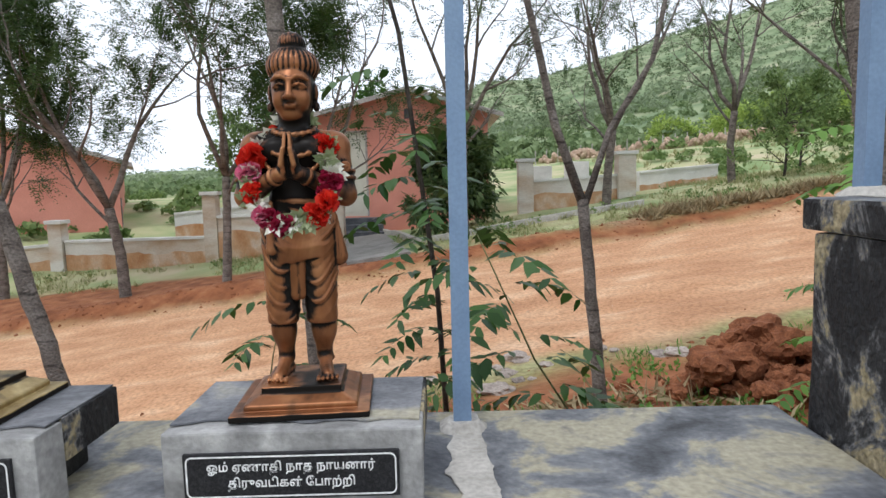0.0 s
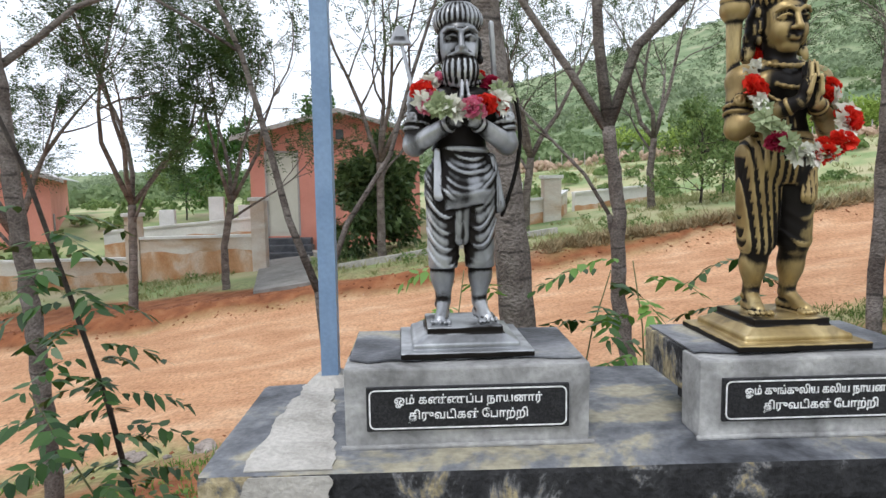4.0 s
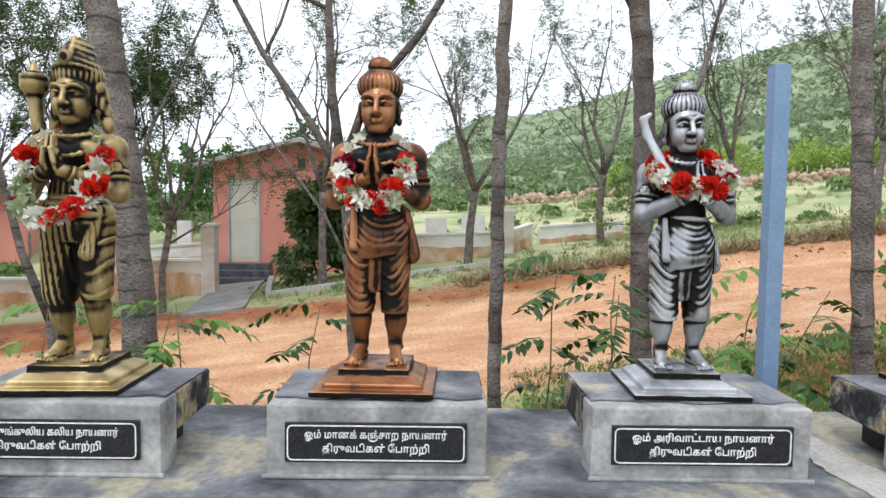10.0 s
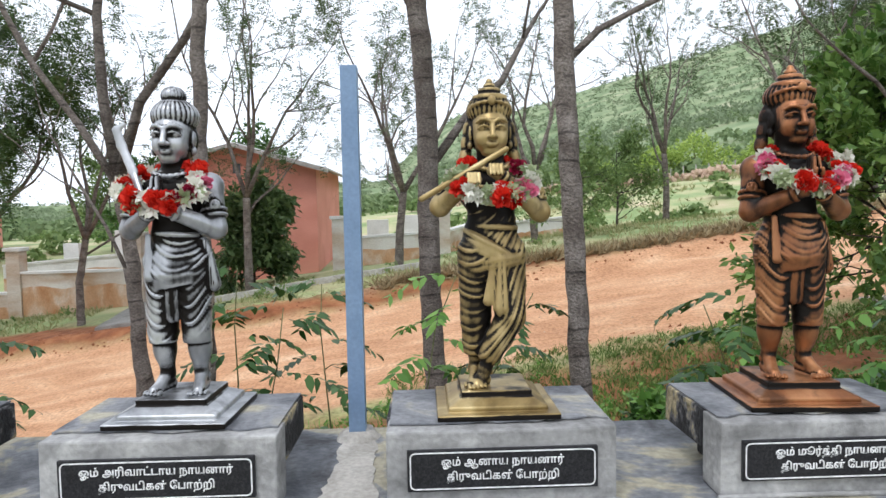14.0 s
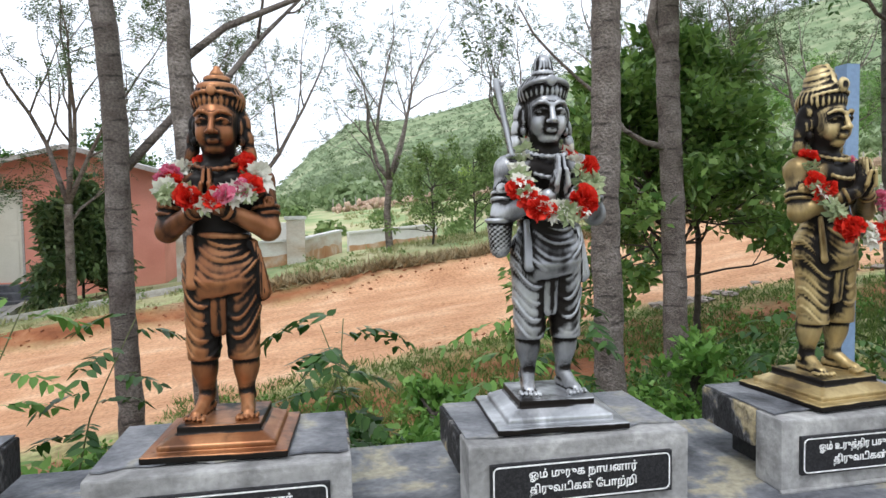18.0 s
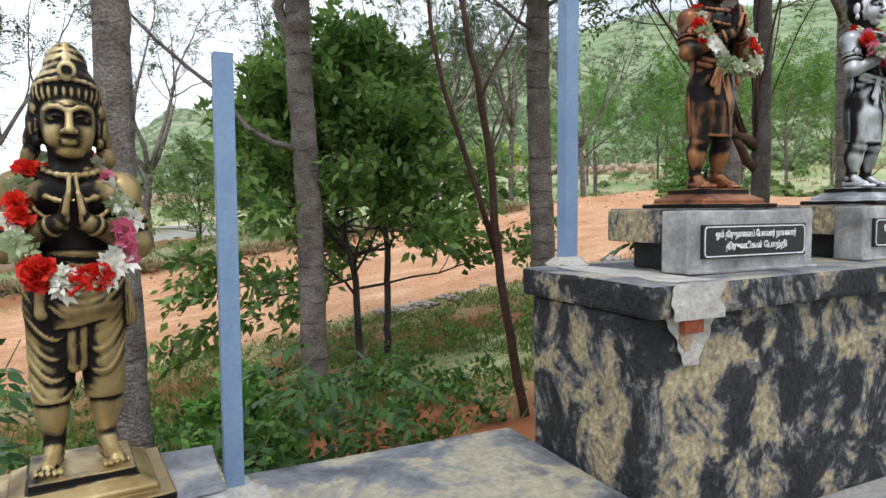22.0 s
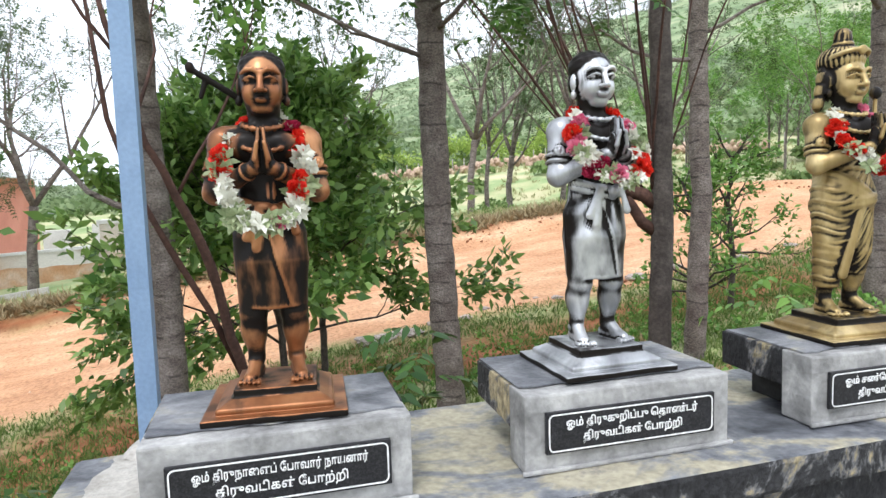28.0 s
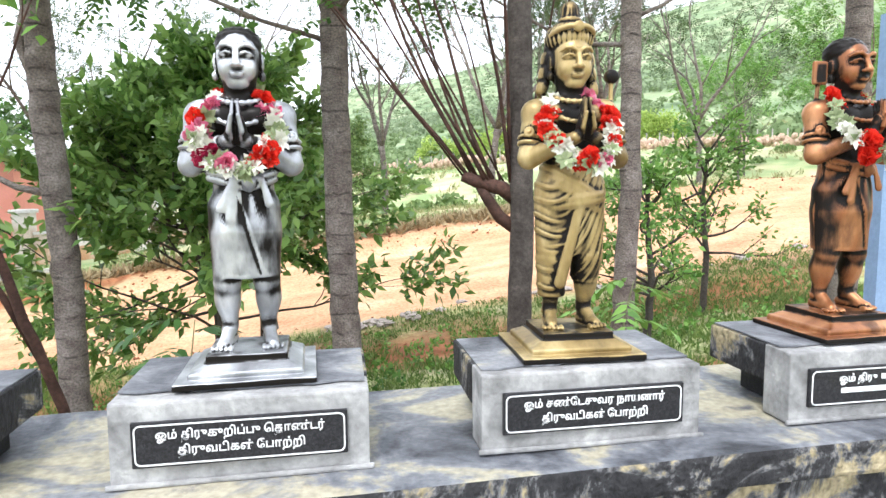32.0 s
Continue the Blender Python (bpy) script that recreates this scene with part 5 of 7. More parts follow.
for k in range(14):
    rock("earth_clod", rng.uniform(1.2, 2.0), rng.uniform(1.6, 2.6), rng.uniform(0.05, 0.13), 60 + k, M_clod, "lump of dug red earth", "clod", "heap of red earth")
for k in range(26):
    x = rng.uniform(-4.5, 1.4)
    rock("edge_stone", x, 4.95 + rng.normal(0, 0.22), 0.04 + 0.12 * rng.uniform(0, 1) ** 2, 100 + k, M_stone, "flat grey stone along the road edge", "stone", "stones along the road edge", 0.4)
for k in range(26):
    x = rng.uniform(9.0, 15.5)
    rock("edge_stone", x, 6.1 + rng.normal(0, 0.16), 0.04 + 0.12 * rng.uniform(0, 1) ** 2, 140 + k, M_stone, "flat grey stone along the road edge", "stone", "stones along the road edge", 0.4)

def pebbles(name, label, pts, lo, hi, mat, seed):
    """Small broken lumps lying on the ground."""
    rng = np.random.RandomState(seed)
    n = len(pts)
    oct_ = np.array([(1, 0, 0), (0, 1, 0), (-1, 0, 0), (0, -1, 0), (0, 0, 0.8), (0, 0, -0.5)])
    tri = np.array([(0, 1, 4), (1, 2, 4), (2, 3, 4), (3, 0, 4), (1, 0, 5), (2, 1, 5), (3, 2, 5), (0, 3, 5)])
    V = pts[:, None] + (oct_[None] * rng.uniform(0.6, 1.3, (n, 6, 1)) + rng.normal(0, 0.15, (n, 6, 3))) * (lo + (hi - lo) * rng.uniform(0, 1, (n, 1, 1)) ** 3)
    F = (tri[None] + 6 * np.arange(n)[:, None, None]).reshape(-1, 3)
    return tagged(mesh_part(name, mesh_from(name, V, F), mat), label, "gravel", kind="stuff")


edge = lambda x: np.interp(x, [-1, 0.2, 6, 9, 11], [5.1, 5.2, 6.2, 6.3, 6.0])
pebbles("gravel", "small earth lumps along the near road edge", scatter(2600, -6, 16, 3.2, 7.0, 81, lambda x, y: np.abs(y - edge(x) + 0.3) < 0.7), 0.008, 0.05, M_clod, 1)
pebbles("gravel", "loose stones scattered on the dirt road", scatter(1800, -10, 18, 5.0, 10.4, 82), 0.006, 0.03, M_gravel, 2)
pebbles("gravel", "red earth crumbs on the far bank", scatter(3600, -12, 20, 10.2, 11.6, 83), 0.008, 0.05, M_clod, 3)
pebbles("leaf_litter", "brown leaf litter and soil crumbs behind the bench", scatter(2600, -4, 14, 0.8, 4.0, 84, patchy(48, 0.0)), 0.006, 0.03, M_clod, 4)

M_fieldstone = surface("pale warm field stone", [(0.3, (0.34, 0.23, 0.165)), (0.65, (0.54, 0.4, 0.3))], 1.5, 0.95, 0.4, 20)

# far stone wall with fence posts
rng = np.random.RandomState(9)
bm = bmesh.new()
for k in range(520):
    a, rr = radians(rng.uniform(2, 46)), 44 + rng.normal(0, 0.5)
    x, y = 4 + rr * math.sin(a), -1.4 + rr * math.cos(a)
    s = rng.uniform(0.14, 0.36)
    m = Matrix.LocRotScale((x, y, gz(x, y) + rng.uniform(0, 0.55)), Euler((rng.uniform(0, 3), rng.uniform(0, 3), rng.uniform(0, 3))), (s, s * 0.8, s * 0.6))
    bmesh.ops.create_icosphere(bm, subdivisions=1, radius=1, matrix=m)
tagged(part("field_wall", bm, M_fieldstone), "long dry stone wall across the hillside", "stone wall", kind="stuff")
for k in range(46):
    a = radians(2 + k)
    x, y = 4 + 46 * math.sin(a), -1.4 + 46 * math.cos(a)
    ob = part("fence_post", box(-0.03, 0.03, -0.03, 0.03, -0.3, 1.0, 0.008), M_fascia)
    ob.location = (x, y, gz(x, y))
    tagged(ob, "white concrete fence post on the hillside", "fence post", "hillside fence posts")

# shrubs over the hills
rng = np.random.RandomState(21)
def hill_clumps(lo, hi, n, smin, smax, mat, lab, per, seed):
    rng = np.random.RandomState(seed)
    az = np.radians(rng.uniform(-45, 60, n))
    rr = np.exp(rng.uniform(math.log(lo), math.log(hi), n))
    x, y = 4 + rr * np.sin(az), -1.4 + rr * np.cos(az)
    s = rng.uniform(smin, smax, n) * rng.uniform(0.5, 1, n)
    C = np.stack([x, y, ground_z(x, y) + s * 0.35], 1)
    d = rng.normal(0, 1, (n, per, 3))
    d = unit(d) * rng.uniform(0.45, 1.0, (n, per, 1)) ** 0.5
    d[..., 2] = np.abs(d[..., 2]) * 0.85 - 0.15
    P = C[:, None] + d * s[:, None, None]
    w = unit(rng.normal(0, 1, (n, per, 3)))
    u = unit(np.cross(w, d + 0.01))
    k = s[:, None, None] * rng.uniform(0.14, 0.3, (n, per, 1))
    q = np.stack([P - w * k, P + u * k * 0.7, P + w * k, P - u * k * 0.7], 2).reshape(-1, 4, 3)
    tagged(mesh_part("hill_shrubs", quad_mesh("hill_shrubs", q), mat), lab, "shrubs", kind="stuff")


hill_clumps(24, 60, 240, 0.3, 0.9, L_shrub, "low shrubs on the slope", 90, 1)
# these two use the leaf colours with haze mixed in
hill_clumps(52, 150, 1500, 0.5, 1.9, L_hill_haze, "bushes and small trees on the hillside", 60, 2)
hill_clumps(110, 425, 6500, 0.8, 2.4, L_far_haze, "woods on the hill", 20, 3)

for k, (x, y, s) in enumerate(((22.4, 49.5, 1.9), (26.0, 50.5, 2.3), (31.0, 48.0, 1.8), (18.0, 52.0, 1.6), (34.5, 46.0, 1.7))):
    rng = np.random.RandomState(900 + k)
    zb = gz(x, y)
    d = unit(rng.normal(0, 1, (900, 3))) * rng.uniform(0.5, 1, (900, 1)) ** 0.4
    d[:, 2] = np.abs(d[:, 2])
    lump = 1 + 0.3 * np.sin(5 * d[:, :1] + k) * np.sin(4 * d[:, 1:2] + 1)
    P = np.array([x, y, zb]) + d * lump * np.array([s * 1.3, s, s * 1.25])
    ob = mesh_part("crown", quad_mesh("crown", broad(rng, P, d, 0.28, 0.08, 3, 0.6, 0.2)), L_lime)
    th = thing("hill_bush", (x, y, zb), "bright yellow-green round bush by the stone wall", "bush", "bright bushes on the hill")
    stem = part("stem", tube(bmesh.new(), [(0, 0, -0.3), (0.05, 0, s * 0.6), (0, 0.1, s)], [0.12, 0.08, 0.04], 7), M_barkdark, th)
    ob.parent = th
    ob.matrix_parent_inverse = Matrix.Translation((-x, -y, -zb))


# ---- statues: painted cast figures, one mesh each ----
def metal_paint(name, lo, mid, hi, rough, metal, worn=(-0.15, 0.35)):
    """Metallic paint with streaky black patina; its mask also puts shade into the colour."""
    m = surface(name, [(0.3, lo), (0.5, mid), (0.7, hi)], 7, rough, 0.1, 90, metal, fine=0.07, dist=0.6, stretch=(1, 1, 0.5), bdist=0.003)
    n, l = m.node_tree.nodes, m.node_tree.links
    b = n["Principled BSDF"]
    src = b.inputs["Base Color"].links[0].from_socket
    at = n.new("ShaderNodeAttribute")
    at.attribute_name = "patina_shade"
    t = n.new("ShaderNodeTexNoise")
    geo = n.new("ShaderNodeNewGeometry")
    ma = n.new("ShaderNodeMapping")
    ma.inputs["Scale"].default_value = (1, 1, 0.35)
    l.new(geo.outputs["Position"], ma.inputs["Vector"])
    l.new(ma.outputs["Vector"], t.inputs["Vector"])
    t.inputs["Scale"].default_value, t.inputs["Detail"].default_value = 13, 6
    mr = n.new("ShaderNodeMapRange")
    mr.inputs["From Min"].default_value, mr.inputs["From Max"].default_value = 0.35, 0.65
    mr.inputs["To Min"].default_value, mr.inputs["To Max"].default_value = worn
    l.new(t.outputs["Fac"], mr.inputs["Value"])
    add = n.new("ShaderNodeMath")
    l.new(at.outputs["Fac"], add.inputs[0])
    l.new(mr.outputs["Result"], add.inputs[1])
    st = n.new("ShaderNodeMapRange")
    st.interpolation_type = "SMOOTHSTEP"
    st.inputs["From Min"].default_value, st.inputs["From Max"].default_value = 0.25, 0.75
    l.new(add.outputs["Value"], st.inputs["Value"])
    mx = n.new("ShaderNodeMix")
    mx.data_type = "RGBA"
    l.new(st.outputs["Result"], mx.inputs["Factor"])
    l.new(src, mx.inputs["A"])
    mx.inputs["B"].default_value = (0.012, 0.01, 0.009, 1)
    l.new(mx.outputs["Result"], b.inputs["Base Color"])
    inv = n.new("ShaderNodeMath")
    inv.operation = "MULTIPLY_ADD"
    inv.inputs[1].default_value, inv.inputs[2].default_value = -metal * 0.8, metal
    l.new(st.outputs["Result"], inv.inputs[0])
    l.new(inv.outputs["Value"], b.inputs["Metallic"])
    dull = n.new("ShaderNodeMath")
    dull.operation = "MULTIPLY_ADD"
    dull.inputs[1].default_value, dull.inputs[2].default_value = -0.4, 0.5
    l.new(st.outputs["Result"], dull.inputs[0])
    l.new(dull.outputs["Value"], b.inputs["Specular IOR Level"])
    return m


# the black in each paint is patina together with shade put into the colour
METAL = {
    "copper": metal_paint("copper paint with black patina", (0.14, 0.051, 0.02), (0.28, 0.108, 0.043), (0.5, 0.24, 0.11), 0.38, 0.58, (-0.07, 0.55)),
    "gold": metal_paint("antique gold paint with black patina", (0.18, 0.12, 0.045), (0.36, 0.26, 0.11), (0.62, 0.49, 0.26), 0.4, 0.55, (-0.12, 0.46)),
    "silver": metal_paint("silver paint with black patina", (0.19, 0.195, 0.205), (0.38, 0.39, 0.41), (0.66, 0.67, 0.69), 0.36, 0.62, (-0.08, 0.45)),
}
VOX = 0.0036
LO, HI = np.array([-0.215, -0.19, -0.004]), np.array([0.215, 0.17, 1.03])


class Clay:
    """A field of distances that shapes are pressed into, and the mask of black patina and painted shade."""

    def __init__(self):
        self.n = np.ceil((HI - LO) / VOX).astype(int) + 1
        self.f = np.full(self.n, 0.06, np.float32)
        self.p = np.zeros(self.n, np.float32)
        self.ax = [LO[k] + VOX * np.arange(self.n[k]) for k in range(3)]

    def press(self, fn, lo, hi, k=0.012, patina_shade=None, crease=1.0, pad=0.03):
        i0 = np.clip(((np.asarray(lo) - pad - LO) / VOX).astype(int), 0, self.n - 1)
        i1 = np.clip(((np.asarray(hi) + pad - LO) / VOX).astype(int) + 2, 1, self.n)
        sl = tuple(slice(a, b) for a, b in zip(i0, i1))
        X, Y, Z = np.meshgrid(*[self.ax[j][sl[j]] for j in range(3)], indexing="ij")
        d = fn(X, Y, Z).astype(np.float32)
        f, p = self.f[sl], self.p[sl]
        own = patina_shade(X, Y, Z) if patina_shade else np.zeros_like(d)
        w = np.clip(0.5 + 0.5 * (f - d) / max(k, 0.003), 0, 1)
        self.p[sl] = p * (1 - w) + own * w
        h = np.clip(0.5 + 0.5 * (f - d) / k, 0, 1)
        self.f[sl] = f * (1 - h) + d * h - k * h * (1 - h)

    def ball(self, c, r, k=0.012, patina_shade=None, crease=1.0, turn=0.0, wave=None):
        c, r = np.asarray(c, float), np.asarray(r, float) * np.ones(3)
        ca, sa = math.cos(turn), math.sin(turn)

        def fn(X, Y, Z):
            x, y, z = X - c[0], Y - c[1], Z - c[2]
            x, z = ca * x + sa * z, -sa * x + ca * z
            q = np.sqrt((x / r[0]) ** 2 + (y / r[1]) ** 2 + (z / r[2]) ** 2) + 1e-6
            g = np.sqrt((x / r[0] ** 2) ** 2 + (y / r[1] ** 2) ** 2 + (z / r[2] ** 2) ** 2) + 1e-6
            d = q * (q - 1) / g
            return d + (wave(X, Y, Z) if wave else 0)

        m = r.max()
        self.press(fn, c - m, c + m, k, patina_shade, crease)

    def carve(self, c, r, k=0.006):
        """Takes a smooth hollow out of the clay."""
        c, r = np.asarray(c, float), np.asarray(r, float)
        i0 = np.clip(((c - r * 2 - LO) / VOX).astype(int), 0, self.n - 1)
        i1 = np.clip(((c + r * 2 - LO) / VOX).astype(int) + 2, 1, self.n)
        sl = tuple(slice(a, b) for a, b in zip(i0, i1))
        X, Y, Z = np.meshgrid(*[self.ax[j][sl[j]] for j in range(3)], indexing="ij")
        q = np.sqrt(((X - c[0]) / r[0]) ** 2 + ((Y - c[1]) / r[1]) ** 2 + ((Z - c[2]) / r[2]) ** 2) + 1e-6
        d, f = (1 - q) * r.min(), self.f[sl]
        h = np.clip(0.5 + 0.5 * (d - f) / k, 0, 1)
        self.f[sl] = f * (1 - h) + d * h + k * h * (1 - h)

    def rod(self, a, b, ra, rb, k=0.012, patina_shade=None, crease=1.0, flat=1.0, wave=None, cut=None):
        """A round tapered rod; flat squeezes it front to back; cut: ends it at a height."""
        a, b = np.asarray(a, float), np.asarray(b, float)
        ab = b - a
        L2 = float(ab @ ab) + 1e-9

        def fn(X, Y, Z):
            x, y, z = X - a[0], Y - a[1], Z - a[2]
            t = np.clip((x * ab[0] + y * ab[1] + z * ab[2]) / L2, 0, 1)
            dx, dy, dz = x - t * ab[0], (y - t * ab[1]) / flat, z - t * ab[2]
            d = (np.sqrt(dx * dx + dy * dy + dz * dz) - (ra + (rb - ra) * t)) * min(1, flat)
            if wave:
                d = d + wave(X, Y, Z)
            if cut is not None:
                d = np.maximum(d, (cut(X) if callable(cut) else cut) - Z)
            return d

        m = max(ra, rb) * max(1, flat)
        self.press(fn, np.minimum(a, b) - m, np.maximum(a, b) + m, k, patina_shade, crease)

    def ring(self, c, R, r, axis=(0, 0, 1), k=0.005, beads=0, squash=1.0, patina_shade=None):
        c, w = np.asarray(c, float), np.asarray(axis, float)
        w = w / np.linalg.norm(w)
        u = np.cross(w, (0.3, 0.9, 0.2))
        u = u / np.linalg.norm(u)
        v = np.cross(w, u)

        def fn(X, Y, Z):
            x, y, z = X - c[0], Y - c[1], Z - c[2]
            h = x * w[0] + y * w[1] + z * w[2]
            p, q = x * u[0] + y * u[1] + z * u[2], (x * v[0] + y * v[1] + z * v[2]) / squash
            a = np.sqrt(p * p + q * q) - R
            d = np.sqrt(a * a + h * h) - r
            if beads:
                d = d + 0.35 * r * (0.5 - 0.5 * np.cos(beads * np.arctan2(q, p)))
            return d

        m = R * max(1, squash) + r
        self.press(fn, c - m, c + m, k, patina_shade or (lambda X, Y, Z: 0.25 + 0 * X), 1.0, 0.015)

    def slab(self, c, half, r=0.006, k=0.003, patina_shade=None, taper=0.0):
        c, half = np.asarray(c, float), np.asarray(half, float)

        def fn(X, Y, Z):
            s = 1 - taper * np.clip((Z - c[2]) / half[2], -1, 1)
            q = [np.abs(X - c[0]) - half[0] * s + r, np.abs(Y - c[1]) - half[1] * s + r, np.abs(Z - c[2]) - half[2] + r]
            out = np.sqrt(sum(np.maximum(a, 0) ** 2 for a in q))
            return out + np.minimum(np.maximum(np.maximum(q[0], q[1]), q[2]), 0) - r

        self.press(fn, c - half * 1.3, c + half * 1.3, k, patina_shade, 0.7)

    def mesh(self, name, more=0.0):
        f = self.f
        f[0], f[-1], f[:, 0], f[:, -1], f[:, :, 0], f[:, :, -1] = (0.01,) * 6
        ins = f < 0
        cells = np.zeros(np.array(f.shape) - 1, np.int8)
        off = [(i, j, k) for i in (0, 1) for j in (0, 1) for k in (0, 1)]
        view = lambda A, o: A[o[0]:A.shape[0] - 1 + o[0], o[1]:A.shape[1] - 1 + o[1], o[2]:A.shape[2] - 1 + o[2]]
        for o in off:
            cells += view(ins, o)
        I = np.argwhere((cells > 0) & (cells < 8))
        val = np.stack([f[I[:, 0] + o[0], I[:, 1] + o[1], I[:, 2] + o[2]] for o in off], 1)
        pat = np.stack([self.p[I[:, 0] + o[0], I[:, 1] + o[1], I[:, 2] + o[2]] for o in off], 1)
        acc, cnt = np.zeros((len(I), 3)), np.zeros((len(I), 1))
        for a in range(8):
            for b in range(a + 1, 8):
                if sum(abs(p - q) for p, q in zip(off[a], off[b])) != 1:
                    continue
                hit = (val[:, a] < 0) != (val[:, b] < 0)
                t = np.where(hit, val[:, a] / (val[:, a] - val[:, b] + 1e-12), 0)
                pos = np.array(off[a]) + t[:, None] * (np.array(off[b]) - np.array(off[a]))
                acc += np.where(hit[:, None], pos, 0)
                cnt += hit[:, None]
        P = LO + VOX * (I + acc / np.maximum(cnt, 1))
        # antique finish: black patina plus painted-in shade in grooves and folds, wiped off the raised parts
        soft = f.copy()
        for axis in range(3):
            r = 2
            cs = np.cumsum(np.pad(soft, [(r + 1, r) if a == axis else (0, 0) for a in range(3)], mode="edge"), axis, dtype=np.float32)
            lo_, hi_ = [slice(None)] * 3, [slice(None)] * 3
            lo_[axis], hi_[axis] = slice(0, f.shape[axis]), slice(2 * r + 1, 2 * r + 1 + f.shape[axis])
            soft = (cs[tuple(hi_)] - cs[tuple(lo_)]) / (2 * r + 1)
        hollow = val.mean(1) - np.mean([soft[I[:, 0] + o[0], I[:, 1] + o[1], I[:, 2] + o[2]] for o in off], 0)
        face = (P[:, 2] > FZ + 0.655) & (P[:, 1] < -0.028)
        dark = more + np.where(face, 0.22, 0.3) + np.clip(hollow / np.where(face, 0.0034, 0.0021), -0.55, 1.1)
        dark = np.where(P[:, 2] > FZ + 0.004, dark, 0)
        ids = -np.ones(cells.shape, int)
        ids[tuple(I.T)] = np.arange(len(I))
        faces = []
        for axis in range(3):
            sl0, sl1 = [slice(None)] * 3, [slice(None)] * 3
            sl0[axis], sl1[axis] = slice(0, -1), slice(1, None)
            e = ins[tuple(sl0)] != ins[tuple(sl1)]
            E_ = np.argwhere(e)
            o1, o2 = [k for k in range(3) if k != axis]
            E_ = E_[(E_[:, o1] > 0) & (E_[:, o2] > 0) & (E_[:, o1] < cells.shape[o1]) & (E_[:, o2] < cells.shape[o2])]
            quad = []
            for d1, d2 in ((1, 1), (0, 1), (0, 0), (1, 0)):
                c = E_.copy()
                c[:, o1] -= d1
                c[:, o2] -= d2
                quad.append(ids[tuple(c.T)])
            quad = np.stack(quad, 1)
            flip = ins[tuple(E_.T)] ^ (axis == 1)
            faces.append(np.where(flip[:, None], quad, quad[:, ::-1]))
        me = mesh_from(name, P, np.concatenate(faces))
        at = me.attributes.new("patina_shade", "FLOAT", "POINT")
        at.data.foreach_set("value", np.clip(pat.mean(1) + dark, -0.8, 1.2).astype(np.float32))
        me.polygons.foreach_set("use_smooth", [True] * len(me.polygons))
        return me


FZ = 0.066  # soles above the foot of the stepped base


def swag(pitch, depth, cx=0.0, sag=10.0, slant=0.0, ph=0.0, wide=0.3):
    """Cloth folds: narrow raised ridges that hang in a U, on smooth cloth."""
    def wave(X, Y, Z):
        p = (Z - sag * (X - cx) ** 2 + slant * X) / pitch + ph + 0.12 * np.sin(31 * X + 23 * Z)
        u = p - np.floor(p)
        come = 0.65 + 0.35 * np.sin(2.1 * np.floor(p) + 17 * X)
        return -depth * come * (np.exp(-((u - 0.35) / (wide * 0.5)) ** 2) + 0.35 * np.exp(-((u - 0.75) / 0.3) ** 2))
    return wave


def rays(n, depth, x0, z0, fade=0.2):
    """Folds that spread downwards from a knot."""
    def wave(X, Y, Z):
        a = np.arctan2(X - x0, np.maximum(z0 - Z, 0.004))
        r = np.hypot(X - x0, z0 - Z)
        return -depth * np.abs(np.sin(n * a + 6 * r)) ** 2.2 * np.clip(1.25 - r / fade, 0.0, 1) * np.clip(-Y / 0.03, 0, 1)
    return wave


def folds(freq, depth, ax, ay, az, ph=0.0):
    """Even ridges across a lock of hair."""
    return lambda X, Y, Z: -depth * np.abs(np.sin(0.5 * (freq * (ax * X + ay * Y + az * Z) + ph))) ** 0.75


def pleats(n, depth, cx=0.0, cy=0.0, twist=0.0):
    def wave(X, Y, Z):
        return -depth * np.abs(np.sin(0.5 * (n * np.arctan2(X - cx, -(Y - cy)) + twist * Z))) ** 0.8
    return wave, None


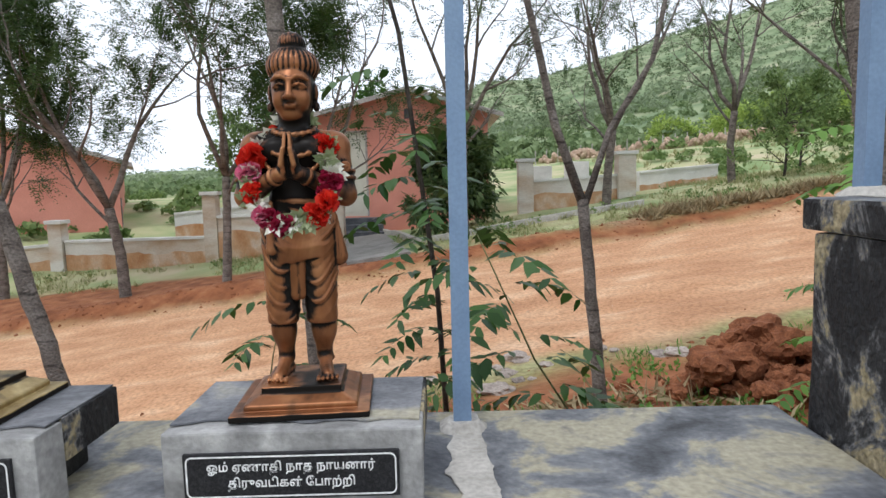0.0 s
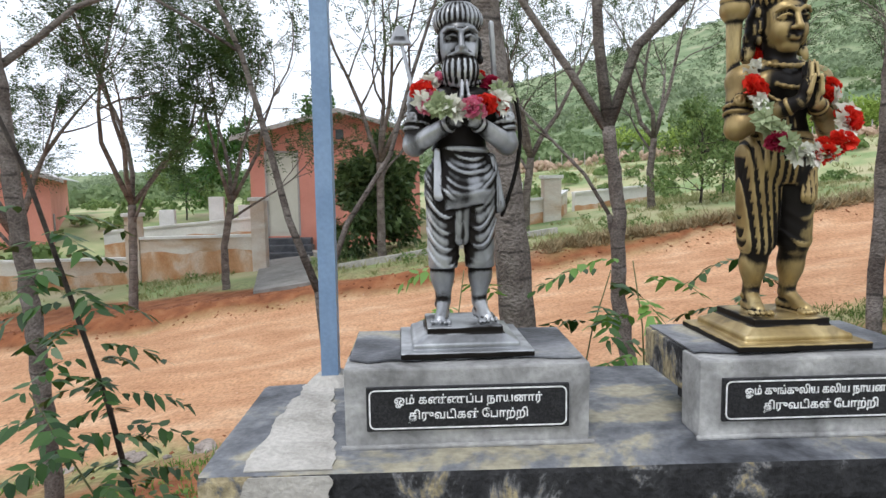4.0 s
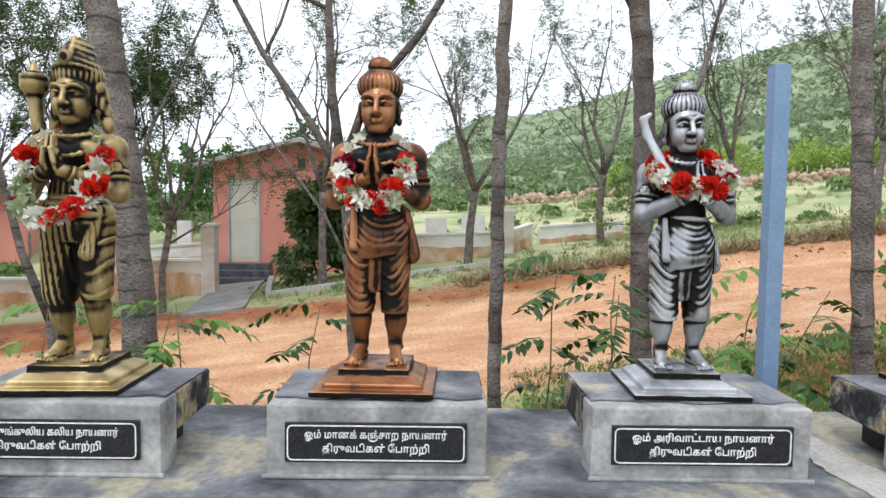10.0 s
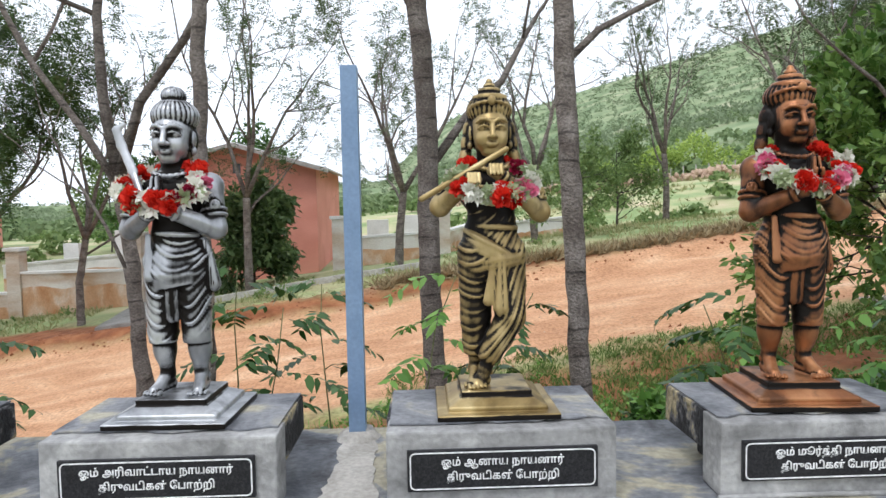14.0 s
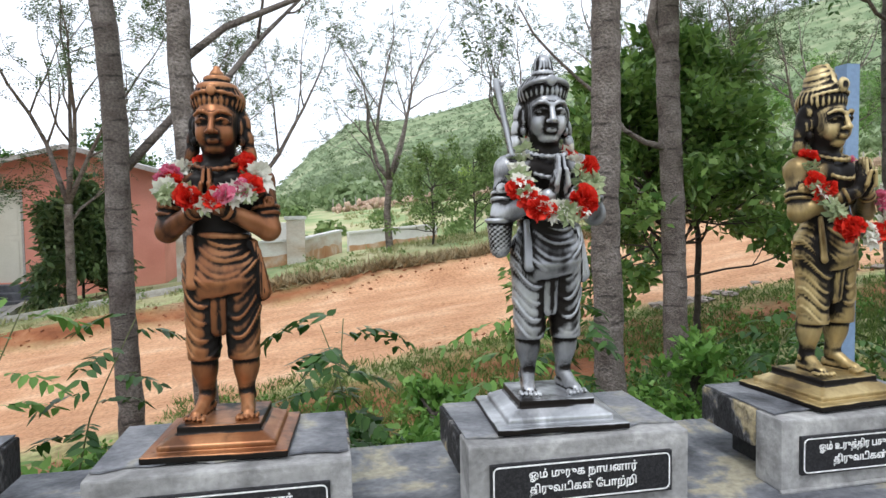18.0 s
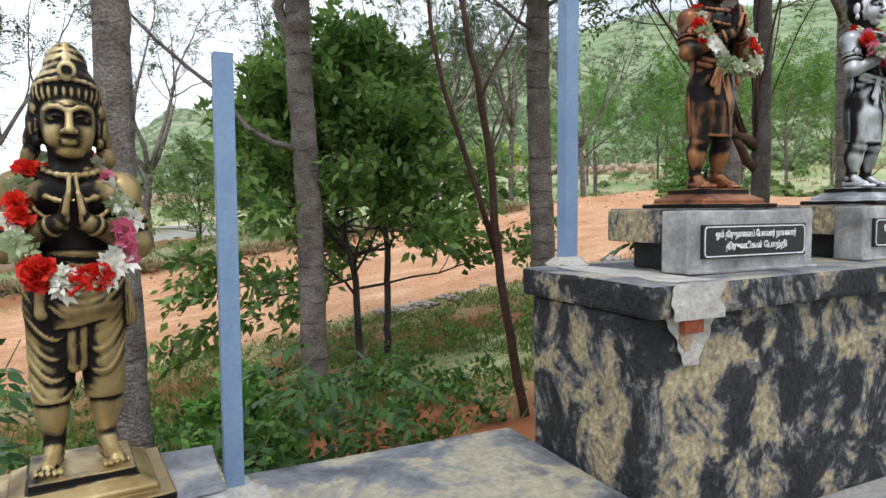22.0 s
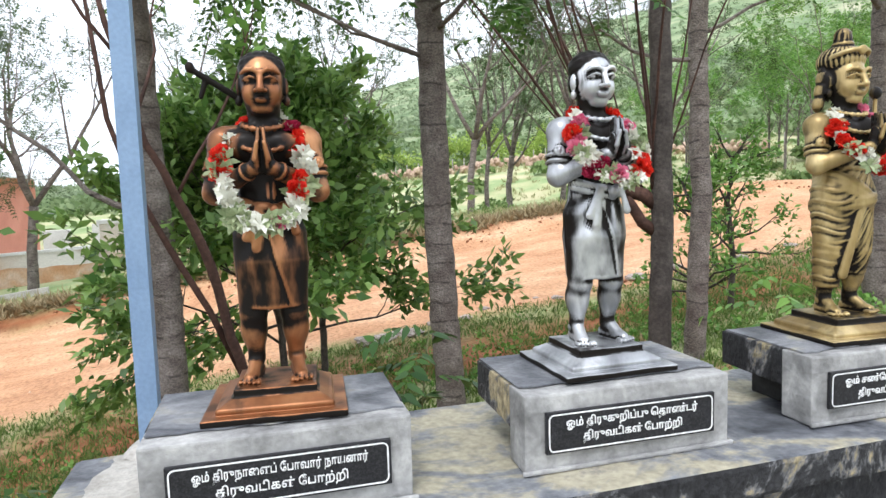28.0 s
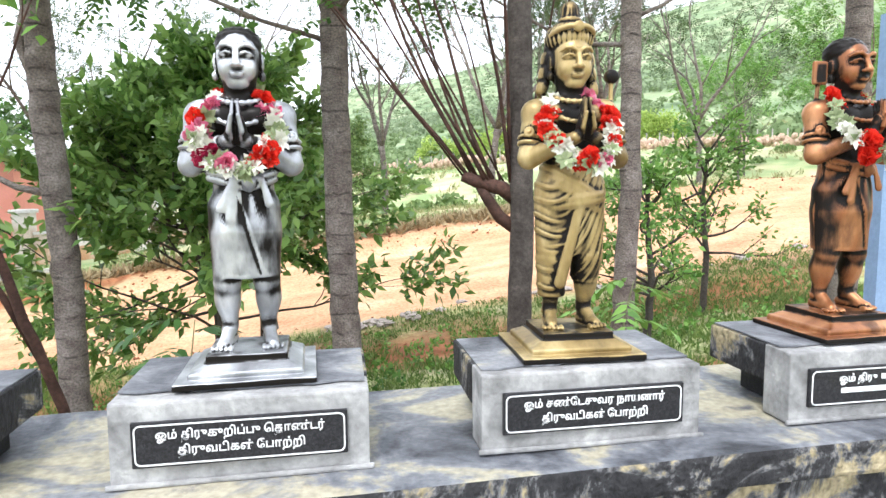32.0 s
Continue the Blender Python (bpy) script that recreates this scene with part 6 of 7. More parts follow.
def statue_mesh(dress="short", hair="bun", pose_="pray", extra="", beard=False, cap_black=False, more=0.0):
    c = Clay()
    z = FZ
    black = lambda X, Y, Z: 1.0 + 0 * X
    half = lambda X, Y, Z: 0.3 + 0 * X
    # stepped base: plate, cove, plate
    c.slab((0, 0, 0.007), (0.168, 0.152, 0.0085), 0.002, patina_shade=lambda X, Y, Z: np.where(Z < 0.013, 1.0, 0.0))
    c.slab((0, 0, 0.023), (0.138, 0.126, 0.0095), 0.008, patina_shade=lambda X, Y, Z: 0.0 + 0 * X)
    c.slab((0, 0, 0.039), (0.118, 0.11, 0.012), 0.009, patina_shade=lambda X, Y, Z: 0.0 + 0 * X, taper=0.18)
    c.slab((0, 0, 0.0575), (0.098, 0.094, 0.0085), 0.002, patina_shade=lambda X, Y, Z: np.where(Z < 0.0635, 1.0, 0.25))
    cross = pose_ == "flute"
    sides = (-1, 1)
    LX = 0.049
    # legs and feet
    for s in sides:
        fx = LX * s
        if cross and s > 0:
            knee, ank, toe = (0.046, -0.05, z + 0.2), (-0.028, -0.045, z + 0.055), (-0.052, -0.066, z + 0.012)
        else:
            knee, ank, toe = (fx, -0.01, z + 0.17), (fx, 0.014, z + 0.045), (fx * 1.28, -0.052, z + 0.012)
        c.rod((0.044 * s, 0, z + 0.36), knee, 0.046, 0.034, 0.01, half)
        # inner side, back and top of the shin darkened, shade put into the colour
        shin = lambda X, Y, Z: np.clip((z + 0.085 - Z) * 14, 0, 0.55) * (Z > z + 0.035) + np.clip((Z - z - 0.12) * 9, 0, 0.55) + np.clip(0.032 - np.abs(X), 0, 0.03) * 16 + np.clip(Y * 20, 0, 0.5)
        c.rod(knee, ank, 0.031, 0.0195, 0.008, shin)
        mid = [(p * 0.66 + q * 0.34) for p, q in zip(knee, ank)]
        c.ball((mid[0] + 0.003 * s, mid[1] + 0.007, mid[2]), (0.0325, 0.034, 0.05), 0.012, shin)
        c.rod((ank[0], ank[1] + 0.012, z + 0.017), toe, 0.0185, 0.0155, 0.009)
        c.rod((ank[0], ank[1], z + 0.05), (toe[0] * 0.7 + ank[0] * 0.3, toe[1] + 0.012, z + 0.017), 0.0185, 0.0135, 0.008)
        c.ball((ank[0] + 0.018 * s, ank[1] + 0.004, z + 0.04), (0.007, 0.008, 0.008), 0.006)
        for j in range(5):
            tx = toe[0] + (j - 2) * 0.0112
            big = j == (0 if s > 0 else 4)
            c.ball((tx, toe[1] - 0.017 + 0.0042 * abs(j - (0.6 if s > 0 else 3.4)), z + 0.0085), (0.0066 if big else 0.0052, 0.016, 0.009 if big else 0.0072), 0.001)
    # trunk of the body, patina and painted shade blackening the hollow of the chest
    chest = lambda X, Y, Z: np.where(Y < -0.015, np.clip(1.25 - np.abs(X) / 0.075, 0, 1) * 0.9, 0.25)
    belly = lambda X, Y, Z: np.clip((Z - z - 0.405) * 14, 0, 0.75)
    c.ball((0, 0.006, z + 0.56), (0.094, 0.06, 0.08), 0.02, chest)
    c.ball((0, -0.002, z + 0.455), (0.07, 0.056, 0.085), 0.025, belly)
    c.rod((0, 0.012, z + 0.6), (0, 0.004, z + 0.68), 0.038, 0.04, 0.014, lambda X, Y, Z: 0.95 + 0 * X)
    for s in sides:
        c.ball((0.096 * s, 0.004, z + 0.588), (0.039, 0.04, 0.038), 0.022)
        c.ball((0.042 * s, -0.042, z + 0.578), (0.042, 0.022, 0.032), 0.016, chest)
        c.rod((0.03 * s, -0.02, z + 0.622), (0.09 * s, -0.004, z + 0.616), 0.012, 0.01, 0.014)
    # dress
    # shade between the thighs, painted into the colour
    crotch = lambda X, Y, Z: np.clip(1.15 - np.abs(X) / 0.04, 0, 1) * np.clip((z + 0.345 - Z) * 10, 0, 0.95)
    if dress == "short":
        for s in sides:
            w = swag(0.047, 0.0052, LX * s - 0.014 * s, 21, 0.3 * s, 0.3 * s, 0.24)
            c.rod((0.042 * s, 0, z + 0.38), (LX * s, -0.009, z + 0.16), 0.053, 0.0385, 0.006, crotch, wave=w, cut=z + 0.146)
            c.rod((LX * s, -0.009, z + 0.168), (LX * s, -0.009, z + 0.156), 0.0392, 0.0392, 0.003, cut=z + 0.144)
        w = swag(0.037, 0.0042, 0.012, 9, 0.12, 0.0, 0.24)
        edge = lambda X: z + 0.306 + 0.16 * X
        c.rod((0, 0, z + 0.455), (0, 0, z + 0.345), 0.066, 0.094, 0.004, wave=lambda X, Y, Z: w(X, Y, Z) * np.clip((Z - edge(X) - 0.02) * 60, 0, 1), flat=0.76, cut=edge)
        c.rod((-0.064, -0.044, z + 0.45), (-0.062, -0.058, z + 0.335), 0.009, 0.013, 0.003, flat=0.55)
        c.rod((0.078, -0.012, z + 0.43), (0.098, -0.006, z + 0.31), 0.012, 0.019, 0.004, flat=0.7, wave=pleats(8, 0.004, 0.09, -0.01)[0])
        c.rod((0.0, -0.052, z + 0.32), (-0.004, -0.042, z + 0.225), 0.014, 0.017, 0.006, lambda X, Y, Z: 0.25 + 0 * X, flat=0.6, wave=pleats(7, 0.003, 0, -0.02)[0])
    elif dress == "skirt":
        knot = rays(7, 0.0052, 0.012, z + 0.45, 0.26)
        lap = lambda X, Y, Z: 0.0045 * np.clip((0.26 * (z + 0.44 - Z) - 0.02 - X) * 300, 0, 1) * (Y < 0)
        hem = lambda X: z + 0.192 - 0.01 * np.cos(14 * X)
        c.rod((0, 0, z + 0.45), (0, -0.002, z + 0.3), 0.07, 0.089, 0.008, wave=lambda X, Y, Z: knot(X, Y, Z) + lap(X, Y, Z), flat=0.78, cut=hem)
        c.rod((0, 0, z + 0.3), (0, -0.002, z + 0.15), 0.089, 0.079, 0.006, wave=lambda X, Y, Z: knot(X, Y, Z) + lap(X, Y, Z), flat=0.78, cut=hem)
        for dz, r in ((0.0, 0.011), (-0.017, 0.0095)):
            c.rod((-0.078, -0.03, z + 0.452 + dz), (0.02, -0.07, z + 0.426 + dz), r, r, 0.003, flat=0.8)
            c.rod((0.078, -0.03, z + 0.448 + dz), (0.02, -0.07, z + 0.426 + dz), r, r, 0.003, flat=0.8)
        for x0, x1, z1, r in ((-0.02, -0.05, 0.36, 0.012), (-0.012, -0.03, 0.335, 0.011), (0.05, 0.066, 0.37, 0.012)):
            c.rod((x0, -0.064, z + 0.43), (x1, -0.066, z + z1), 0.007, r, 0.006, flat=0.45)
        c.ball((0.02, -0.076, z + 0.422), (0.017, 0.012, 0.016), 0.004)
    elif dress == "long":
        for s in sides:
            w = (lambda X, Y, Z: -0.0065 * np.abs(np.sin(175 * (X + 0.12 * (Z - z - 0.3)))) ** 1.6) if s < 0 else swag(0.066, 0.0055, 0.03, 12, 0.6, 0.2, 0.22)
            c.rod((0.043 * s, 0, z + 0.4), (LX * s, -0.006, z + 0.19), 0.055, 0.042, 0.008, crotch, wave=w, cut=(z + 0.158 if s < 0 else z + 0.172))
        c.rod((0, 0, z + 0.45), (0, 0, z + 0.385), 0.072, 0.09, 0.01, flat=0.78, cut=z + 0.33, wave=lambda X, Y, Z: -0.005 * np.abs(np.sin(175 * X)) ** 1.6 * (X < 0.02))
        for dz, r in ((0.412, 0.0115), (0.432, 0.0105), (0.45, 0.009)):
            c.ring((0, 0, z + dz), 0.084 - (dz - 0.41) * 0.25, r, (0.1, 0, 1), 0.002, 0, 0.8, patina_shade=lambda X, Y, Z: 0.0 + 0 * X)
        c.rod((0.07, -0.04, z + 0.42), (0.05, -0.06, z + 0.3), 0.01, 0.016, 0.004, flat=0.6, wave=pleats(9, 0.004, 0.05, -0.05)[0])
    else:  # cloth wrapped aslant
        for s in sides:
            w = swag(0.046, 0.005, -0.02, 10, -0.8, 0.3 * s, 0.24)
            if cross and s > 0:
                c.rod((0.043, 0, z + 0.38), (0.046, -0.05, z + 0.2), 0.055, 0.042, 0.008, crotch, wave=w)
                c.rod((0.046, -0.05, z + 0.2), (-0.012, -0.047, z + 0.095), 0.042, 0.031, 0.008, wave=w)
            else:
                low = 0.085 if s < 0 else 0.128
                c.rod((0.043 * s, 0, z + 0.38), (LX * s, -0.004, z + 0.2), 0.056, 0.044, 0.008, crotch, wave=w)
                c.rod((LX * s, -0.004, z + 0.2), (LX * s, 0.006, z + low), 0.044, 0.036, 0.006, crotch, wave=w, cut=z + low)
        w = swag(0.044, 0.0048, -0.03, 9, -0.7, 0.0, 0.24)
        if not cross:
            c.rod((0, 0, z + 0.4), (-0.012, -0.004, z + 0.25), 0.086, 0.068, 0.01, flat=0.8, wave=w, cut=lambda X: z + 0.2 + 0.5 * X)
            c.rod((0.012, -0.07, z + 0.36), (-0.04, -0.05, z + 0.13), 0.013, 0.017, 0.004, flat=0.6)
        c.rod((0, 0, z + 0.455), (0, 0, z + 0.36), 0.07, 0.092, 0.008, flat=0.78, cut=z + 0.3, wave=w)
        for tilt, dz in ((0.62, 0.4), (0.62, 0.382), (0.62, 0.366), (-0.16, 0.36), (-0.16, 0.345)):
            c.ring((0, 0, z + dz), 0.086, 0.0105, (tilt, 0, 1), 0.007, 0, 0.8, patina_shade=lambda X, Y, Z: 0.0 + 0 * X)
        if cross:
            c.rod((0.02, -0.07, z + 0.36), (0.015, -0.085, z + 0.23), 0.011, 0.017, 0.003, flat=0.5, wave=pleats(9, 0.004, 0.02, -0.06)[0])
            c.rod((0.0, -0.07, z + 0.36), (-0.02, -0.08, z + 0.25), 0.01, 0.015, 0.003, flat=0.5)
    if dress != "skirt":
        c.ring((0, 0, z + 0.455), 0.07, 0.0075, (0.06, 0, 1), 0.004, 0, 0.8, patina_shade=half)
    # arms
    for s in sides:
        sh = (0.099 * s, 0.003, z + 0.588)
        if pose_ == "flute":
            el = (-0.148, -0.03, z + 0.515) if s < 0 else (0.136, -0.03, z + 0.495)
            ha = (-0.06, -0.112, z + 0.585) if s < 0 else (0.0, -0.112, z + 0.608)
        elif pose_ == "fold":
            el, ha = (0.124 * s, -0.028, z + 0.468), (0.028 * s, -0.12, z + 0.515)
        else:
            el, ha = (0.121 * s, -0.024, z + 0.468), (0.021 * s, -0.115, z + 0.522)
        # inner side of the arms darkened with painted shade
        skin = lambda X, Y, Z: np.clip((0.088 - np.abs(X)) * 10, 0, 0.35)
        c.rod(sh, el, 0.0345, 0.0285, 0.012, lambda X, Y, Z: np.clip((0.095 - np.abs(X)) * 16, 0, 0.7))
        c.rod(el, ha, 0.0285, 0.0175, 0.01, skin)
        m = [p * 0.42 + q * 0.58 for p, q in zip(sh, el)]
        ax = [q - p for p, q in zip(sh, el)]
        c.ring(m, 0.0325, 0.0062, ax, 0.003, 18)
        c.ring([p + 0.016 * a / 0.12 for p, a in zip(m, ax)], 0.032, 0.0048, ax, 0.002)
        o = (m[0] + 0.014 * s, m[1] - 0.03, m[2] + 0.018)
        c.ring(o, 0.0115, 0.0036, (0.35 * s, -1, 0.1), 0.002)
        c.ball(o, (0.007, 0.006, 0.007), 0.002, half)
        wr = [p * 0.84 + q * 0.16 for p, q in zip(ha, el)]
        c.ring(wr, 0.0195, 0.004, [q - p for p, q in zip(ha, el)], 0.002, patina_shade=lambda X, Y, Z: 0.0 + 0 * X)
        if pose_ == "flute":
            c.ball((ha[0], ha[1] - 0.006, ha[2]), (0.024, 0.018, 0.018), 0.008)
            for j in range(4):
                c.rod((ha[0] - 0.014 + 0.01 * j, ha[1] - 0.014, ha[2] + 0.016), (ha[0] - 0.014 + 0.01 * j, ha[1] - 0.026, ha[2] - 0.01), 0.005, 0.0045, 0.002)
        else:
            hp = lambda X, Y, Z: np.clip(0.5 + (Y + 0.128) * 16, 0.15, 0.95)
            c.ball((0.0115 * s, -0.124, z + 0.548), (0.0098, 0.02, 0.031), 0.006, hp)
            c.rod((0.014 * s, -0.112, z + 0.52), (0.011 * s, -0.122, z + 0.55), 0.015, 0.013, 0.006, hp)
            for j in range(4):
                y0 = -0.14 + 0.0102 * j
                c.rod((0.008 * s, y0, z + 0.568), (0.0055 * s, y0 + 0.006, z + 0.617 - 0.006 * abs(j - 1.3)), 0.0054, 0.004, 0.0012, hp)
            c.rod((0.015 * s, -0.144, z + 0.54), (0.008 * s, -0.15, z + 0.578), 0.0065, 0.005, 0.002, hp)
    # necklaces
    c.ring((0, -0.01, z + 0.632), 0.05, 0.008, (0, -0.35, 1), 0.004, 18, patina_shade=half)
    c.ring((0, -0.024, z + 0.6), 0.064, 0.007, (0, -0.75, 1), 0.004, 22, patina_shade=half)
    if hair != "short":
        c.ring((0, -0.036, z + 0.572), 0.074, 0.0062, (0, -1.1, 1), 0.002, 30, patina_shade=lambda X, Y, Z: 0.1 + 0 * X)

    # head, laid out small and drawn up to size from the chin
    G = 1.2

    def hp3(x, y, q):
        return (x * G * 0.93, -0.008 + (y + 0.008) * G, z + 0.665 + (q - 0.664) * G)

    def hb(at, r, k=0.006, patina_shade=None, crease=1.0, wave=None):
        c.ball(hp3(*at), np.asarray(r, float) * np.array([0.93, 1, 1]) * G, k, patina_shade, crease, 0.0, wave)

    def hr(a, b, ra, rb, k=0.004, patina_shade=None, crease=1.0, wave=None):
        c.rod(hp3(*a), hp3(*b), ra * G, rb * G, k, patina_shade, crease, wave=wave)

    def hring(at, R, r, axis=(0, 0, 1), k=0.004, beads=0, patina_shade=None):
        c.ring(hp3(*at), R * G, r * G, axis, k, beads, 1.0, patina_shade)

    at = lambda x, y, q: (x, y, z + q)
    # sides of the face and below the chin carry painted shade
    skin = lambda X, Y, Z: -0.08 + np.clip((np.abs(X) - 0.042) * 30, 0, 0.45) + np.clip((z + 0.662 - Z) * 30, 0, 0.35)
    c.ball(at(0, 0.004, 0.744), (0.0515, 0.058, 0.058), 0.01, skin)
    c.ball(at(0, -0.012, 0.714), (0.049, 0.049, 0.063), 0.012, skin)
    c.ball(at(0, -0.036, 0.664), (0.022, 0.014, 0.0125), 0.014, skin)
    for s in sides:
        c.ball(at(0.0255 * s, -0.039, 0.702), (0.0165, 0.016, 0.023), 0.014, skin)
        c.carve(at(0.0225 * s, -0.07, 0.73), (0.018, 0.0105, 0.0095), 0.008)
        ex, ez = 0.0225 * s, z + 0.7285
        eye = lambda X, Y, Z: np.where(((X - ex) / 0.0135) ** 2 + ((Z - ez) / 0.0058) ** 2 > 1, 0.5, np.where(((X - ex) / 0.0042) ** 2 + ((Z - ez) / 0.0055) ** 2 < 1, 0.6, 0.15))
        c.ball((ex, -0.0515, ez), (0.0145, 0.0082, 0.0072), 0.001, eye)
        lid = [at(0.0075 * s, -0.0575, 0.7275), at(0.0145 * s, -0.0625, 0.7345), at(0.0235 * s, -0.0625, 0.7368), at(0.033 * s, -0.0562, 0.7345), at(0.0405 * s, -0.0475, 0.7285)]
        for p, q in zip(lid, lid[1:]):
            c.rod(p, q, 0.0034, 0.0034, 0.002, lambda X, Y, Z: 0.55 + 0 * X)
        brow = [at(0.0075 * s, -0.0645, 0.7475), at(0.018 * s, -0.0635, 0.7535), at(0.031 * s, -0.057, 0.7535), at(0.0435 * s, -0.046, 0.746)]
        for p, q in zip(brow, brow[1:]):
            c.rod(p, q, 0.0048, 0.0042, 0.007, lambda X, Y, Z: 0.05 + 0 * X)
        c.ball(at(0.055 * s, 0.006, 0.722), (0.0075, 0.0135, 0.024), 0.004, lambda X, Y, Z: 0.45 + 0 * X)
        c.ball(at(0.0565 * s, 0.002, 0.688), (0.009, 0.009, 0.0125), 0.003, lambda X, Y, Z: 0.6 + 0 * X)
    # underside of the nose shaded by colour, its ridge kept clear
    nose = lambda X, Y, Z: np.where(Z < z + 0.699, 0.4, np.where(np.abs(X) > 0.0085, 0.15, -0.2))
    c.rod(at(0, -0.0605, 0.748), at(0, -0.074, 0.7075), 0.0056, 0.0088, 0.006, nose)
    c.ball(at(0, -0.0765, 0.7055), (0.0092, 0.0085, 0.0075), 0.005, nose)
    for s in sides:
        c.ball(at(0.0105 * s, -0.067, 0.704), (0.0066, 0.0072, 0.0058), 0.003, nose)
    lip = lambda X, Y, Z: np.where(np.abs(Z - z - 0.6848) < 0.0018, 0.75, 0.2)
    c.ball(at(0, -0.0572, 0.6872), (0.017, 0.0075, 0.0042), 0.0035, lip)
    c.ball(at(0, -0.0562, 0.6812), (0.014, 0.0078, 0.0046), 0.004, lip)
    if beard:
        w, p = pleats(22, 0.006, 0, -0.02)
        c.ball(at(0, -0.04, 0.652), (0.043, 0.034, 0.044), 0.008, lambda X, Y, Z: np.where(np.abs(Z - z - 0.684) < 0.003, 1.0, 0.55), 1.0, 0.0, w)
        for s in sides:
            c.rod(at(0.003 * s, -0.074, 0.695), at(0.034 * s, -0.055, 0.687), 0.0072, 0.003, 0.003, lambda X, Y, Z: 0.5 + 0 * X)
    # hair and head-dress
    w, p = pleats(26, 0.0042, 0, 0.01)
    if hair != "short":
        hairp = lambda X, Y, Z: 0.14 + 0 * X
        hb((0, 0.015, 0.767), (0.056, 0.054, 0.0385), 0.003, hairp, 1.0, w)
        hb((0, 0.026, 0.715), (0.0515, 0.034, 0.055), 0.006, lambda X, Y, Z: 0.8 + 0 * X)
    if hair == "bun":
        hring((0, 0.01, 0.797), 0.027, 0.006)
        hb((0, 0.01, 0.814), (0.028, 0.028, 0.021), 0.003, half, 1.0, pleats(20, 0.004, 0, 0.004)[0])
    elif hair == "topknot":
        hring((0, -0.004, 0.772), 0.0475, 0.006, (0, 0.3, 1))
        hb((0, -0.05, 0.783), (0.012, 0.007, 0.012), 0.003, half)
        hring((0, -0.053, 0.783), 0.009, 0.003, (0, 1, 0.2), 0.002)
        hr((0, 0.008, 0.79), (0, 0.01, 0.83), 0.0215, 0.018, 0.004, half, 1.0, pleats(9, 0.004, 0, 0.0)[0])
        hring((0, 0.009, 0.808), 0.0215, 0.0045)
    elif hair == "tiers":
        hring((0, 0.0, 0.768), 0.0475, 0.005, (0, 0.25, 1), beads=16)
        hring((0, 0.006, 0.793), 0.034, 0.009)
        hb((0, 0.008, 0.802), (0.029, 0.029, 0.013), 0.004, half)
        hring((0, 0.008, 0.812), 0.021, 0.007)
        hb((0, 0.008, 0.823), (0.016, 0.016, 0.01), 0.003)
        hb((0, 0.008, 0.833), (0.009, 0.009, 0.009), 0.003)
        hb((0, -0.05, 0.781), (0.011, 0.006, 0.012), 0.003, half)
    elif hair == "crown":
        bands = lambda X, Y, Z: -0.0022 * np.abs(np.sin(190 * (Z + 0.3 * np.abs(X)))) ** 0.7
        hb((0, 0.012, 0.783), (0.05, 0.05, 0.036), 0.004, half, 1.0, bands)
        hb((0, 0.018, 0.808), (0.037, 0.038, 0.05), 0.006, half, 1.0, bands)
        hr((0, -0.026, 0.8), (0, 0.0, 0.853), 0.007, 0.005, 0.002, None, 1.0, lambda X, Y, Z: -0.002 * np.abs(np.sin(260 * Z)))
        hring((0, 0.0, 0.775), 0.0455, 0.005, (0, 0.25, 1), beads=20)
        hb((0, -0.046, 0.8), (0.016, 0.007, 0.018), 0.003, half)
        hring((0, -0.05, 0.8), 0.011, 0.0032, (0, 1, 0.1), 0.002)
        for s in sides:
            hb((0.052 * s, 0.012, 0.74), (0.012, 0.018, 0.02), 0.004, half)
            hb((0.057 * s, 0.016, 0.705), (0.011, 0.018, 0.025), 0.004, half)
    else:
        bl = black if cap_black else half
        curl = lambda X, Y, Z: -0.003 * np.abs(np.sin(170 * X) * np.sin(170 * Z + 60 * Y))
        c.ball(at(0, 0.016, 0.766), (0.0565, 0.056, 0.044), 0.003, bl, 1.0, 0.0, curl)
        c.ball(at(0, 0.03, 0.725), (0.056, 0.038, 0.055), 0.006, black)
    if hair in ("tiers", "crown", "topknot"):
        for s in sides:
            hr((0.047 * s, 0.022, 0.735), (0.066 * s, 0.022, 0.65), 0.015, 0.011, 0.006, half, 1.0, folds(160, 0.004, 0, 0, 1))
    # things carried
    if extra == "bow":
        c.rod((-0.1, -0.04, z + 0.5), (-0.15, 0.0, z + 0.735), 0.006, 0.005, 0.003, half)
        c.slab((-0.153, 0.0, z + 0.75), (0.02, 0.006, 0.026), 0.004, patina_shade=half, taper=0.6)
        c.rod((0.085, 0.0, z + 0.78), (0.105, 0.03, z + 0.5), 0.0075, 0.0075, 0.003, half)
        for j in range(8):
            a0, a1 = j / 8, (j + 1) / 8
            g = lambda t: (0.115 + 0.05 * math.sin(math.pi * t * 0.8), 0.02, z + 0.28 + 0.34 * t)
            c.rod(g(a0), g(a1), 0.006, 0.006, 0.003, black)
    elif extra == "pot":
        c.ball((-0.118, 0.01, z + 0.765), (0.036, 0.036, 0.036), 0.005, None)
        c.ring((-0.118, 0.01, z + 0.785), 0.028, 0.008, (0, 0, 1), 0.003)
        c.rod((-0.118, 0.01, z + 0.8), (-0.118, 0.01, z + 0.818), 0.016, 0.008, 0.004)
        c.rod((-0.112, 0.02, z + 0.6), (-0.118, 0.01, z + 0.74), 0.015, 0.02, 0.005, half)
    elif extra == "sickle":
        pts = [(-0.05, -0.1, z + 0.55), (-0.09, -0.06, z + 0.63), (-0.125, -0.045, z + 0.7), (-0.138, -0.045, z + 0.745), (-0.118, -0.045, z + 0.76)]
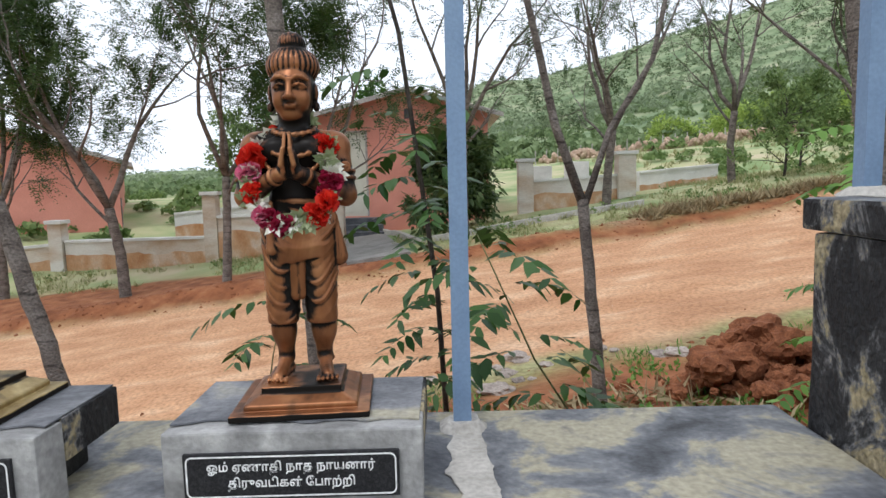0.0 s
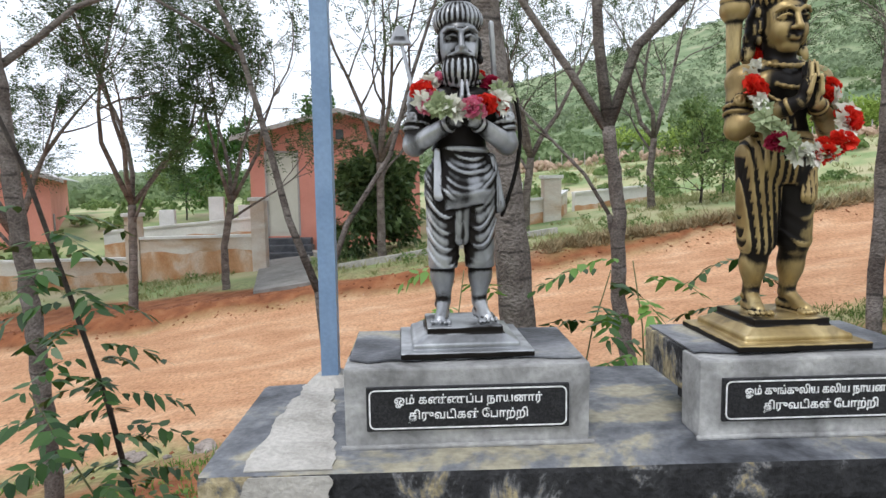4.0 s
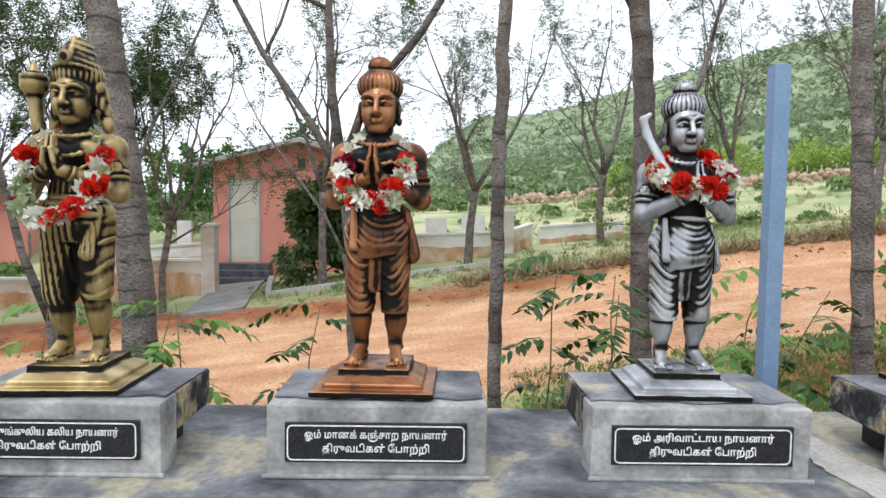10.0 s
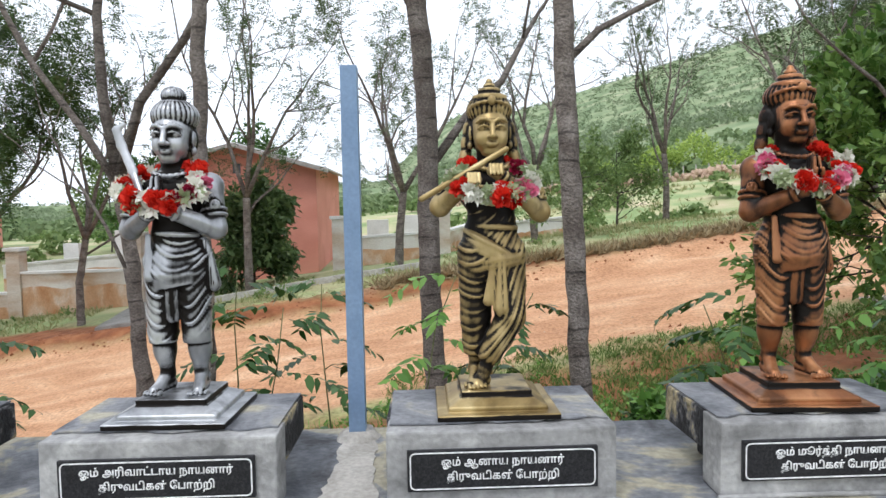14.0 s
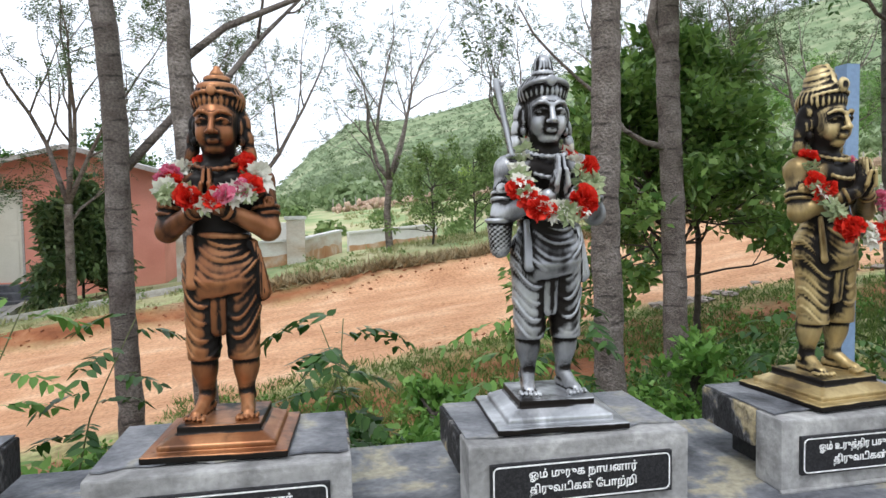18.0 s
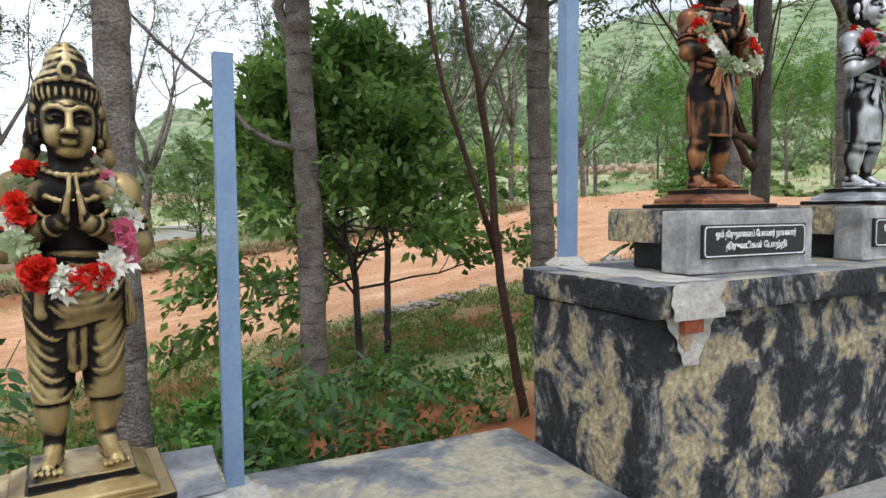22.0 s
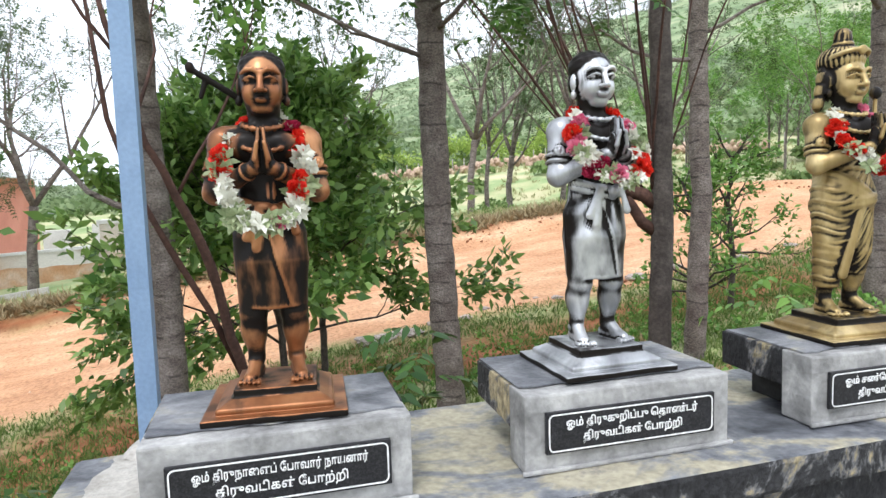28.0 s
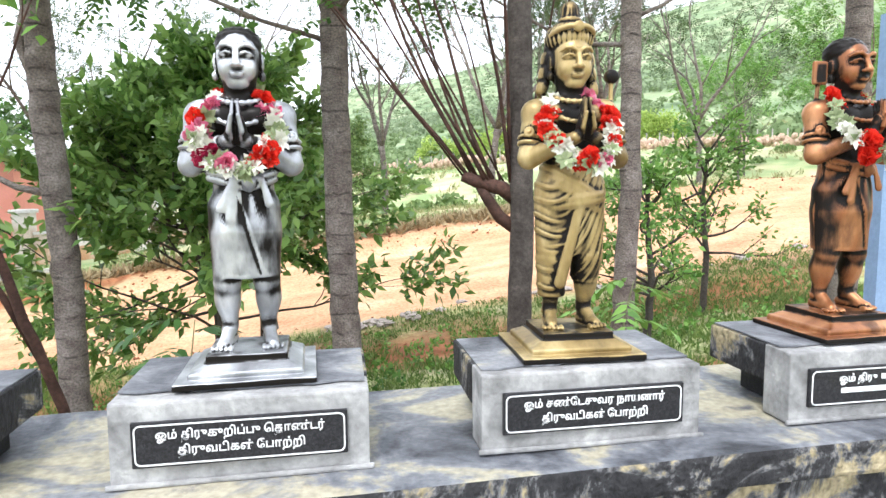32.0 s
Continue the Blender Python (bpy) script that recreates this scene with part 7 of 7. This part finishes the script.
        for (p0, p1), r in zip(zip(pts, pts[1:]), (0.012, 0.014, 0.014, 0.009)):
            c.rod(p0, p1, r, r * 0.85, 0.004, None, flat=0.5)
    elif extra == "staff":
        c.rod((-0.06, 0.03, z + 0.7), (-0.165, 0.0, z + 0.765), 0.0085, 0.0075, 0.003, black)
        c.ball((-0.165, 0.0, z + 0.768), (0.011, 0.01, 0.014), 0.004, black)
        c.rod((-0.13, 0.012, z + 0.745), (-0.145, 0.012, z + 0.7), 0.0075, 0.006, 0.003, black)
    elif extra == "basket":
        c.rod((-0.1, -0.045, z + 0.62), (-0.125, 0.02, z + 0.82), 0.006, 0.009, 0.003, half)
        c.rod((-0.125, 0.02, z + 0.8), (-0.108, 0.02, z + 0.812), 0.01, 0.007, 0.003, half)
        weave = lambda X, Y, Z: 0.0022 * np.sin(12 * np.arctan2(X + 0.128, Y + 0.02)) * np.sin(520 * Z)
        c.rod((-0.128, -0.02, z + 0.385), (-0.128, -0.02, z + 0.44), 0.027, 0.033, 0.004, half, wave=weave)
        c.ring((-0.128, -0.02, z + 0.455), 0.034, 0.006, (0, 0, 1), 0.003)
    elif extra == "axe":
        c.rod((0.115, 0.0, z + 0.56), (0.115, 0.0, z + 0.7), 0.007, 0.006, 0.003, half)
        c.ball((0.116, 0.0, z + 0.69), (0.022, 0.014, 0.02), 0.004, black)
    elif extra == "spade":
        c.rod((-0.105, 0.01, z + 0.5), (-0.1, 0.0, z + 0.72), 0.007, 0.006, 0.003, half)
        c.slab((-0.098, 0.0, z + 0.705), (0.024, 0.007, 0.034), 0.005, patina_shade=half)
    if pose_ == "flute":
        c.rod((-0.2, -0.1, z + 0.535), (0.03, -0.115, z + 0.665), 0.0085, 0.0085, 0.002, None)
    return c.mesh("statue", more)


FIGURES = [  # metal, dress, hair, pose, carried, beard, short black hair, turn, scale, label
    ("gold", "short", "bun", "pray", "", False, False, 0, 1.0, "gold painted standing figure statue with joined palms"),
    ("copper", "short", "bun", "pray", "", False, False, 4, 0.935, "copper painted statue with a hair bun and joined palms"),
    ("silver", "short", "bun", "pray", "bow", True, False, 2, 0.95, "silver and black bearded statue with a bow and joined palms"),
    ("gold", "long", "crown", "pray", "pot", False, False, 2, 1.005, "antique gold crowned statue with a pot at the shoulder"),
    ("copper", "short", "bun", "pray", "", False, False, -2, 0.985, "copper painted statue with hair bun, short cloth, joined palms"),
    ("silver", "short", "bun", "pray", "sickle", False, False, -2, 0.928, "silver painted statue with a sickle at the shoulder"),
    ("gold", "drape", "tiers", "flute", "", False, False, 0, 0.935, "gold painted statue playing a flute with crossed legs"),
    ("copper", "short", "tiers", "pray", "", False, False, -4, 0.965, "copper painted statue with tiered topknot and joined palms"),
    ("silver", "short", "topknot", "fold", "basket", False, False, -3, 1.01, "silver painted statue with a basket at the hip"),
    ("gold", "short", "crown", "pray", "", False, False, 6, 1.0, "pale gold crowned statue with bead necklaces, joined palms"),
    ("copper", "skirt", "short", "pray", "staff", False, True, -4, 0.945, "dark copper statue with short black hair, black stick at the shoulder"),
    ("silver", "skirt", "short", "pray", "", False, True, 2, 0.96, "silver painted statue with short black hair and wrapped cloth"),
    ("gold", "drape", "topknot", "fold", "axe", False, False, -2, 0.965, "gold painted statue with tall headdress and an axe"),
    ("copper", "skirt", "short", "pray", "spade", False, True, 3, 0.96, "copper painted statue with short black hair and a spade"),
]

# ---- garlands ----
def petal_mat(name, a, b):
    return leaf_mat(name, a, b, 0.6, 0.25)


P_white, P_red, P_pink, P_rose, P_green = petal_mat("white petals", (0.62, 0.62, 0.5), (0.82, 0.81, 0.74)), petal_mat("red petals", (0.55, 0.012, 0.008), (0.8, 0.05, 0.025)), petal_mat("pink petals", (0.62, 0.1, 0.22), (0.8, 0.32, 0.42)), petal_mat("dark rose petals", (0.22, 0.006, 0.03), (0.42, 0.02, 0.07)), petal_mat("pale green buds", (0.22, 0.3, 0.14), (0.45, 0.5, 0.3))


def lily(seed):
    rng = np.random.RandomState(seed)
    q = []
    for k in range(11):
        a = k * 1.15 + rng.uniform(-0.2, 0.2)
        d = np.array([math.cos(a), math.sin(a), rng.uniform(-0.1, 1.3)])
        d = d / np.linalg.norm(d)
        w = np.cross(d, [0, 0, 1.0])
        L, W = rng.uniform(0.022, 0.036), rng.uniform(0.006, 0.01)
        m = d * L * 0.55 + np.array([0, 0, 0.004])
        q.append([np.zeros(3), m + w * W, d * L + np.array([0, 0, -0.004]), m - w * W])
    return quad_mesh("white_flower", np.array(q))


def ruffle(seed, r=0.027):
    rng = np.random.RandomState(seed)
    q = []
    for k in range(46):
        d = rng.normal(0, 1, 3)
        d[2] = abs(d[2]) * 0.9
        d = d / np.linalg.norm(d)
        w = np.cross(d, rng.normal(0, 1, 3))
        w = w / (np.linalg.norm(w) + 1e-6)
        L, W = r * rng.uniform(0.75, 1.15), r * rng.uniform(0.3, 0.5)
        q.append([d * L * 0.2, d * L * 0.8 + w * W, d * L, d * L * 0.8 - w * W])
    return quad_mesh("red_flower", np.array(q))


FLOWERS = {"white_flower": ([lily(k) for k in range(3)], P_white), "red_flower": ([ruffle(k) for k in range(2)], P_red), "pink_flower": ([ruffle(k + 5, 0.024) for k in range(2)], P_pink),
           "rose_flower": ([ruffle(k + 9, 0.024) for k in range(2)], P_rose), "green_bud": ([lily(k + 20) for k in range(2)], P_green)}


def garland(origin, turn, scale, seed, width=0.105, low=0.475, high=0.655, pinky=0.5):
    """A loop of flowers round the neck, over the shoulders and down the chest."""
    rng = random.Random(seed)
    g = thing("flower_garland", origin, "garland of white, red and pink flowers hung round the statue's neck", "garland", "flower garlands")
    g.rotation_euler = (0, 0, radians(turn))
    g.scale = (scale,) * 3
    n = 24
    core = []
    for k in range(n + 1):
        t = k / n
        a = math.pi * (2 * t - 1)
        x = width * math.sin(a) * (1.0 if math.cos(a) < 0.2 else 0.92)
        h = (1 + math.cos(a)) / 2
        zz = FZ + high - (high - low) * h ** 0.8
        y = 0.05 - 0.195 * h ** 0.6 if h > 0.02 else 0.05
        core.append(Vector((x, y, zz)))
    part("string", tube(bmesh.new(), core, [0.007] * (n + 1), 6), P_green, g)
    block = None
    for k in range(n):
        if k % 2 == 0 or rng.random() < 0.3:
            last = block
            while block == last:
                block = rng.choices(["white_flower", "red_flower", "pink_flower", "rose_flower", "green_bud"], [6, 4, 2 * pinky, 1.4 * pinky, 1.2])[0]
        p = core[k].lerp(core[k + 1], 0.5)
        h = (1 + math.cos(math.pi * (2 * (k + 0.5) / n - 1))) / 2
        for j in range(4 if k % 2 else 3):
            kind = block if rng.random() < 0.75 else rng.choice(["white_flower", "green_bud"])
            meshes, mt = FLOWERS[kind]
            ob = mesh_part(kind, meshes[rng.randrange(len(meshes))], mt, g)
            ob.location = p + Vector((rng.uniform(-0.015, 0.015), rng.uniform(-0.02, 0.004), rng.uniform(-0.014, 0.014)))
            out = Vector((p.x * 3 + rng.uniform(-0.5, 0.5), -0.8, rng.uniform(-0.5, 0.6)))
            ob.rotation_mode = "QUATERNION"
            ob.rotation_quaternion = out.to_track_quat("Z", "Y")
            s = rng.uniform(0.8, 1.22)
            ob.scale = (s, s, s)
    return g


ASIDE = {3: -0.018, 4: -0.015, 7: -0.01, 8: -0.022}
LONG, MID, TIGHT = dict(low=0.4, width=0.1), dict(low=0.455, width=0.088), dict(low=0.54, high=0.64, width=0.105)
GAR = [LONG, dict(low=0.4, width=0.1, pinky=1.0), TIGHT, LONG, MID, TIGHT, TIGHT, TIGHT, dict(low=0.47, width=0.09), LONG, dict(low=0.39, width=0.095), MID, MID, MID]
for i, (metal, dress, hair, pz, extra, beard, blk, turn, sc, lab) in enumerate(FIGURES):
    cx, s, _ = SITES[i]
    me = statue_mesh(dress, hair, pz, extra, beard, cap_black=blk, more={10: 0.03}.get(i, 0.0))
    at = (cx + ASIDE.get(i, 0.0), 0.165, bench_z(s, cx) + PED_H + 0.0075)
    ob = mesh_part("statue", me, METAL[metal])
    ob.location, ob.rotation_euler, ob.scale = at, (0, 0, radians(turn)), (sc,) * 3
    tagged(ob, lab, "statue", "row of statues")
    garland(at, turn, sc, 50 + i, **GAR[i])
